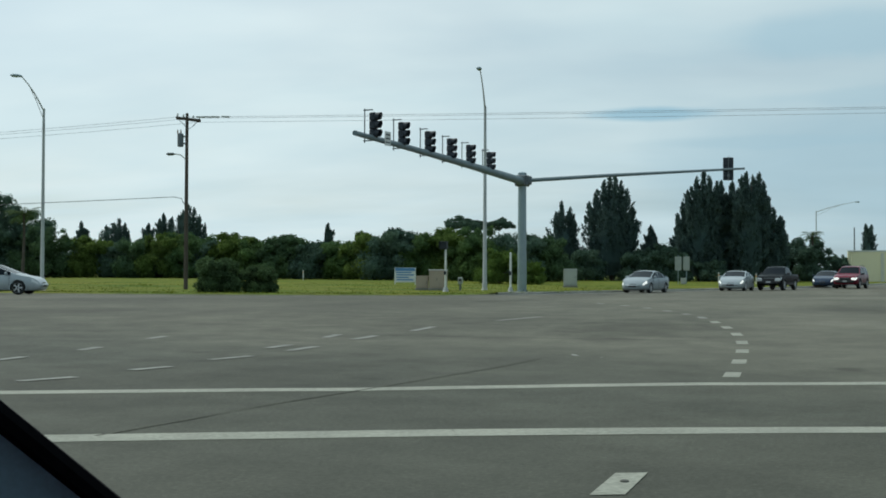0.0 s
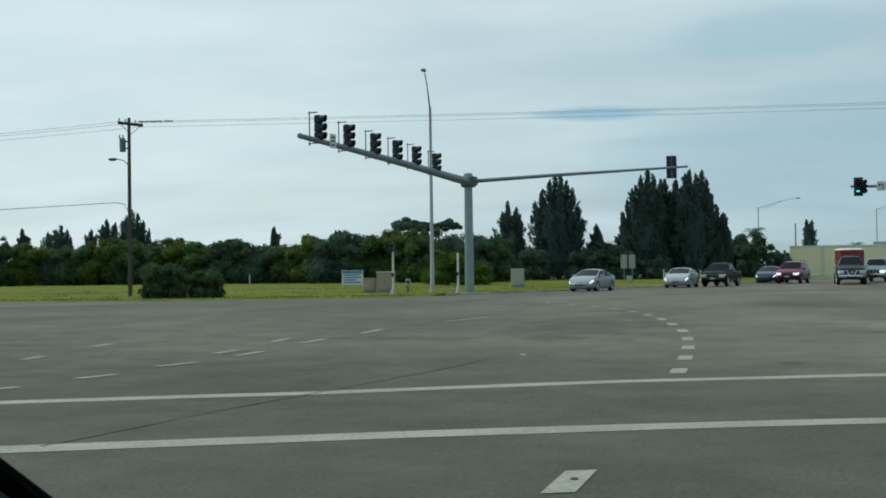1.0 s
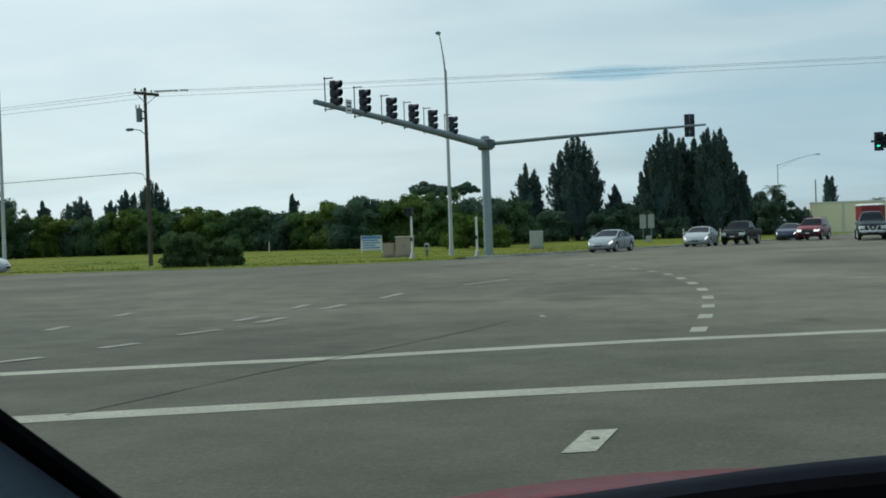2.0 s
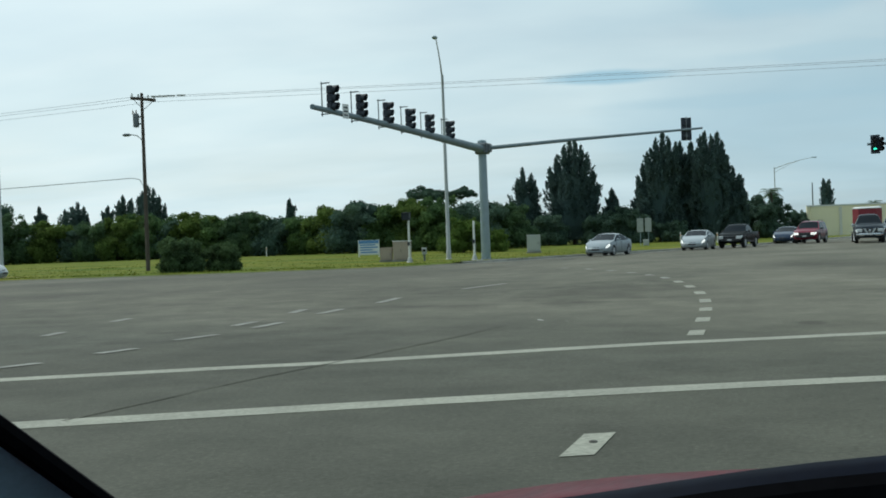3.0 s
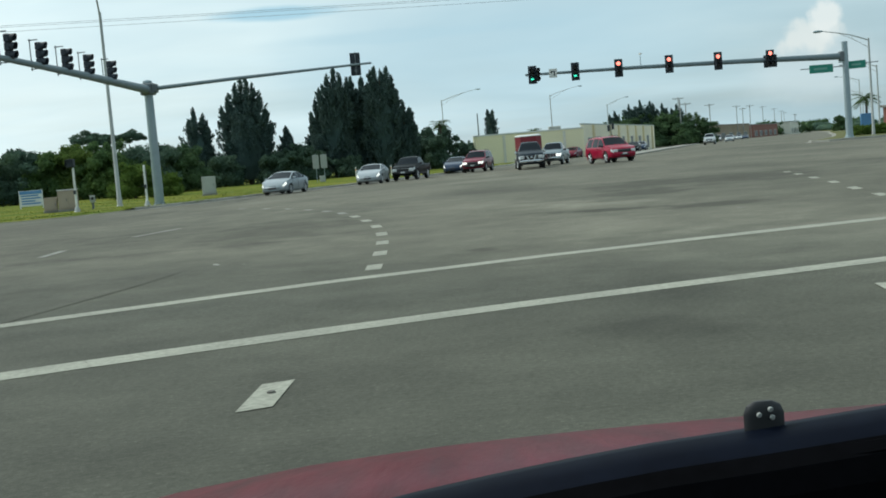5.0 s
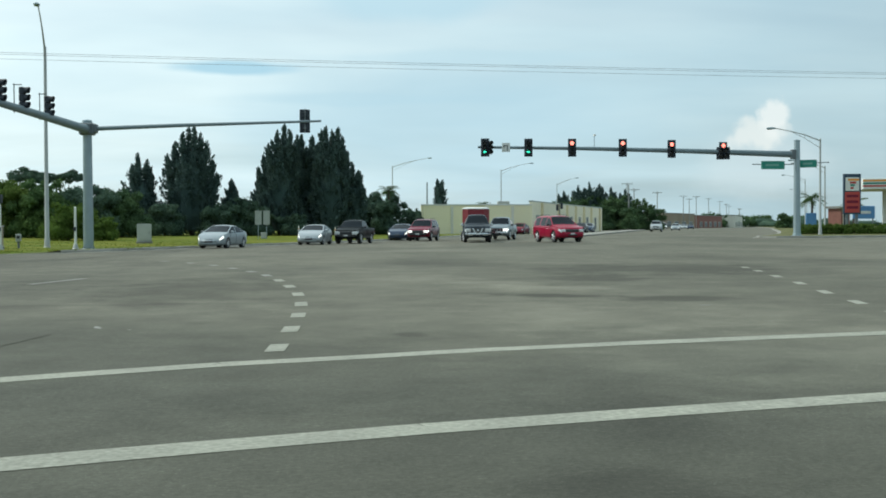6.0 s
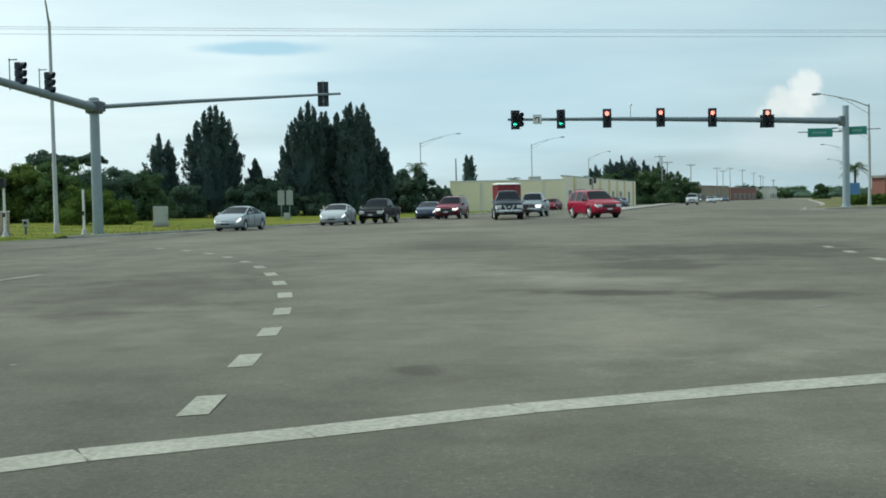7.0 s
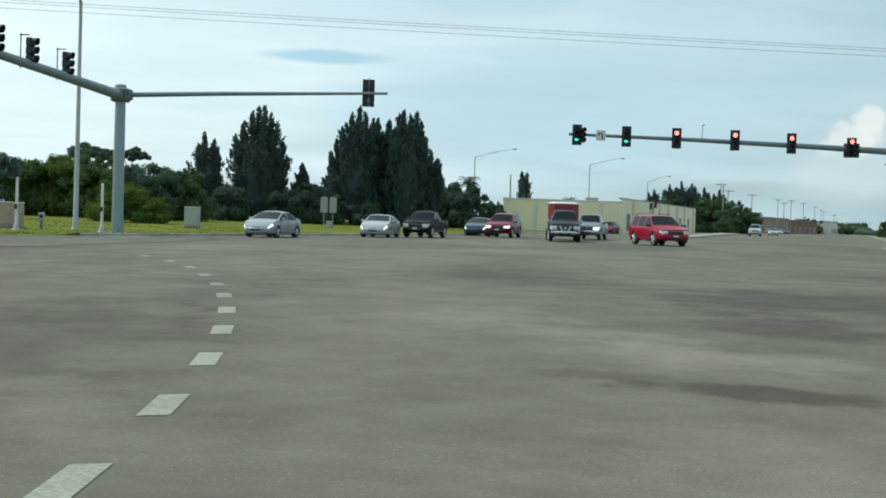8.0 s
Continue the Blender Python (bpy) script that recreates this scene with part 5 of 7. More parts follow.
for i, (tx, ty, th, ts) in enumerate(((-0.6, 145, 5.2, 2.1), (-2.2, 144, 4.4, 2.0), (2.2, 148, 5.4, 1.9), (4.6, 150, 3.2, 1.6), (1.0, 143, 4.2, 2.0))):
    broad_tree(tx, ty, th, ts, 170 + i, "leaf_shade", "dark green tree beside the road ahead", leaves=8000)
palm_tree(1.6, 144.5, 5.5, 1.45, 5, "palm standing among dark trees beside the road")
palm_tree(-77.6, 103, 6.7, 2.1, 6, "palm at the edge of the wood")
broad_tree(-28.0, 53.6, 1.75, 1.25, 301, "leaf_bush", "large dark sprawling bush beside the wooden pole", 0.0, 9000, 0.075, "bush", "bush")
broad_tree(-26.3, 54.6, 1.45, 0.95, 302, "leaf_bush", "dark sprawling bush on the grass edge", 0.0, 6000, 0.075, "bush", "bush")
broad_tree(-24.2, 96, 3.0, 2.0, 303, "leaf_bright", "green bush behind the signal mast", 0.0, 7000, 0.10, "bush", "bush")
broad_tree(-21.4, 95, 1.9, 1.5, 304, "leaf_bright", "low green bush behind the signal mast", 0.0, 4500, 0.09, "bush", "bush")


# ---- things on the grass corner ----
def box_cabinet(x, y, w, d, h, turn, mat, label, lid=True):
    z = verge_z(x, y)
    c = thing("utility_cabinet", label, "cabinet", x, y, z, turn)
    b = Mesh(); b.box(0, 0, 0.05, w + 0.12, d + 0.12, 0.14, bevel=0.015)
    part("plinth", b, M["concrete"], c)
    m = Mesh(); m.box(0, 0, 0.12 + (h - 0.12) / 2, w, d, h - 0.12, bevel=0.02)
    part("body", m, mat, c)
    for k in ((-1, 1) if w > 1.0 else (0,)):
        dr = Mesh()
        dw = w * (0.46 if w > 1.0 else 0.9)
        dr.box(k * w * 0.245, -d / 2 - 0.012, 0.12 + (h - 0.12) * 0.5, dw, 0.02, (h - 0.12) * 0.86, bevel=0.006)
        door = part("door", dr, mat, c)
        hd = Mesh(); hd.box(k * w * 0.245 + dw * 0.38, -d / 2 - 0.035, h * 0.55, 0.03, 0.03, 0.16, bevel=0.006)
        part("handle", hd, M["galv_dark"], door)
    if lid:
        l = Mesh(); l.box(0, 0, h + 0.02, w + 0.07, d + 0.07, 0.05, bevel=0.012)
        part("lid", l, M["white"] if h > 1.0 else mat, c)
    return c


box_cabinet(-20.95, 68.3, 1.12, 0.7, 1.24, 16, M["tan"], "tan metal signal cabinet with a white lid on the grass")
box_cabinet(-21.95, 68.2, 0.75, 0.6, 0.84, 16, M["tan"], "lower tan metal utility cabinet beside another one")
box_cabinet(-15.75, 84.0, 0.98, 0.55, 1.36, 12, M["greycab"], "pale grey utility cabinet on the open grass", False)


def ped_post(x, y, h, head, label):
    z = verge_z(x, y)
    p = thing("signal_post", label, "post", x, y, z)
    b = Mesh(); b.lathe([(0.20, -0.05), (0.20, 0.03), (0.15, 0.06), (0.11, 0.26), (0.075, 0.30)], 12)
    part("base", b, M["alum"], p, smooth=True)
    m = Mesh(); m.lathe([(0.07, 0.28), (0.065, h), (0.02, h + 0.04)], 12)
    part("pole", m, M["white"], p, smooth=True)
    c = Mesh(); c.box(0.0, -0.12, 1.1, 0.12, 0.12, 0.22, bevel=0.015)
    part("push_button", c, M["black"], p)
    if head:
        s = Mesh(); s.box(-0.10, -0.05, h + 0.28, 0.45, 0.30, 0.46, bevel=0.03)
        hd = part("pedestrian_signal", s, M["black"], p, "black pedestrian signal housing")
        v = Mesh(); v.box(-0.10, -0.24, h + 0.48, 0.45, 0.16, 0.025); v.box(-0.315, -0.24, h + 0.32, 0.02, 0.16, 0.34); v.box(0.115, -0.24, h + 0.32, 0.02, 0.16, 0.34)
        part("visor", v, M["black"], hd)
    return p


ped_post(-19.65, 65.6, 2.45, True, "white post with a black pedestrian signal on the corner")
ped_post(-15.9, 66.4, 2.28, False, "plain white post beside the signal mast")
mt = thing("meter_box", "small grey meter pedestal standing in the grass", "meter", -19.8, 69.2, verge_z(-19.8, 69.2), 10)
mm = Mesh(); mm.box(0, 0, 0.22, 0.12, 0.1, 0.46, bevel=0.01)
part("stem", mm, M["galv_dark"], mt)
mm = Mesh(); mm.box(0, 0, 0.6, 0.30, 0.2, 0.42, bevel=0.025)
part("housing", mm, M["greycab"], mt)
mm = Mesh(); mm.lathe([(0.09, -0.1), (0.09, -0.14), (0.05, -0.16)], 12, (0, 0, 0.64), "y")
part("dial", mm, M["lens_off"], mt)


def board_sign():
    x, y = -28.9, 85.0
    s = thing("property_sign", "white and blue real estate board on two posts in the grass", "sign", x, y, verge_z(x, y), 17)
    for k in (-1, 1):
        p = Mesh(); p.box(k * 0.78, 0.05, 0.62, 0.09, 0.09, 1.4, bevel=0.01)
        part("post", p, M["white"], s)
    b = Mesh(); b.box(0, 0, 0.74, 1.62, 0.04, 1.14, bevel=0.008)
    part("board", b, M["white"], s)
    t = Mesh(); t.box(0, -0.025, 1.17, 1.54, 0.01, 0.24)
    part("header_band", t, M["bluesign"], s, "blue band with pale mark")
    for k, (w, xx) in enumerate(((1.2, -0.1), (1.35, 0.0), (0.95, -0.2), (1.3, 0.0))):
        l = Mesh(); l.box(xx, -0.025, 0.94 - 0.19 * k, w, 0.008, 0.10)
        part("lettering_bar", l, M["bluesign"], s)
    return s


board_sign()


def sign_pair():
    x, y = -9.7, 105.0
    s = thing("road_sign", "two grey road sign backs side by side on posts", "sign", x, y, verge_z(x, y), 6)
    for k in (-1, 1):
        p = Mesh(); p.box(k * 0.36, 0.03, 1.3, 0.06, 0.05, 2.6)
        part("post", p, M["galv"], s)
        b = Mesh(); b.box(k * 0.36, -0.02, 1.86, 0.58, 0.012, 1.24, bevel=0.004)
        part("panel", b, M["signback"], s)
    e = Mesh(); e.box(0.1, -0.1, 0.3, 0.5, 0.3, 0.55, bevel=0.03)
    part("pedestal", e, M["greycab"], s)
    return s


sign_pair()
for mx, my, mh in ((-46, 104, 0.9), (-26.2, 103, 0.8), (-7.0, 112, 1.1), (-3.6, 112, 1.0), (-13.2, 109, 0.9)):
    t = thing("marker_post", "short white marker post in the grass", "post", mx, my, verge_z(mx, my), 0, "marker posts")
    p = Mesh(); p.lathe([(0.05, -0.1), (0.05, mh - 0.05), (0.02, mh)], 8)
    part("stake", p, M["white"], t)
    p = Mesh(); p.lathe([(0.055, mh * 0.7), (0.055, mh * 0.8)], 8)
    part("band", p, M["orange"], t)


# ---- vehicles ----
def wheel(parent, x, y, r, w, rimmat, spokes=5):
    t = Mesh()
    t.lathe([(r * 0.70, -w / 2), (r * 0.92, -w / 2), (r, -w * 0.36), (r, w * 0.36), (r * 0.92, w / 2), (r * 0.70, w / 2)], 22, (x, y, r), "x")
    wh = part("wheel", t, M["tyre"], parent, smooth=True)
    s = 1 if x > 0 else -1
    rm = Mesh()
    rm.lathe([(r * 0.73, s * w * 0.30), (r * 0.70, s * w * 0.52), (r * 0.62, s * w * 0.36), (r * 0.2, s * w * 0.34), (r * 0.16, s * w * 0.42), (0.01, s * w * 0.43)], 20, (x, y, r), "x")
    for k in range(spokes):
        a = 2 * math.pi * k / spokes
        p0 = (x + s * w * 0.46, y + r * 0.12 * math.cos(a), r + r * 0.12 * math.sin(a))
        p1 = (x + s * w * 0.46, y + r * 0.66 * math.cos(a), r + r * 0.66 * math.sin(a))
        rm.rod(p0, p1, r * 0.13, r * 0.10, 5)
    part("rim", rm, rimmat, wh, smooth=True)
    return wh


def body_ring(y, w, zb, zt, tuck=0.93, crown=0.025):
    half = [(w * 0.86, zb), (w * 0.97, zb + 0.08), (w, zb + 0.40 * (zt - zb)), (w * 0.985, zb + 0.68 * (zt - zb)), (w * 0.955, zt - 0.10 * (zt - zb)), (w * tuck * 0.93, zt - 0.01), (w * 0.5, zt + crown * 0.8)]
    ring = [(x, y, z) for x, z in half] + [(0, y, zt + crown)] + [(-x, y, z) for x, z in reversed(half)]
    return ring


CAR_KINDS = {
    # side view in metres, y forward of the middle: top line, belt line, floor line, half width; windscreen and rear window (from, to); pillars; axles
    "sedan": dict(
        L=4.5, r=0.315, axles=(1.33, -1.33), tumble=0.42,
        top=((-2.25, 0.60), (-2.23, 0.88), (-2.10, 0.99), (-1.62, 1.05), (-1.45, 1.10), (-0.80, 1.38), (-0.45, 1.43), (-0.05, 1.44), (0.28, 1.40), (1.22, 0.98), (1.40, 0.93), (1.85, 0.84), (2.08, 0.74), (2.20, 0.62), (2.25, 0.50)),
        belt=((-2.25, 0.56), (-2.2, 0.86), (-1.6, 0.95), (0.0, 0.93), (1.2, 0.88), (1.9, 0.76), (2.12, 0.62), (2.25, 0.46)),
        low=((-2.25, 0.40), (-2.1, 0.28), (-1.8, 0.19), (1.9, 0.17), (2.15, 0.20), (2.25, 0.26)),
        wide=((-2.25, 0.66), (-2.2, 0.76), (-2.0, 0.84), (-1.5, 0.875), (1.3, 0.875), (1.8, 0.84), (2.05, 0.76), (2.18, 0.66), (2.25, 0.56)),
        front=(0.28, 1.24), rear=(-1.48, -0.76), posts=((-0.10, 0.0), (-1.06, -0.98)), cabin=(-1.42, 1.06)),
    "suv": dict(
        L=4.6, r=0.37, axles=(1.36, -1.32), tumble=0.30,
        top=((-2.30, 0.72), (-2.28, 1.06), (-2.22, 1.18), (-2.06, 1.62), (-1.92, 1.71), (-1.2, 1.76), (-0.2, 1.76), (0.34, 1.70), (1.08, 1.16), (1.22, 1.09), (1.9, 1.02), (2.18, 0.94), (2.27, 0.84), (2.30, 0.66)),
        belt=((-2.30, 0.70), (-2.26, 1.06), (-1.5, 1.09), (0.9, 1.05), (1.9, 0.96), (2.2, 0.84), (2.30, 0.62)),
        low=((-2.30, 0.48), (-2.1, 0.36), (-1.8, 0.30), (1.9, 0.30), (2.15, 0.32), (2.30, 0.40)),
        wide=((-2.30, 0.78), (-2.22, 0.86), (-1.9, 0.91), (1.4, 0.92), (1.9, 0.90), (2.15, 0.84), (2.26, 0.74), (2.30, 0.66)),
        front=(0.34, 1.10), rear=(-2.20, -2.02), posts=((-0.06, 0.06), (-1.02, -0.92), (-1.98, -1.86)), cabin=(-2.02, 0.94)),
    "pickup": dict(
        L=5.2, r=0.38, axles=(1.70, -1.50), tumble=0.34,
        top=((-2.60, 0.74), (-2.58, 1.10), (-2.5, 1.14), (-0.72, 1.15), (-0.66, 1.22), (-0.56, 1.62), (-0.46, 1.70), (-0.1, 1.73), (0.42, 1.72), (0.66, 1.66), (1.28, 1.18), (1.42, 1.12), (2.1, 1.06), (2.42, 0.98), (2.54, 0.88), (2.60, 0.66)),
        belt=((-2.60, 0.70), (-2.56, 1.06), (-0.7, 1.09), (1.1, 1.08), (2.1, 1.01), (2.45, 0.90), (2.60, 0.62)),
        low=((-2.60, 0.56), (-2.4, 0.46), (-1.9, 0.38), (2.1, 0.33), (2.45, 0.34), (2.60, 0.42)),
        wide=((-2.60, 0.82), (-2.5, 0.86), (-0.7, 0.87), (1.8, 0.89), (2.25, 0.87), (2.48, 0.82), (2.57, 0.74), (2.60, 0.68)),
        front=(0.62, 1.30), rear=(-0.66, -0.52), posts=((0.02, 0.12), (-0.50, -0.42)), cabin=(-0.48, 1.14), bed=(-2.52, -0.74)),
}


def vehicle(kind, name, x, y, heading, paint, label, category="car", scale=1.0, H=None, lamps=False, grille="chrome", rim="rim", lower=None, z=None, group="cars at the junction", fine=True):
    """heading: degrees from +y towards +x in which it drives; scale stretches its length, H sets its height."""
    K = CAR_KINDS[kind]
    L = K["L"] * scale
    up = (H or max(h for _, h in K["top"])) / max(h for _, h in K["top"])
    ws = 0.5 + 0.5 * scale
    r = K["r"] * (0.6 + 0.4 * scale)
    t = thing(name, label, category, x, y, road_z(x, y) if z is None else z, -heading, group)
    n = 84 if fine else 44
    sy = np.linspace(-0.5, 0.5, n) * K["L"]
    edge = np.abs(sy) / (K["L"] / 2)
    sy = np.sign(sy) * K["L"] / 2 * (1 - (1 - edge) ** 1.15)

    def line(key):
        a = np.array(K[key])
        v = np.interp(sy, a[:, 0], a[:, 1])
        for _ in range(2):
            v[1:-1] = 0.25 * v[:-2] + 0.5 * v[1:-1] + 0.25 * v[2:]
        return v

    top, belt, low, wide = line("top") * up, line("belt") * (0.6 + 0.4 * up), line("low"), line("wide") * ws
    belt = np.minimum(belt, top - 0.035)
    tw = 0.955 * wide - K["tumble"] * np.maximum(0, top - belt - 0.05) ** 0.9 * ws
    bed = K.get("bed")
    rings = []
    for i in range(n):
        w, zb, b, zt, q = wide[i], low[i], belt[i], top[i], tw[i]
        hb, g = b - zb, zt - b
        half = [(0.0, zb), (0.80 * w, zb), (0.945 * w, zb + 0.05), (0.99 * w, zb + 0.24 * hb), (1.0 * w, zb + 0.50 * hb), (0.995 * w, zb + 0.74 * hb), (0.972 * w, b - 0.06 * hb), (0.955 * w, b)]
        edge_w = q + 0.05 * (0.955 * w - q)
        half += [(0.955 * w + (edge_w - 0.955 * w) * 0.5 + 0.012 * min(1, g * 3), b + 0.45 * g), (edge_w, zt - 0.16 * g), (q * 0.93, zt - 0.035 * min(1, g * 4)), (q * 0.62, zt), (0.0, zt + 0.012)]
        if bed and bed[0] < sy[i] < bed[1]:
            # an open load bed between its side walls
            half[8:] = [(0.93 * w, zt), (0.86 * w, zt), (0.84 * w, zt - 0.10), (0.83 * w, 0.66), (0.0, 0.66)]
        yy = float(sy[i]) * scale
        rings.append([(px, yy, pz) for px, pz in half] + [(-px, yy, pz) for px, pz in reversed(half[1:-1])])
    m = len(rings[0])
    ax = [a * scale for a in K["axles"]]
    R = r * 1.17
    shell, glass = Mesh(), {}
    pts = [p for ring in rings for p in ring]
    lamps_f, lamps_r = {-1: [], 1: []}, {-1: [], 1: []}
    keep = []
    cab0, cab1 = K["cabin"]
    for i in range(n - 1):
        yc = (sy[i] + sy[i + 1]) / 2
        g = (top[i] + top[i + 1] - belt[i] - belt[i + 1]) / 2
        for k in range(m):
            j = (k + 1) % m
            f = (i * m + k, i * m + j, (i + 1) * m + j, (i + 1) * m + k)
            kk = k if k < 12 else m - 1 - k            # band, counted from the middle of the floor
            side = 1 if k < 12 else -1
            zc = sum(pts[q][2] for q in f) / 4
            if kk in (0, 1, 2, 3, 4, 5) and any((yc * scale - a) ** 2 + (zc - r) ** 2 < R * R for a in ax) and kk > 0:
                continue
            key = None
            if K["front"][0] < yc < K["front"][1] and kk in (10, 11) and g > 0.10:
                key = "windscreen"
            elif K["rear"][0] < yc < K["rear"][1] and kk in (10, 11):
                key = "rear_window"
            elif cab0 < yc < cab1 and kk in (7, 8) and g > 0.16 and not any(a < yc < b for a, b in K["posts"]):
                key = ("side_window", side, sum(yc > b for _, b in K["posts"]))
            if key:
                glass.setdefault(key, []).append(f)
            elif L / 2 - (0.36 if kind == "sedan" else 0.27) < yc * scale < L / 2 - (0.06 if kind == "sedan" else 0.03) and kk in (5, 6):
                lamps_f[side].append(f)
            elif yc * scale < -L / 2 + 0.22 and kk in (5, 6):
                lamps_r[side].append(f)
            else:
                keep.append(f)
    keep += [tuple(range(m)), tuple((n - 1) * m + q for q in reversed(range(m)))]

    def take(faces):
        ids = sorted({q for f in faces for q in f})
        at = {q: k for k, q in enumerate(ids)}
        return Mesh().add([pts[q] for q in ids], [tuple(at[q] for q in f) for f in faces])

    part("body", take(keep), paint, t, smooth=True)
    for key in sorted(glass, key=str):
        part(key if isinstance(key, str) else key[0], take(glass[key]), M["carglass"], t, smooth=True)
    for sgn in (-1, 1):
        if lamps_f[sgn]:
            part("headlight", take(lamps_f[sgn]), M["headlight_glow"] if lamps else M["headlight"], t, "headlight lens with added glow" if lamps else "", smooth=True)
        if lamps_r[sgn]:
            part("tail_light", take(lamps_r[sgn]), M["tail"], t, smooth=True)
    hw = float(wide.max())
    for a in ax:
        for sgn in (-1, 1):
            aw = float(np.interp(a / scale, sy, wide))
            lip, well = Mesh(), Mesh()
            arc = [math.pi * (-0.10 + 1.20 * i / 16) for i in range(17)]
            lip.loft([[(sgn * aw * xx, a + rr * math.cos(q), max(0.2, r + rr * math.sin(q))) for q in arc] for rr, xx in ((R * 0.97, 0.985), (R * 0.98, 1.012), (R * 1.10, 1.010), (R * 1.12, 0.985))], caps=False, closed=False)
            part("wheel_arch", lip, lower or paint, t, smooth=True)
            well.loft([[(sgn * xx, a + rr * math.cos(q), max(0.16, r + rr * math.sin(q))) for q in arc] for rr, xx in ((R * 0.99, aw * 0.99), (R * 0.99, aw - 0.32), (0.02, aw - 0.33))], caps=False, closed=False)
            part("wheel_well", well, M["trim"], t)
            wheel(t, sgn * (aw - 0.115), a, r, 0.22, M[rim])
    yF = L / 2
    tall = kind != "sedan"
    fw, ft, fb = float(wide[-1]), float(top[-1]), float(low[-1])
    big = H is not None and H > 1.9
    # grille, bumpers, plates
    gz = ft + (0.08 if tall else 0.03)
    gh = (0.30 if kind == "pickup" else 0.22) if tall else 0.085
    gr = Mesh()
    gr.box(0, yF - 0.035, gz, fw * (1.30 if tall else 0.85), 0.09, gh, bevel=0.025)
    gp = part("grille", gr, M["trim"], t)
    if tall and grille == "chrome":
        for k in (-1, 1):
            b = Mesh()
            b.add([(k * fw * 0.46 - 0.07, yF + 0.013, gz + gh * 0.5), (k * fw * 0.46 + 0.07, yF + 0.013, gz + gh * 0.5), (k * fw * 0.24 + 0.06, yF + 0.013, gz - gh * 0.46), (k * fw * 0.24 - 0.06, yF + 0.013, gz - gh * 0.46),
                   (k * fw * 0.46 - 0.07, yF - 0.01, gz + gh * 0.5), (k * fw * 0.46 + 0.07, yF - 0.01, gz + gh * 0.5), (k * fw * 0.24 + 0.06, yF - 0.01, gz - gh * 0.46), (k * fw * 0.24 - 0.06, yF - 0.01, gz - gh * 0.46)],
                  [(0, 1, 2, 3), (0, 4, 5, 1), (1, 5, 6, 2), (2, 6, 7, 3), (3, 7, 4, 0)])
            part("chrome_bar", b, M["chrome"], gp)
        em = Mesh(); em.lathe([(0.09, 0.0), (0.085, 0.03), (0.02, 0.04)], 14, (0, yF + 0.0, gz), "y")
        part("badge_plate", em, M["chrome"], gp)
    else:
        b = Mesh(); b.box(0, yF + 0.012, gz + gh * 0.36, fw * (1.1 if tall else 0.7), 0.012, 0.03, bevel=0.004)
        part("chrome_bar", b, M["chrome"] if kind == "sedan" else M["galv_dark"], gp)
    if tall:
        for sgn in (-1, 1):
            h = Mesh()
            h.box(sgn * fw * 0.90, yF - 0.045, gz + 0.02, 0.34 if kind == "pickup" else 0.28, 0.13, 0.22 if kind == "pickup" else 0.17, turn=-sgn * 0.22, bevel=0.03)
            part("headlight", h, M["headlight_glow"] if lamps else M["headlight"], t, "headlight lens with added glow" if lamps else "")
    bz = fb + (0.14 if tall else 0.16)
    bu = Mesh()
    bw_ = fw * 1.12
    bu.loft([[(px, yF + dy, bz + dz) for dy, dz in ((-0.16, -hh), (0.03, -hh * 0.9), (0.06, -hh * 0.3), (0.06, hh * 0.4), (0.02, hh), (-0.16, hh))] if abs(px) < bw_ * 0.8 else [(px, yF - 0.10 + dy, bz + dz) for dy, dz in ((-0.20, -hh * 0.9), (0.0, -hh * 0.8), (0.03, -hh * 0.3), (0.03, hh * 0.4), (0.0, hh * 0.9), (-0.20, hh * 0.9))] for hh in (0.10 if tall else 0.085,) for px in (-bw_ * 1.04, -bw_ * 0.78, 0.0, bw_ * 0.78, bw_ * 1.04)])
    part("front_bumper", bu, M["chrome"] if grille == "chrome" and kind == "pickup" else (lower or paint), t, smooth=True)
    ai = Mesh(); ai.box(0, yF + 0.045, bz - (0.06 if tall else 0.02), fw * 0.95, 0.06, 0.10, bevel=0.02)
    part("air_intake", ai, M["trim"], t)
    rb = Mesh(); rb.box(0, -yF + 0.02, float(low[0]) + 0.10, float(wide[0]) * 2.1, 0.18, 0.18, bevel=0.05)
    part("rear_bumper", rb, M["chrome"] if kind == "pickup" else (lower or paint), t)
    pl = Mesh(); pl.box(0, yF + 0.068, bz, 0.30, 0.012, 0.13)
    if kind != "sedan":
        part("plate", pl, M["plate"], t)
    if fine:
        wsy = K["front"][1] * scale
        for sgn in (-1, 1):
            mi = Mesh()
            my = wsy - 0.42
            mw, mb = float(np.interp(my / scale, sy, wide)), float(np.interp(my / scale, sy, belt))
            mi.box(sgn * (mw + 0.07), my, mb + 0.08, 0.19, 0.10, 0.21 if big else 0.15, bevel=0.035)
            mi.box(sgn * (mw - 0.03), my + 0.02, mb + 0.04, 0.12, 0.05, 0.05)
            part("wing_mirror", mi, M["chrome"] if big else (M["trim"] if tall else paint), t)
            for a, b in [(wsy - 0.30, None)] + list(K["posts"]):
                e = a if b is None else (a + b) / 2 * scale
                ew, eb, el = (float(np.interp(e / scale, sy, v)) for v in (wide, belt, low))
                if any(abs(e - q) < R for q in ax):
                    continue
                sl = Mesh(); sl.box(sgn * ew * 0.998, e, (eb + el) / 2 + 0.04, 0.012, 0.014, (eb - el) * 0.80)
                part("door_seam", sl, M["trim"], t)
                if b is not None:
                    ha = Mesh(); ha.box(sgn * ew * 0.998, e + 0.20, eb - 0.10, 0.03, 0.17, 0.03, bevel=0.008)
                    part("door_handle", ha, paint, t)
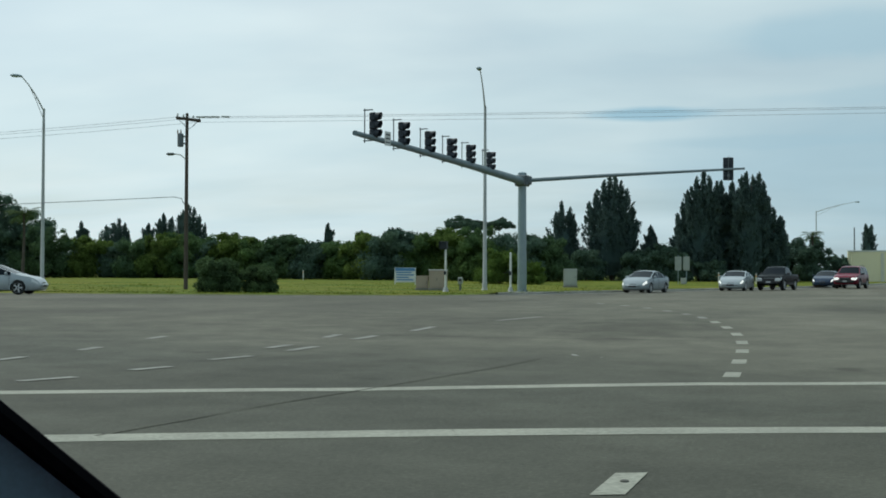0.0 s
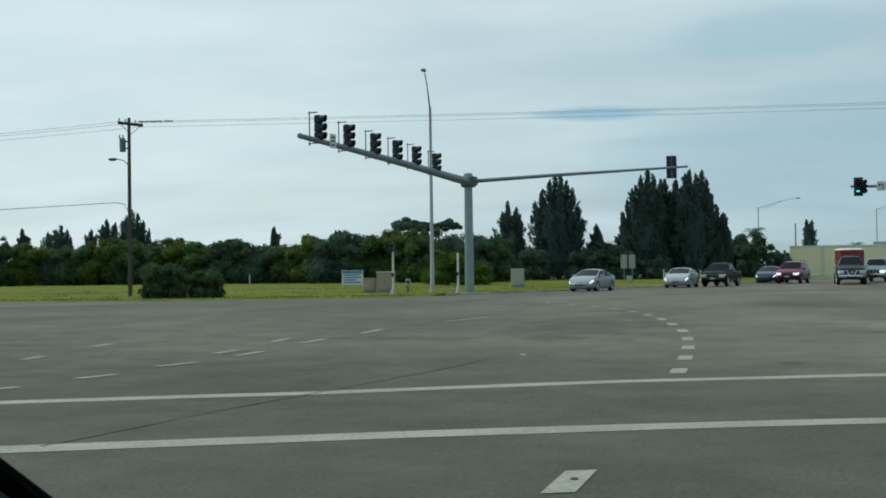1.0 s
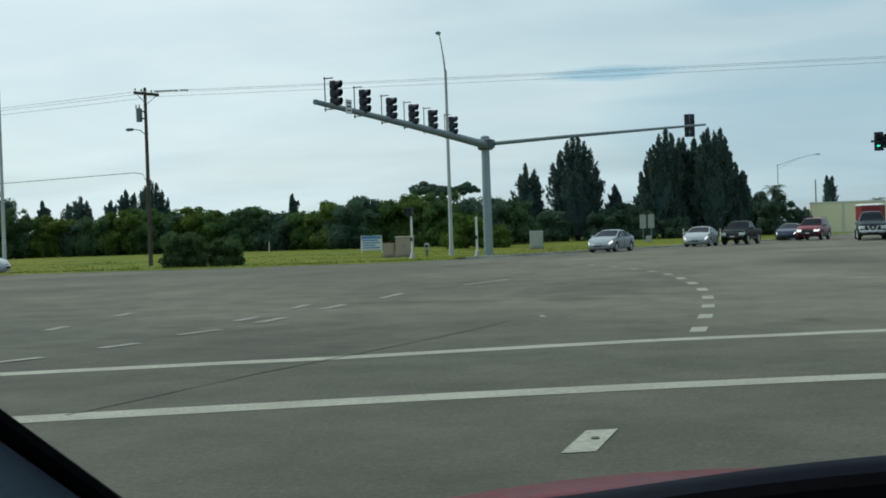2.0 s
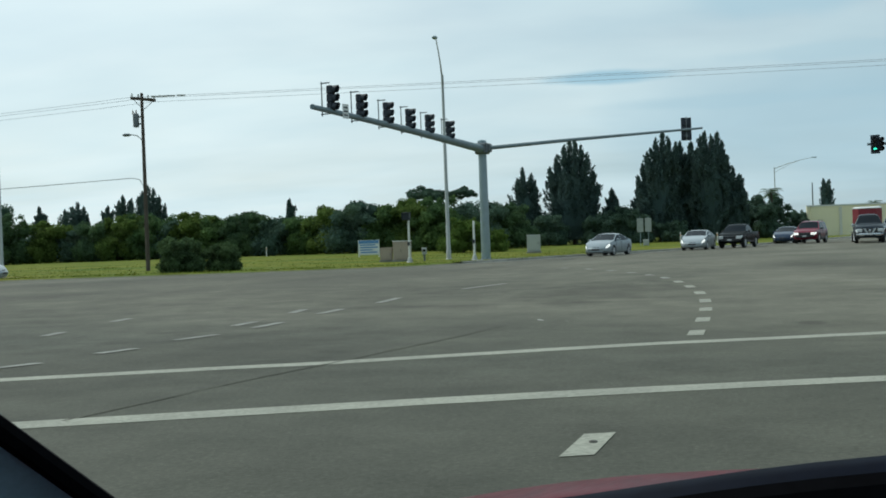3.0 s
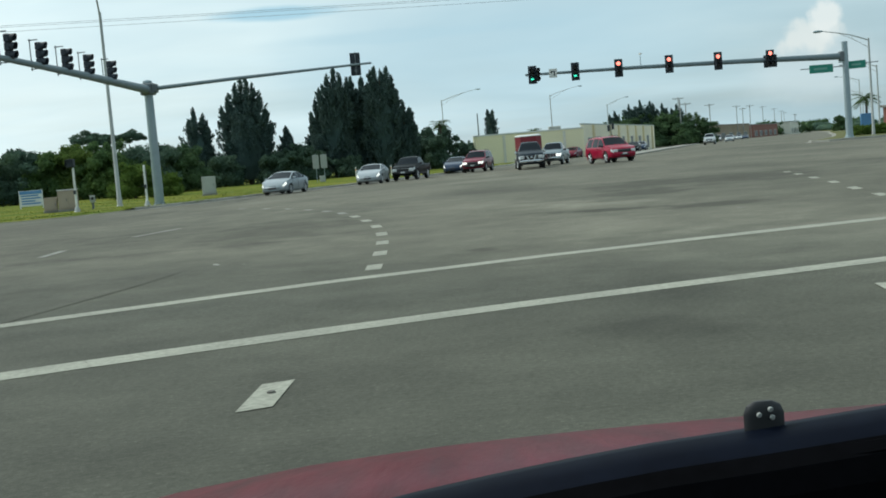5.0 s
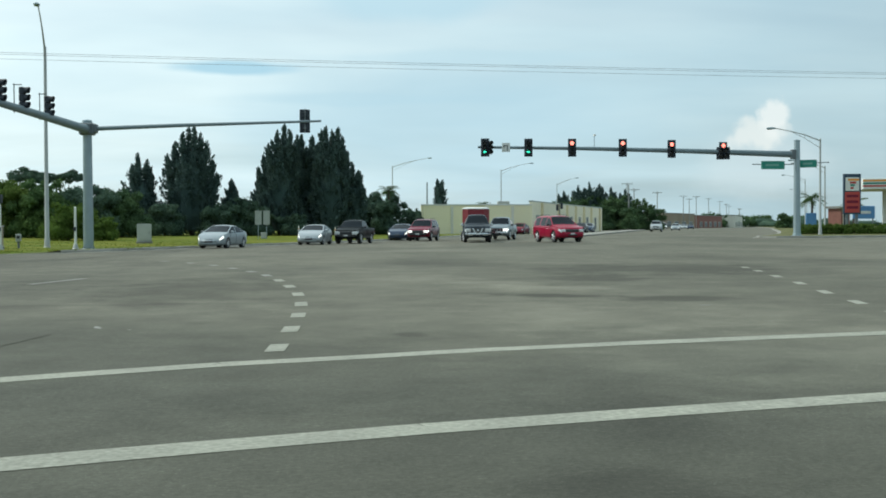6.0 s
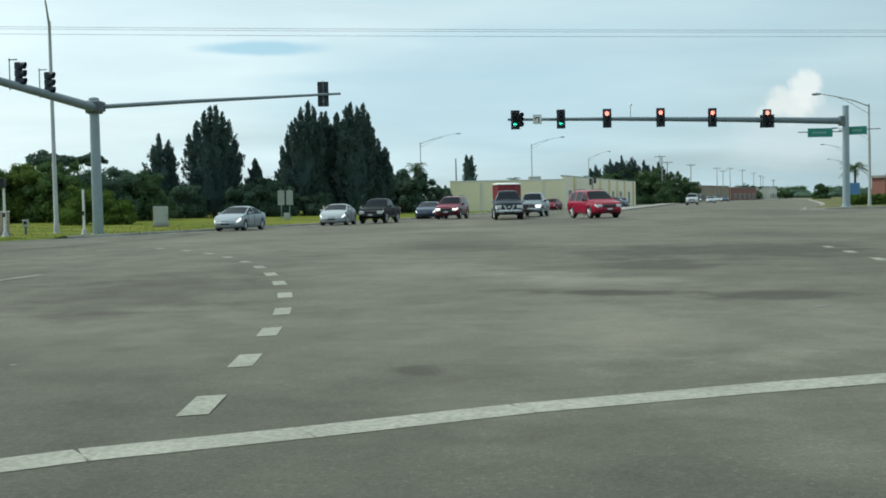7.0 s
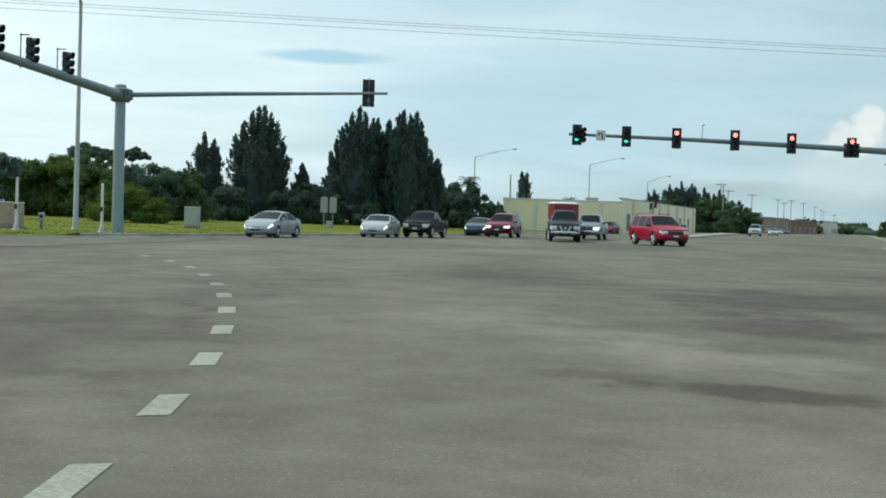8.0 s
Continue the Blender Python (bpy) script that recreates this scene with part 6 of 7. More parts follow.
            if lower is not None:
                c = Mesh(); c.box(sgn * hw * 0.985, (ax[0] + ax[1]) / 2, float(low[n // 2]) + 0.09, 0.04, ax[0] - ax[1] - 2.3 * r, 0.14, bevel=0.012)
                part("side_cladding", c, lower, t)
        if kind == "suv":
            zr = float(top.max())
            for sgn in (-1, 1):
                qx = sgn * float(tw[np.argmax(top)]) * 0.86
                rr = Mesh()
                rr.tube([(qx, 0.1, zr - 0.03), (qx, -0.05, zr + 0.045), (qx, -1.55, zr + 0.045), (qx, -1.75, zr - 0.04)], 0.018, 6)
                part("roof_rail", rr, M["trim"], t)
    return t


# the two silver sedans glow at the headlights in place of glints
vehicle("sedan", "sedan", -8.8, 72.5, 194, M["silver"], "silver four-door sedan turning along the grass kerb", H=1.37, scale=0.95, lamps=True)
vehicle("pickup", "pickup_truck", -1.15, 84.6, 193, M["carblack"], "black pickup truck with a dull front waiting in the lane", "pickup", H=1.66, scale=0.98, grille="trim", lower=M["trim"])
vehicle("sedan", "sedan", -3.8, 81.8, 188, M["silver_pale"], "pale silver sedan beside a black pickup", H=1.36, scale=0.97, lamps=True)
vehicle("suv", "suv", 4.1, 94.5, 194, M["darkred"], "dark red sport utility vehicle in the oncoming lane", "car", H=1.72, grille="trim", lamps=True, lower=M["trim"])
vehicle("sedan", "sedan", 2.5, 100.4, 192, M["navy"], "dark blue sedan beside a red utility vehicle", H=1.38, lamps=True)
vehicle("pickup", "pickup_truck", 7.35, 83.0, 183, M["pickup_grey"], "dark grey full-size pickup with chrome grille towing a trailer", "pickup", H=1.92, scale=1.10)
vehicle("pickup", "pickup_truck", 10.4, 95.0, 194, M["silver_blue"], "blue-grey pickup waiting behind another pickup", "pickup", H=1.80, scale=1.04, lamps=True)
vehicle("suv", "suv", 12.3, 78.0, 166, M["carred"], "bright red sport utility vehicle starting out across the junction", "car", H=1.74, scale=1.03, grille="trim")


def box_trailer(x, y, heading):
    t = thing("cargo_trailer", "dark red enclosed cargo trailer with a white roof behind a pickup", "trailer", x, y, road_z(x, y), -heading)
    w, l, h0, h1 = 2.0, 3.9, 0.55, 2.38
    b = Mesh()
    b.loft([[(-w / 2, -l / 2, z), (w / 2, -l / 2, z), (w / 2, l / 2 - 0.1, z), (w * 0.3, l / 2 + 0.35, z), (-w * 0.3, l / 2 + 0.35, z), (-w / 2, l / 2 - 0.1, z)] for z in (h0, h1)])
    part("body", b, M["trailer_red"], t)
    r = Mesh()
    r.loft([[(-w / 2 - 0.02, -l / 2 - 0.02, z), (w / 2 + 0.02, -l / 2 - 0.02, z), (w / 2 + 0.02, l / 2 - 0.1, z), (w * 0.3, l / 2 + 0.38, z), (-w * 0.3, l / 2 + 0.38, z), (-w / 2 - 0.02, l / 2 - 0.1, z)] for z in (h1, h1 + 0.05)] + [[(-w * 0.4, -l / 2 + 0.1, h1 + 0.14), (w * 0.4, -l / 2 + 0.1, h1 + 0.14), (w * 0.4, l / 2 - 0.2, h1 + 0.14), (w * 0.25, l / 2 + 0.1, h1 + 0.14), (-w * 0.25, l / 2 + 0.1, h1 + 0.14), (-w * 0.4, l / 2 - 0.2, h1 + 0.14)]])
    part("roof", r, M["white"], t, "white roof cap")
    g = Mesh()
    for s in (-1, 1):
        g.box(s * (w / 2 - 0.02), l / 2 + 0.02, 0.85, 0.05, 0.3, 0.6)
        g.box(s * (w / 2 + 0.012), 0, h0 + 0.06, 0.02, l * 0.96, 0.09)
    part("trim_plate", g, M["chrome"], t)
    tg = Mesh()
    tg.tube([(-0.6, l / 2, h0), (0, l / 2 + 1.3, h0 - 0.02)], 0.05, 6)
    tg.tube([(0.6, l / 2, h0), (0, l / 2 + 1.3, h0 - 0.02)], 0.05, 6)
    part("tongue", tg, M["trim"], t)
    for s in (-1, 1):
        for k in (-0.42, 0.42):
            wheel(t, s * (w / 2 + 0.02), k, 0.33, 0.2, M["rim"])
        f = Mesh(); f.box(s * (w / 2 + 0.06), 0, 0.72, 0.26, 1.75, 0.05, bevel=0.02)
        part("fender", f, M["chrome"], t)
    return t


box_trailer(7.92, 90.6, 184)
vehicle("sedan", "sedan", -35.0, 45.0, 70, M["silver_pale"], "white sedan passing along the crossing street", H=1.38, z=None)
# small traffic far down the road
for i, (vx, vy, hd, kd, col, lab) in enumerate((
        (18.6, 150, 200, "sedan", "darkred", "small red car parked before the cream building"),
        (30.6, 168, 195, "sedan", "navy", "dark blue car parked by the cream building"),
        (28.2, 160, 195, "sedan", "carblack", "dark car parked by the cream building"),
        (44.5, 184, 196, "pickup", "silver_pale", "pale pickup far down the road"),
        (24.6, 150, 195, "sedan", "silver_pale", "pale car before the cream building"),
        (60.0, 232, 196, "sedan", "silver", "silver car far down the road"),
        (82.0, 330, 196, "suv", "silver_pale", "pale utility vehicle in the distance"),
        (96.0, 372, 196, "sedan", "carred", "red car in the distance"),
        (101.0, 384, 196, "sedan", "silver_pale", "pale car in the distance"),
        (62.0, 330, 196, "sedan", "carblack", "dark car in the distance"),
        (7.0, 158, 280, "sedan", "silver_pale", "white car parked beyond the grass"),
        (92.0, 345, 196, "sedan", "silver_pale", "pale car in the distance"),
        (105.5, 396, 196, "suv", "carblack", "dark utility vehicle in the distance"),
        (112.0, 424, 196, "sedan", "silver", "silver car in the distance"),
        (119.0, 448, 196, "suv", "darkred", "red utility vehicle in the distance"),
        (86.5, 318, 196, "sedan", "navy", "dark car in the distance"))):
    vehicle(kd, "parked_car" if i < 5 or i == 10 else "car", vx, vy, hd, M[col], lab, "car", H=1.40 if kd == "sedan" else 1.75, z=road_z(vx, vy) + 0.02, group="far traffic", fine=False, lamps=i in (5, 6, 8, 11, 13))


# ---- buildings ----
def wall_box(parent, name, p, q, depth, z0, z1, mat, label=""):
    """A straight wall from p to q (plan), depth thick away to its left."""
    p, q = Vector(p), Vector(q)
    d = (q - p).normalized()
    n = Vector((-d.y, d.x)) * depth
    m = Mesh()
    base = [p, q, q + n, p + n]
    m.add([(c.x, c.y, z0) for c in base] + [(c.x, c.y, z1) for c in base], [(3, 2, 1, 0), (4, 5, 6, 7), (0, 1, 5, 4), (1, 2, 6, 5), (2, 3, 7, 6), (3, 0, 4, 7)])
    return part(name, m, mat, parent, label)


def window_on(parent, p, q, s, w, z0, z1, name="window"):
    """A framed pane at distance s along the wall p-q, on its right-hand face."""
    p, q = Vector(p), Vector(q)
    d = (q - p).normalized()
    n = Vector((d.y, -d.x))
    c = p + d * s + n * 0.02
    ang = math.atan2(d.y, d.x)
    f = Mesh(); f.box(c.x, c.y, (z0 + z1) / 2, w + 0.16, 0.09, z1 - z0 + 0.16, turn=ang)
    fr = part(name, f, M["stucco_white"], parent)
    c2 = c + n * 0.04
    g = Mesh(); g.box(c2.x, c2.y, (z0 + z1) / 2, w, 0.03, z1 - z0, turn=ang)
    part("pane", g, M["window"], fr)
    b = Mesh()
    c3 = c + n * 0.06
    b.box(c3.x, c3.y, (z0 + z1) / 2, 0.06, 0.03, z1 - z0, turn=ang)
    b.box(c3.x, c3.y, z0 + (z1 - z0) * 0.62, w, 0.03, 0.05, turn=ang)
    part("mullion", b, M["alum"], fr)


def cream_building():
    b = thing("commercial_building", "low cream stucco commercial building with a flat roof and parapet", "building", 0, 0, 0)
    A, B, C = (5.9, 150.0), (20.4, 152.0), (41.2, 212.0)
    D_ = (27.0, 222.0)
    z0 = -0.35
    for p, q, h, mat in ((A, B, 3.78, M["stucco"]), (B, C, 4.25, M["stucco_pale"]), (C, D_, 4.1, M["stucco"]), (D_, A, 3.78, M["stucco"])):
        wall_box(b, "wall", p, q, 0.35, z0, h, mat)
        cp = wall_box(b, "parapet_cap", Vector(p) + Vector((0, -0.06)), Vector(q) + Vector((0, -0.06)), 0.5, h, h + 0.16, M["greycab"] if p == B else M["white"])
    r = Mesh()
    r.add([(*A, 3.4), (*B, 3.4), (*C, 3.7), (*D_, 3.4)], [(0, 1, 2, 3)])
    part("roof", r, M["roof"], b)
    d = (Vector(C) - Vector(B)).normalized()
    for s in (3.5, 9.0, 15.5, 22.0, 30.0, 38.0, 46.0, 55.0):
        window_on(b, B, C, s, 2.0, 0.5, 2.5)
    for s in (6.3, 19, 26, 34, 42, 50, 60):
        pz = Vector(B) + d * s + Vector((d.y, -d.x)) * 0.12
        pil = Mesh(); pil.box(pz.x, pz.y, 1.95, 0.6, 0.3, 4.6, turn=math.atan2(d.y, d.x))
        part("pilaster", pil, M["stucco_tan"], b)
    for s in (4.0, 8.6, 12.0):
        pz = Vector(A) + (Vector(B) - Vector(A)).normalized() * s
        pil = Mesh(); pil.box(pz.x, pz.y - 0.06, 1.65, 0.35, 0.16, 4.0, bevel=0.02)
        part("pilaster", pil, M["stucco_white"], b)
    u = Mesh(); u.box(17.5, 160, 4.0, 1.6, 1.2, 1.0, bevel=0.05)
    part("roof_unit", u, M["greycab"], b)
    return b


cream_building()


def long_building(p, q, h, mat, label, depth=14.0, n=8, z0=-0.6):
    b = thing("shop_building", label, "building", 0, 0, 0)
    wall_box(b, "wall", p, q, depth, z0, h, mat)
    wall_box(b, "roof", Vector(p) + Vector((0, -0.4)), Vector(q) + Vector((0, -0.4)), depth + 0.8, h, h + 0.3, M["roof"])
    L = (Vector(q) - Vector(p)).length
    for k in range(n):
        window_on(b, p, q, L * (k + 0.6) / (n + 0.2), L / n * 0.5, 0.6, 2.6)
    return b


long_building((84.0, 372), (123.0, 446), 5.4, M["brown"], "long low brown shop building with a flat dark roof", n=7)
long_building((126.0, 452), (150.0, 500), 5.0, M["terracotta"], "low reddish shop building in the distance", n=5)
long_building((162.0, 520), (205.0, 640), 5.6, M["stucco_white"], "pale low building in the distance", n=6)
long_building((61.4, 152), (63.0, 153), 3.2, M["terracotta"], "small reddish kiosk behind the filling station", 2, 1, -0.2)

# trees and far poles along the road ahead
for i, (tx, ty, th, ts) in enumerate(((42.5, 262, 6.9, 3.6), (46.5, 266, 7.9, 3.6), (51, 268, 8.2, 3.8), (55.5, 266, 8.2, 3.6), (59.5, 264, 7.4, 3.2), (62.5, 263, 6.0, 2.8), (50, 260, 6.0, 3.4), (57, 259, 5.6, 3.2))):
    broad_tree(tx, ty, th, ts, 400 + i, "leaf_dark", "dark tree beside the road ahead", leaves=6000, size=0.2, base=-0.2)
for i, (tx, ty, th, ts) in enumerate(((43.5, 270, 8.6, 1.9), (46.5, 268, 9.9, 2.2), (49.2, 268, 10.6, 2.4), (51.8, 270, 10.2, 2.2), (54.5, 270, 9.6, 2.2), (57.5, 268, 9.0, 2.0))):
    feather_pine(tx, ty, th, ts, 420 + i, None, 900, "dark feathery pine beside the road ahead", 0.3)
for i, (tx, ty, th, ts) in enumerate(((152, 520, 7, 6), (170, 560, 6, 6), (188, 610, 7, 7), (206, 660, 6, 7), (117, 330, 4.8, 2.2), (168, 600, 7, 7), (222, 700, 7, 9), (240, 720, 8, 9), (260, 700, 7, 9))):
    broad_tree(tx, ty, th, ts, 440 + i, "leaf_dark", "hazy green tree in the distance", leaves=1500, size=0.45, base=-0.3)
feather_pine(9.4, 172, 7.6, 0.9, 460, ((-0.3, 1.0), (0.4, 0.97), (0.0, 0.9)), 800, "small dark pine behind the cream building")
palm_tree(16.0, 176, 4.5, 1.2, 461, "palm top behind the cream building", 0.0)
bp = thing("flag_pole", "thin bare pole behind the cream building", "pole", 7.4, 168, 0.0)
pm = Mesh(); pm.lathe([(0.12, -0.2), (0.08, 7.4), (0.02, 7.45)], 8)
part("pole", pm, M["galv_dark"], bp)
for i, (px, py, ph) in enumerate(((66.7, 300, 11.0), (64.0, 296, 12.4), (57.0, 262, 10.6), (80.1, 330, 11.1), (111.6, 420, 12.4), (116.5, 430, 11.6), (124.7, 450, 13.0), (149.8, 520, 13.8), (166.9, 560, 13.3), (182.4, 600, 12.6), (196, 640, 12.4), (220.8, 700, 11.8), (240, 760, 12.5))):
    if i == 2:
        t = thing("utility_pole", "plain wooden pole among dark trees", "utility pole", px, py, -0.2, 0, "utility poles")
        p = Mesh(); p.lathe([(0.16, -0.3), (0.12, ph), (0.02, ph + 0.05)], 8)
        part("pole", p, M["wood_grey"], t)
    else:
        utility_pole(px, py, -0.2, ph, -8, "distant wooden utility pole with a crossarm", False, 0.16, 0, "wood_grey", 2.8, 0.15)
# a warning sign and small signal on the median
s = thing("warning_sign", "orange diamond work sign on a thin post", "sign", 22.2, 140, -0.4, -8)
p = Mesh(); p.box(0, 0.03, 1.3, 0.06, 0.05, 2.8)
part("post", p, M["galv"], s)
p = Mesh()
p.add([(0, 0, 1.72), (0.62, 0, 2.30), (0, 0, 2.88), (-0.62, 0, 2.30), (0, 0.02, 1.72), (0.62, 0.02, 2.30), (0, 0.02, 2.88), (-0.62, 0.02, 2.30)], [(0, 1, 2, 3), (7, 6, 5, 4), (0, 4, 5, 1), (1, 5, 6, 2), (2, 6, 7, 3), (3, 7, 4, 0)])
part("panel", p, M["orange"], s)
s2 = thing("pole_signal", "pair of small dark signal heads on a post", "signal", 22.3, 141.2, -0.3, -8)
p = Mesh(); p.lathe([(0.06, -0.1), (0.05, 4.1)], 8)
part("pole", p, M["galv_dark"], s2)
for k in (-0.32, 0.32):
    p = Mesh(); p.box(k * 0.8, 0, 3.7 + 0.3 * k, 0.30, 0.25, 0.75, bevel=0.05)
    part("housing", p, M["black"], s2)

# ---- the filling station corner ----
hz = verge_z(40, 101)
for i in range(9):
    hx = 37.6 + i * 1.15
    broad_tree(hx, 101.2 + i * 0.12, 0.95, 0.78, 500 + i, "leaf_bright", "clipped low green hedge behind the kerb", 0.0, 2500, 0.06, "hedge_plant", "hedge", road_z(hx, 101.2) + 0.10)
M["frame_navy"] = material("navy_sign_frame", (0.025, 0.05, 0.085), 0.5, vary=0.4, scale=1, second=(0.035, 0.065, 0.10))
py_ = thing("pylon_sign", "tall filling station price sign with striped emblem and red panel", "sign", 46.2, 112, -0.1, -6)
for nm, zc, hh, ww, mat in (("lower_panel", 3.30, 2.0, 1.4, "redsign"), ("upper_panel", 5.05, 1.3, 1.3, "white"), ("side_frame", 4.1, 3.9, 1.66, "frame_navy")):
    p = Mesh(); p.box(0, 0.06 if nm == "side_frame" else 0, zc, ww, 0.3, hh, bevel=0.03)
    part(nm, p, M[mat], py_)
for k, (zc, mat, ww) in enumerate(((5.48, "orange", 1.1), (5.20, "redsign", 0.6), (4.95, "greensign", 0.42), (4.68, "redsign", 0.3))):
    p = Mesh(); p.box(0.1 - 0.05 * k, -0.16, zc, ww, 0.02, 0.2)
    part("emblem_stripe", p, M[mat], py_)
for k in range(3):
    p = Mesh(); p.box(0, -0.16, 3.9 - 0.55 * k, 1.1, 0.02, 0.25)
    part("price_bar", p, M["darkred"], py_)
for k in (-0.45, 0.45):
    p = Mesh(); p.box(k, 0.05, 0.95, 0.22, 0.22, 2.4)
    part("leg", p, M["galv_dark"], py_)
ca = thing("fuel_canopy", "white filling station canopy with orange, green and red stripes", "canopy", 58.6, 118.6, 0.15, -18)
p = Mesh(); p.box(0, 0, 5.0, 16.5, 9.0, 1.1, bevel=0.05)
part("fascia", p, M["white"], ca)
for zc, mat in ((5.32, "orange"), (5.05, "greensign"), (4.78, "redsign")):
    p = Mesh(); p.box(0, -4.51, zc, 16.5, 0.03, 0.17)
    part("stripe", p, M[mat], ca)
for kx in (-5.5, 5.5):
    for ky in (-2.2, 2.2):
        p = Mesh(); p.box(kx, ky, 2.2, 0.4, 0.4, 4.6, bevel=0.03)
        part("column", p, M["white"], ca)
long_building((63.5, 131.0), (88.0, 139.0), 3.7, M["brown"], "tan convenience store with dark shop windows behind the canopy", 5.0, 9, 0.0)
bb = thing("banner_board", "blue advertising banner board under the canopy's edge", "sign", 48.3, 114.2, 0.1, -12)
p = Mesh(); p.box(0, 0, 2.15, 2.1, 0.12, 1.25, bevel=0.03)
part("panel", p, M["bluesign"], bb)
p = Mesh(); p.box(0, -0.07, 2.15, 1.3, 0.02, 0.28)
part("lettering_bar", p, M["white"], bb)
for k in (-0.85, 0.85):
    p = Mesh(); p.box(k, 0, 0.85, 0.1, 0.1, 1.6)
    part("leg", p, M["galv_dark"], bb)


def far_wood():
    """Low woods along the horizon at the end of the road."""
    m = Mesh()
    rnd = random.Random(31)
    blobs = []
    for k in range(70):
        f = k / 69
        x, y = 118 + 330 * f + rnd.uniform(-6, 6), 800 - 260 * f + rnd.uniform(-15, 15)
        h = rnd.uniform(3.0, 7.5)
        blobs.append((x, y, h * 0.35, rnd.uniform(5, 10), 5, h * 0.65))
    for b in blobs:
        lump(m, b, rnd, 0.85)
    leaf_cloud(m, blobs, 9000, 0.6, rnd)
    return tagged(part("far_woods", m, M["leaf_shade"], raw=True), "low hazy woods along the horizon", "woods", "", "stuff")


far_wood()
palm_tree(57.2, 151.5, 4.4, 2.0, 470, "palm behind the far corner", 0.2)
palm_tree(60.5, 146, 3.6, 1.8, 471, "palm behind the far corner", 0.2)
bs = thing("fuel_price_board", "blue banner board near the filling station", "sign", 56.8, 150.5, 0.1, 10)
p = Mesh(); p.box(0, 0, 1.7, 1.5, 0.2, 1.6, bevel=0.03)
part("panel", p, M["bluesign"], bs)
for k in (-0.6, 0.6):
    p = Mesh(); p.box(k, 0, 0.45, 0.12, 0.12, 0.8)
    part("leg", p, M["galv_dark"], bs)
street_lamp(50.6, 130, 7.8, 3.6, 0.7, 183, "grey street lamp behind the far corner", -0.2)
street_lamp(80.2, 215, 9.8, 3.9, 0.8, 183, "grey street lamp far along the road", -0.2)
street_lamp(112.5, 300, 9.8, 3.9, 0.8, 183, "grey street lamp far along the road", -0.2)


# ---- wear on the road ----
def flat_part(name, fill, mat, label=""):
    m = Mesh()
    fill(m)
    return part(name, m, mat, road, label)


def crack(pts, w, name="tar_seal"):
    m = Mesh()
    for a, b in zip(pts, pts[1:]):
        ribbon(m, a, b, w, 0.004, max(1, int((Vector(b) - Vector(a)).length / 0.6)))
    return part(name, m, M["tar_faint"], road, "thin dark sealed joint in the asphalt")


for jx, jy, jl in ((-30.0, 37.5, 20.0), (-26.0, 41.0, 13.0), (-21.0, 34.0, 12.0), (-13.0, 45.0, 11.0), (-10.5, 52.0, 8.0), (-15.0, 39.0, 9.0), (-6.0, 58.0, 10.0)):
    crack([(jx + CROSS[0] * jl * k / 4, jy + CROSS[1] * jl * k / 4 + 0.25 * math.sin(jx + 1.7 * k)) for k in range(5)], 0.09)
crack([(-3.75, 6.6), (-3.6, 7.6), (-3.5, 8.6), (-3.3, 9.9), (-3.05, 11.9), (-2.7, 14.5)], 0.03)
for i, (wx, wy, rx, ry, tn) in enumerate(((-2.4, 15.2, 0.04, 0.14, 0.4), (-2.0, 14.9, 0.02, 0.03, 0.0), (4.9, 17.7, 0.10, 0.04, 0.2))):
    flat_part("paint_spill", lambda m: blob(m, wx, wy, rx, ry, tn, 0.004, 20 + i), M["paint_faded"], "small splash of white paint")
dot = Mesh()
dot.lathe([(0.022, 0.0), (0.020, 0.008), (0.010, 0.011), (0.001, 0.011)], 12, (-0.425, 6.06, road_z(-0.425, 6.06) + 0.004))
part("road_stud", dot, M["patch"], road, "round worn road stud in the lane dash")
lane_arrow = Mesh()
for dx, dy, w, l in ((0, 0, 0.16, 1.3), (0.0, 0.8, 0.5, 0.3)):
    ribbon(lane_arrow, (3.35 + dx, 6.9 + dy), (3.35 + dx + 0.05, 6.9 + dy + l), w, 0.007, 2)
part("lane_arrow", lane_arrow, M["paint"], road, "white painted lane arrow")


# ---- tufts of grass ----
def grass_tufts():
    m = Mesh()
    rnd = random.Random(11)
    n = 0
    while n < 2600:
        i = rnd.randrange(18, min(90, len(left_line) - 1))
        p = left_line[i].lerp(left_line[i + 1], rnd.random())
        s = 0.2 + rnd.random() ** 1.8 * 34
        q = p + Vector((-0.55, 0.835)) * s
        if q.x < -75 or q.y > 125:
            continue
        z = verge_z(q.x, q.y)
        for _ in range(5):
            a = rnd.uniform(0, 6.28)
            h = rnd.uniform(0.02, 0.06)
            w = rnd.uniform(0.03, 0.07)
            x, y = q.x + rnd.uniform(-0.5, 0.5), q.y + rnd.uniform(-0.3, 0.3)
            m.add([(x - w * math.cos(a), y - w * math.sin(a), z - 0.02), (x + w * math.cos(a), y + w * math.sin(a), z - 0.02), (x + rnd.uniform(-0.06, 0.06), y + rnd.uniform(-0.06, 0.06), z + h)], [(0, 1, 2)])
        n += 1
    return tagged(part("grass_tufts", m, M["blade"], raw=True), "longer tufts of green and yellow grass", "grass", "", "stuff")


grass_tufts()


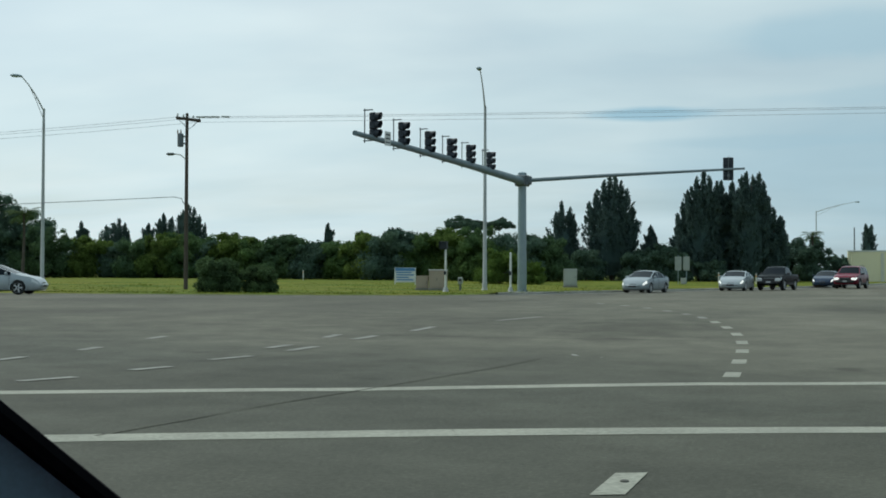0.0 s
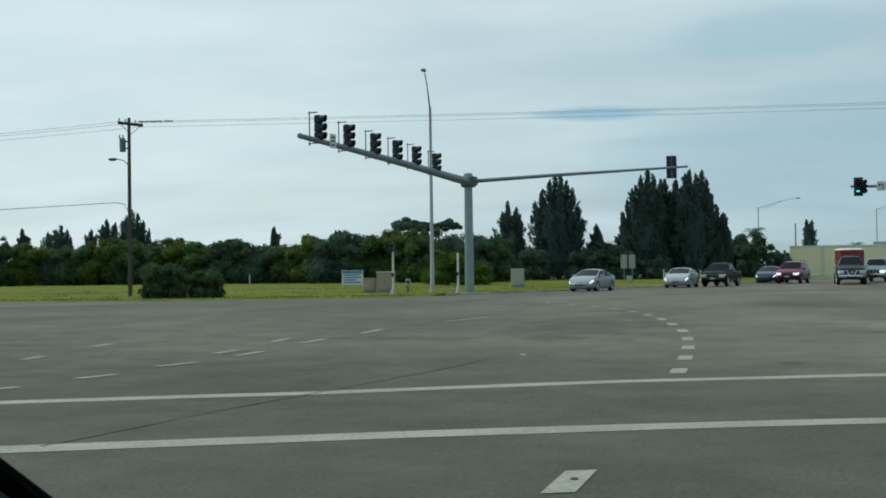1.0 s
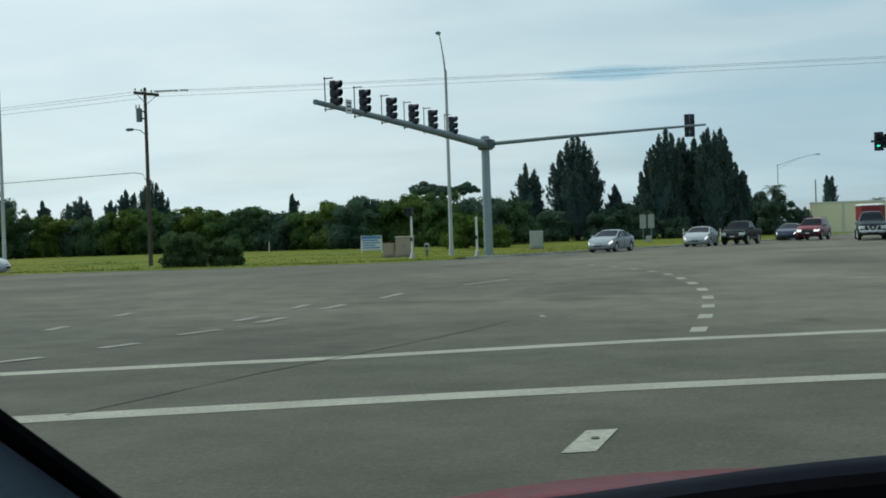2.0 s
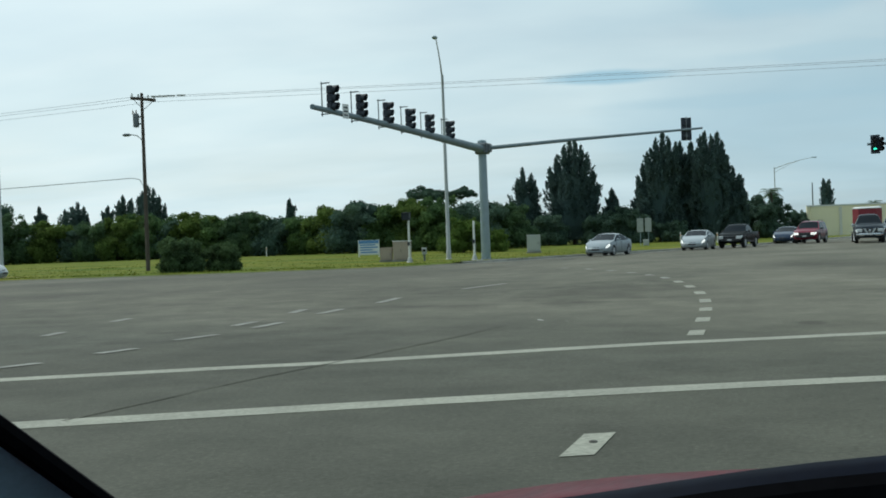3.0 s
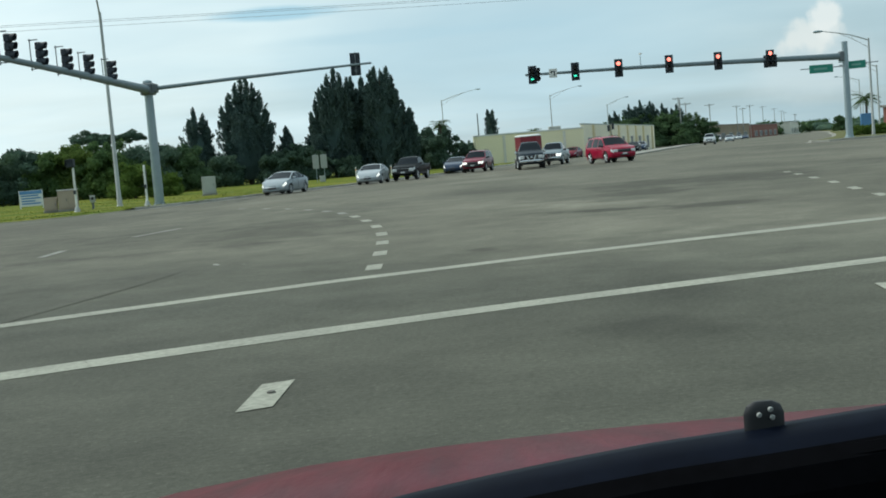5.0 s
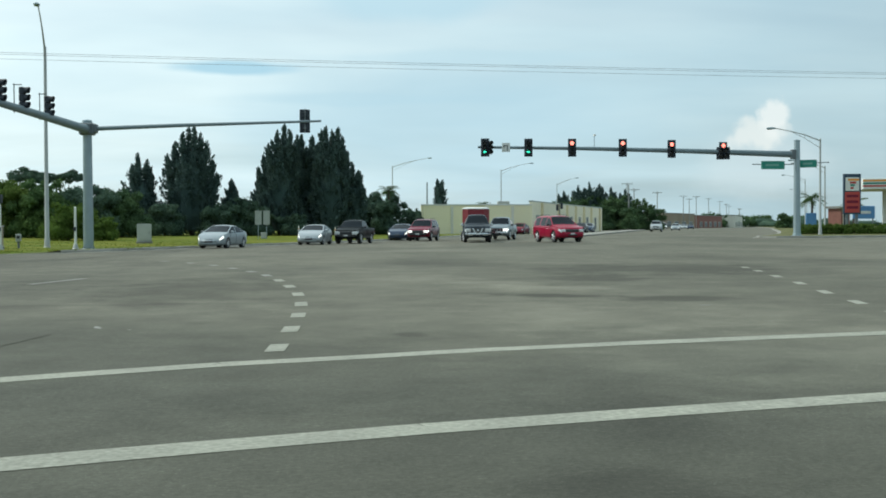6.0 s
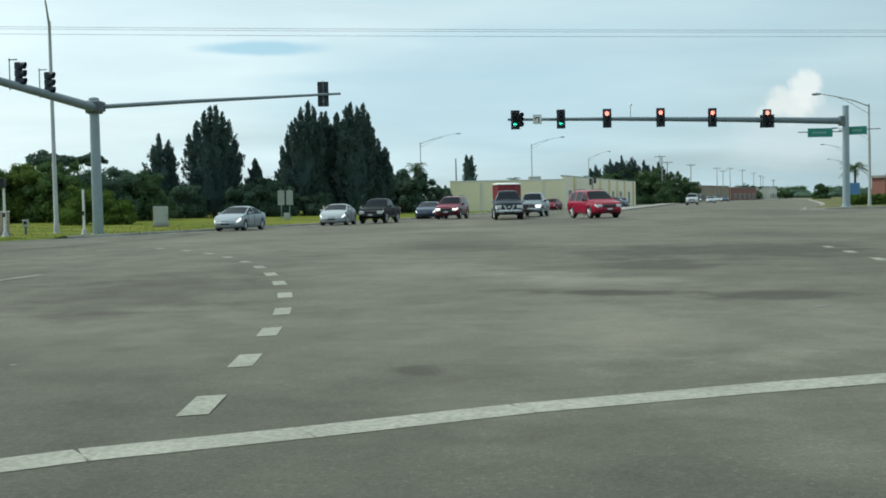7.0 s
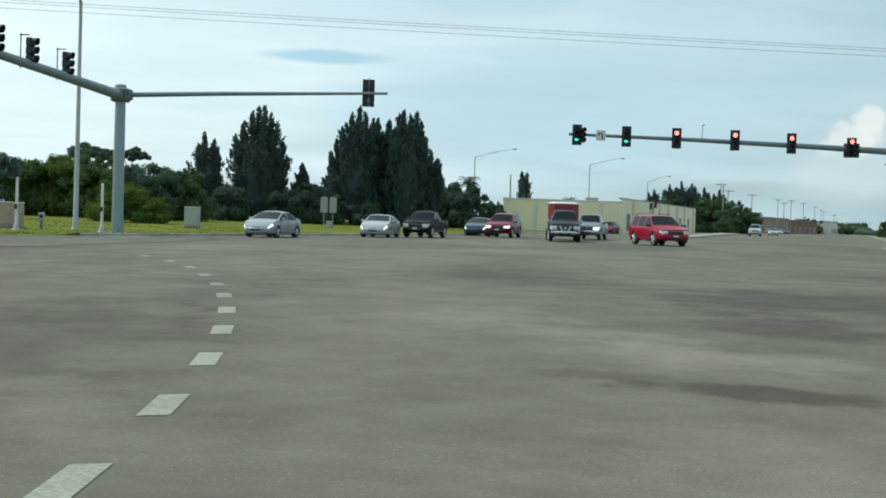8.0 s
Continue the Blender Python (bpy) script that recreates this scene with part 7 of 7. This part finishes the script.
# ---- the car in which the camera rides, standing at the crosswalk ----
def own_car():
    ex, ey = 0.405, 0.44
    t = thing("red_car", "red car with dark dashboard, cowl and bonnet waiting at the crosswalk", "car", ex, ey, 0.0)
    Z = 1.0      # height of the eye over the road
    slope = lambda u: float(np.interp(u, (-0.8, -0.6, -0.41, -0.3, -0.2, -0.1, 0.0, 0.1, 0.5, 0.9), (-0.40, -0.305, -0.254, -0.231, -0.212, -0.200, -0.194, -0.1915, -0.190, -0.205)))
    edge = lambda u: float(np.interp(u, (-0.8, -0.41, -0.285, -0.17, -0.03, 0.04, 0.117, 0.19, 0.3, 0.43, 0.7, 1.2), (-0.31, -0.258, -0.236, -0.220, -0.196, -0.186, -0.177, -0.172, -0.163, -0.152, -0.148, -0.162)))
    # bonnet: a crowned red panel falling towards the nose
    xs_ = [-0.54 + i * 0.076 for i in range(25)]
    b = Mesh()
    rows = []
    for Y, dz in ((1.02, -0.050), (1.12, -0.012), (1.35, 0.0), (1.6, -0.004), (1.85, -0.02), (2.05, -0.05), (2.15, -0.12)):
        rows.append([(X, Y, Z + Y * slope(max(-0.8, X / Y)) + dz - 0.10 * max(0, X - 0.9) ** 2) for X in xs_])
    b.loft(rows, caps=False, closed=False)
    part("bonnet", b, M["ownred"], t, "glossy red bonnet", smooth="all")
    n = Mesh()
    nose = [[(X, Y, z) for X in xs_] for Y, z in ((2.15, 0.52), (2.24, 0.46), (2.26, 0.34), (2.2, 0.22))]
    top = [(X, 2.15, Z + 2.15 * slope(max(-0.8, X / 2.15)) - 0.12 - 0.10 * max(0, X - 0.9) ** 2) for X in xs_]
    n.loft([top] + nose[1:], caps=False, closed=False)
    part("front_bumper", n, M["ownred"], t, smooth="all")
    for X, s in ((-0.54, -1), (1.284, 1)):
        f = Mesh()
        f.loft([[(X, Y, zt), (X + s * 0.03, Y, min(0.56, zt - 0.05)), (X + s * 0.03, Y, min(0.40, zt - 0.1)), (X, Y, 0.24)] for Y, zt in ((0.2, 0.60), (1.02, 0.645), (1.35, 0.645), (1.6, 0.60), (1.85, 0.54), (2.05, 0.47), (2.15, 0.39))], caps=False, closed=False)
        part("front_wing", f, M["ownred"], t)
        wheel(t, X + s * -0.06, 1.42, 0.31, 0.2, M["rim"])
        wheel(t, X + s * -0.06, -1.2, 0.31, 0.2, M["rim"])
        sl = Mesh(); sl.box(X, -0.5, 0.40, 0.08, 2.6, 0.36, bevel=0.03)
        part("sill", sl, M["ownred"], t)
    # cowl with wiper, behind the bonnet
    c = Mesh()
    us = [-0.52 + i * 0.05 for i in range(37)]
    rows = []
    for Y, dz in ((1.10, -0.035), (1.03, -0.006), (1.0, 0.0), (0.985, -0.004), (0.97, -0.014)):
        rows.append([(X, Y, Z + edge(X) * 1.0 + dz) for X in us])
    c.loft(rows, caps=False, closed=False)
    # back of the cowl in plain black, for the shade below its edge
    gapm = Mesh()
    gapm.loft([[(X, Y, Z + edge(X) * 1.0 + dz) for X in us] for Y, dz in ((0.974, -0.008), (0.966, -0.016), (0.960, -0.03), (0.955, -0.10))], caps=False, closed=False)
    part("cowl_shade_strip", gapm, M["void"], t, "black strip for the shade under the cowl")
    part("cowl", c, M["cowl"], t, "dark glossy cowl below the windscreen", smooth="all")
    w = Mesh()
    w.tube([(0.10, 0.985, Z - 0.198), (0.32, 0.968, Z - 0.176), (0.42, 0.96, Z - 0.160), (0.75, 0.955, Z - 0.154), (1.1, 0.96, Z - 0.165)], [0.007, 0.007, 0.007, 0.006, 0.005], 6)
    part("wiper", w, M["void"], t)
    k = Mesh()
    k.loft([[(0.197 + r * math.cos(a), 1.005 + 0.3 * r * math.sin(a), Z + z) for a in [2 * math.pi * i / 14 for i in range(14)]] for r, z in ((0.0125, -0.182), (0.0125, -0.163), (0.0105, -0.158), (0.006, -0.1555), (0.001, -0.155))])
    kn = part("washer_nozzle", k, M["trim"], t, "small black washer nozzle", smooth=True)
    for dx, dz in ((-0.004, -0.163), (0.003, -0.160), (0.004, -0.165)):
        j = Mesh(); j.lathe([(0.0018, -0.0045), (0.0012, -0.0058)], 8, (0.197 + dx, 1.005, Z + dz), "y")
        part("jet", j, M["alum"], kn)
    pad = lambda u: -0.1854 + 0.056 * min(u, 0.45)
    # dashboard: dark pad; the deep gap in front of it is coloured black as shade
    d = Mesh()
    rows = []
    for Y, dz in ((0.80, -0.012), (0.79, -0.003), (0.75, 0.0), (0.62, 0.006), (0.48, 0.0), (0.40, -0.02), (0.38, -0.12), (0.40, -0.35)):
        rows.append([(X, Y, Z + pad(X) + 0.004 * math.sin(3 * X) + dz) for X in us])
    d.loft(rows, caps=False, closed=False)
    fr = Mesh()
    fr.loft([[(X, Y, Z + pad(X) + dz) for X in us] for Y, dz in ((0.90, -0.16), (0.815, -0.12), (0.802, -0.013))], caps=False, closed=False)
    part("dash_front", fr, M["void"], t)
    part("dashboard", d, M["dash"], t, "dark blue-grey dashboard pad", smooth="all")
    g = Mesh()
    g.loft([[(-0.52, 0.93, Z - 0.30), (1.28, 0.93, Z - 0.26)], [(-0.52, 0.86, Z - 0.33), (1.28, 0.86, Z - 0.29)], [(-0.52, 0.80, Z - 0.32), (1.28, 0.80, Z - 0.28)]], caps=False, closed=False)
    part("gap_floor", g, M["void"], t)
    # cabin, out of view: roof, doors and tail added to shade the inside
    r = Mesh()
    r.loft([[(-0.36 + 0.1 * k, Y, Z + z - 0.02 * abs(k - 7.3) ** 2 * 0.06) for k in range(15)] for Y, z in ((0.22, 0.30), (-0.1, 0.36), (-0.8, 0.40), (-1.5, 0.35), (-1.7, 0.30))], caps=False, closed=False)
    r.loft([[(-0.36 + 0.1 * k, Y, Z + z - 0.02 * abs(k - 7.3) ** 2 * 0.06) for k in range(15)] for Y, z in ((0.22, 0.27), (-0.1, 0.33), (-0.8, 0.37), (-1.5, 0.32), (-1.7, 0.27))], caps=False, closed=False)
    part("roof", r, M["ownred"], t, smooth="all")
    for X, s, X2 in ((-0.55, -1, -0.36), (1.29, 1, 1.04)):
        dd = Mesh(); dd.box(X, -0.45, 0.50, 0.10, 2.5, 0.62, bevel=0.03)
        part("door", dd, M["ownred"], t)
        cp = Mesh(); cp.tube([(X, -1.75, Z - 0.15), (X2, -1.62, Z + 0.29)], 0.09, 8)
        part("rear_pillar", cp, M["ownred"], t)
        if s > 0:
            ap = Mesh(); ap.tube([(X, 0.85, Z - 0.2), (X2, 0.22, Z + 0.28)], 0.045, 8)
            part("front_pillar", ap, M["ownred"], t)
    bt = Mesh(); bt.loft([body_ring(Y, 0.90, 0.3, zt) for Y, zt in ((-1.6, 0.88), (-2.2, 0.86), (-2.38, 0.78), (-2.42, 0.6))])
    for i, q in enumerate(bt.v):
        bt.v[i] = (q[0] + 0.37, q[1], q[2])
    part("boot", bt, M["ownred"], t, smooth=True)
    fl = Mesh(); fl.box(0.37, -0.5, 0.28, 1.8, 2.6, 0.06)
    part("floor_pan", fl, M["trim"], t)
    # left windscreen pillar, its seal and trim
    e0, e1, e2 = Vector((-0.514, 0.80, Z - 0.186)), Vector((-0.557, 0.68, Z - 0.082)), Vector((-0.57, 0.25, Z + 0.26))
    ext = e0 + (e0 - e1) * 0.6
    s = Mesh()
    s.tube([ext, e0, e1, e2], 0.0095, 8)
    part("pillar_seal", s, M["void"], t, "black rubber pillar seal", smooth=True)
    tr = Mesh()
    rows = []
    for p in (ext, e0, e0.lerp(e1, 0.5), e1, e1.lerp(e2, 0.5), e2):
        rows.append([tuple(p + Vector((-0.006, 0.004, -0.006))), tuple(p + Vector((-0.045, -0.02, -0.012))), tuple(p + Vector((-0.09, -0.06, -0.06))), tuple(p + Vector((-0.11, -0.09, -0.20))), tuple(p + Vector((-0.11, -0.10, -0.42)))])
    tr.loft(rows, caps=False, closed=False)
    part("pillar_trim", tr, M["pillar"], t, "dark blue-grey pillar trim", smooth="all")
    return t


M["ownred"] = material("bonnet_red", (0.085, 0.0028, 0.010), 0.34, 0.0, vary=0.8, scale=2.5, second=(0.06, 0.002, 0.006), fine=0.3, fine_scale=9.0, bump=0.5, spec=0.06, stretch=(3.0, 0.5, 1))
M["cowl"] = material("cowl_plastic", (0.003, 0.0045, 0.010), 0.5, vary=0.5, scale=12, second=(0.006, 0.009, 0.018), fine=0.15, fine_scale=60, spec=0.04)
M["dash"] = material("dashboard_plastic", (0.0042, 0.0085, 0.0135), 0.85, vary=0.5, scale=3, second=(0.007, 0.012, 0.018), fine=0.12, fine_scale=300, bump=0.15, spec=0.08)
M["pillar"] = material("pillar_plastic", (0.27, 0.38, 0.47), 0.7, vary=0.4, scale=3, second=(0.32, 0.43, 0.52), fine=0.08, fine_scale=200)
# matt black for the rubber seal and wiper, and for shade in the gap
M["void"] = material("black_rubber_and_gap_shade", (0.003, 0.003, 0.004), 0.95, fine=0.2, fine_scale=90, spec=0.05)
own_car()
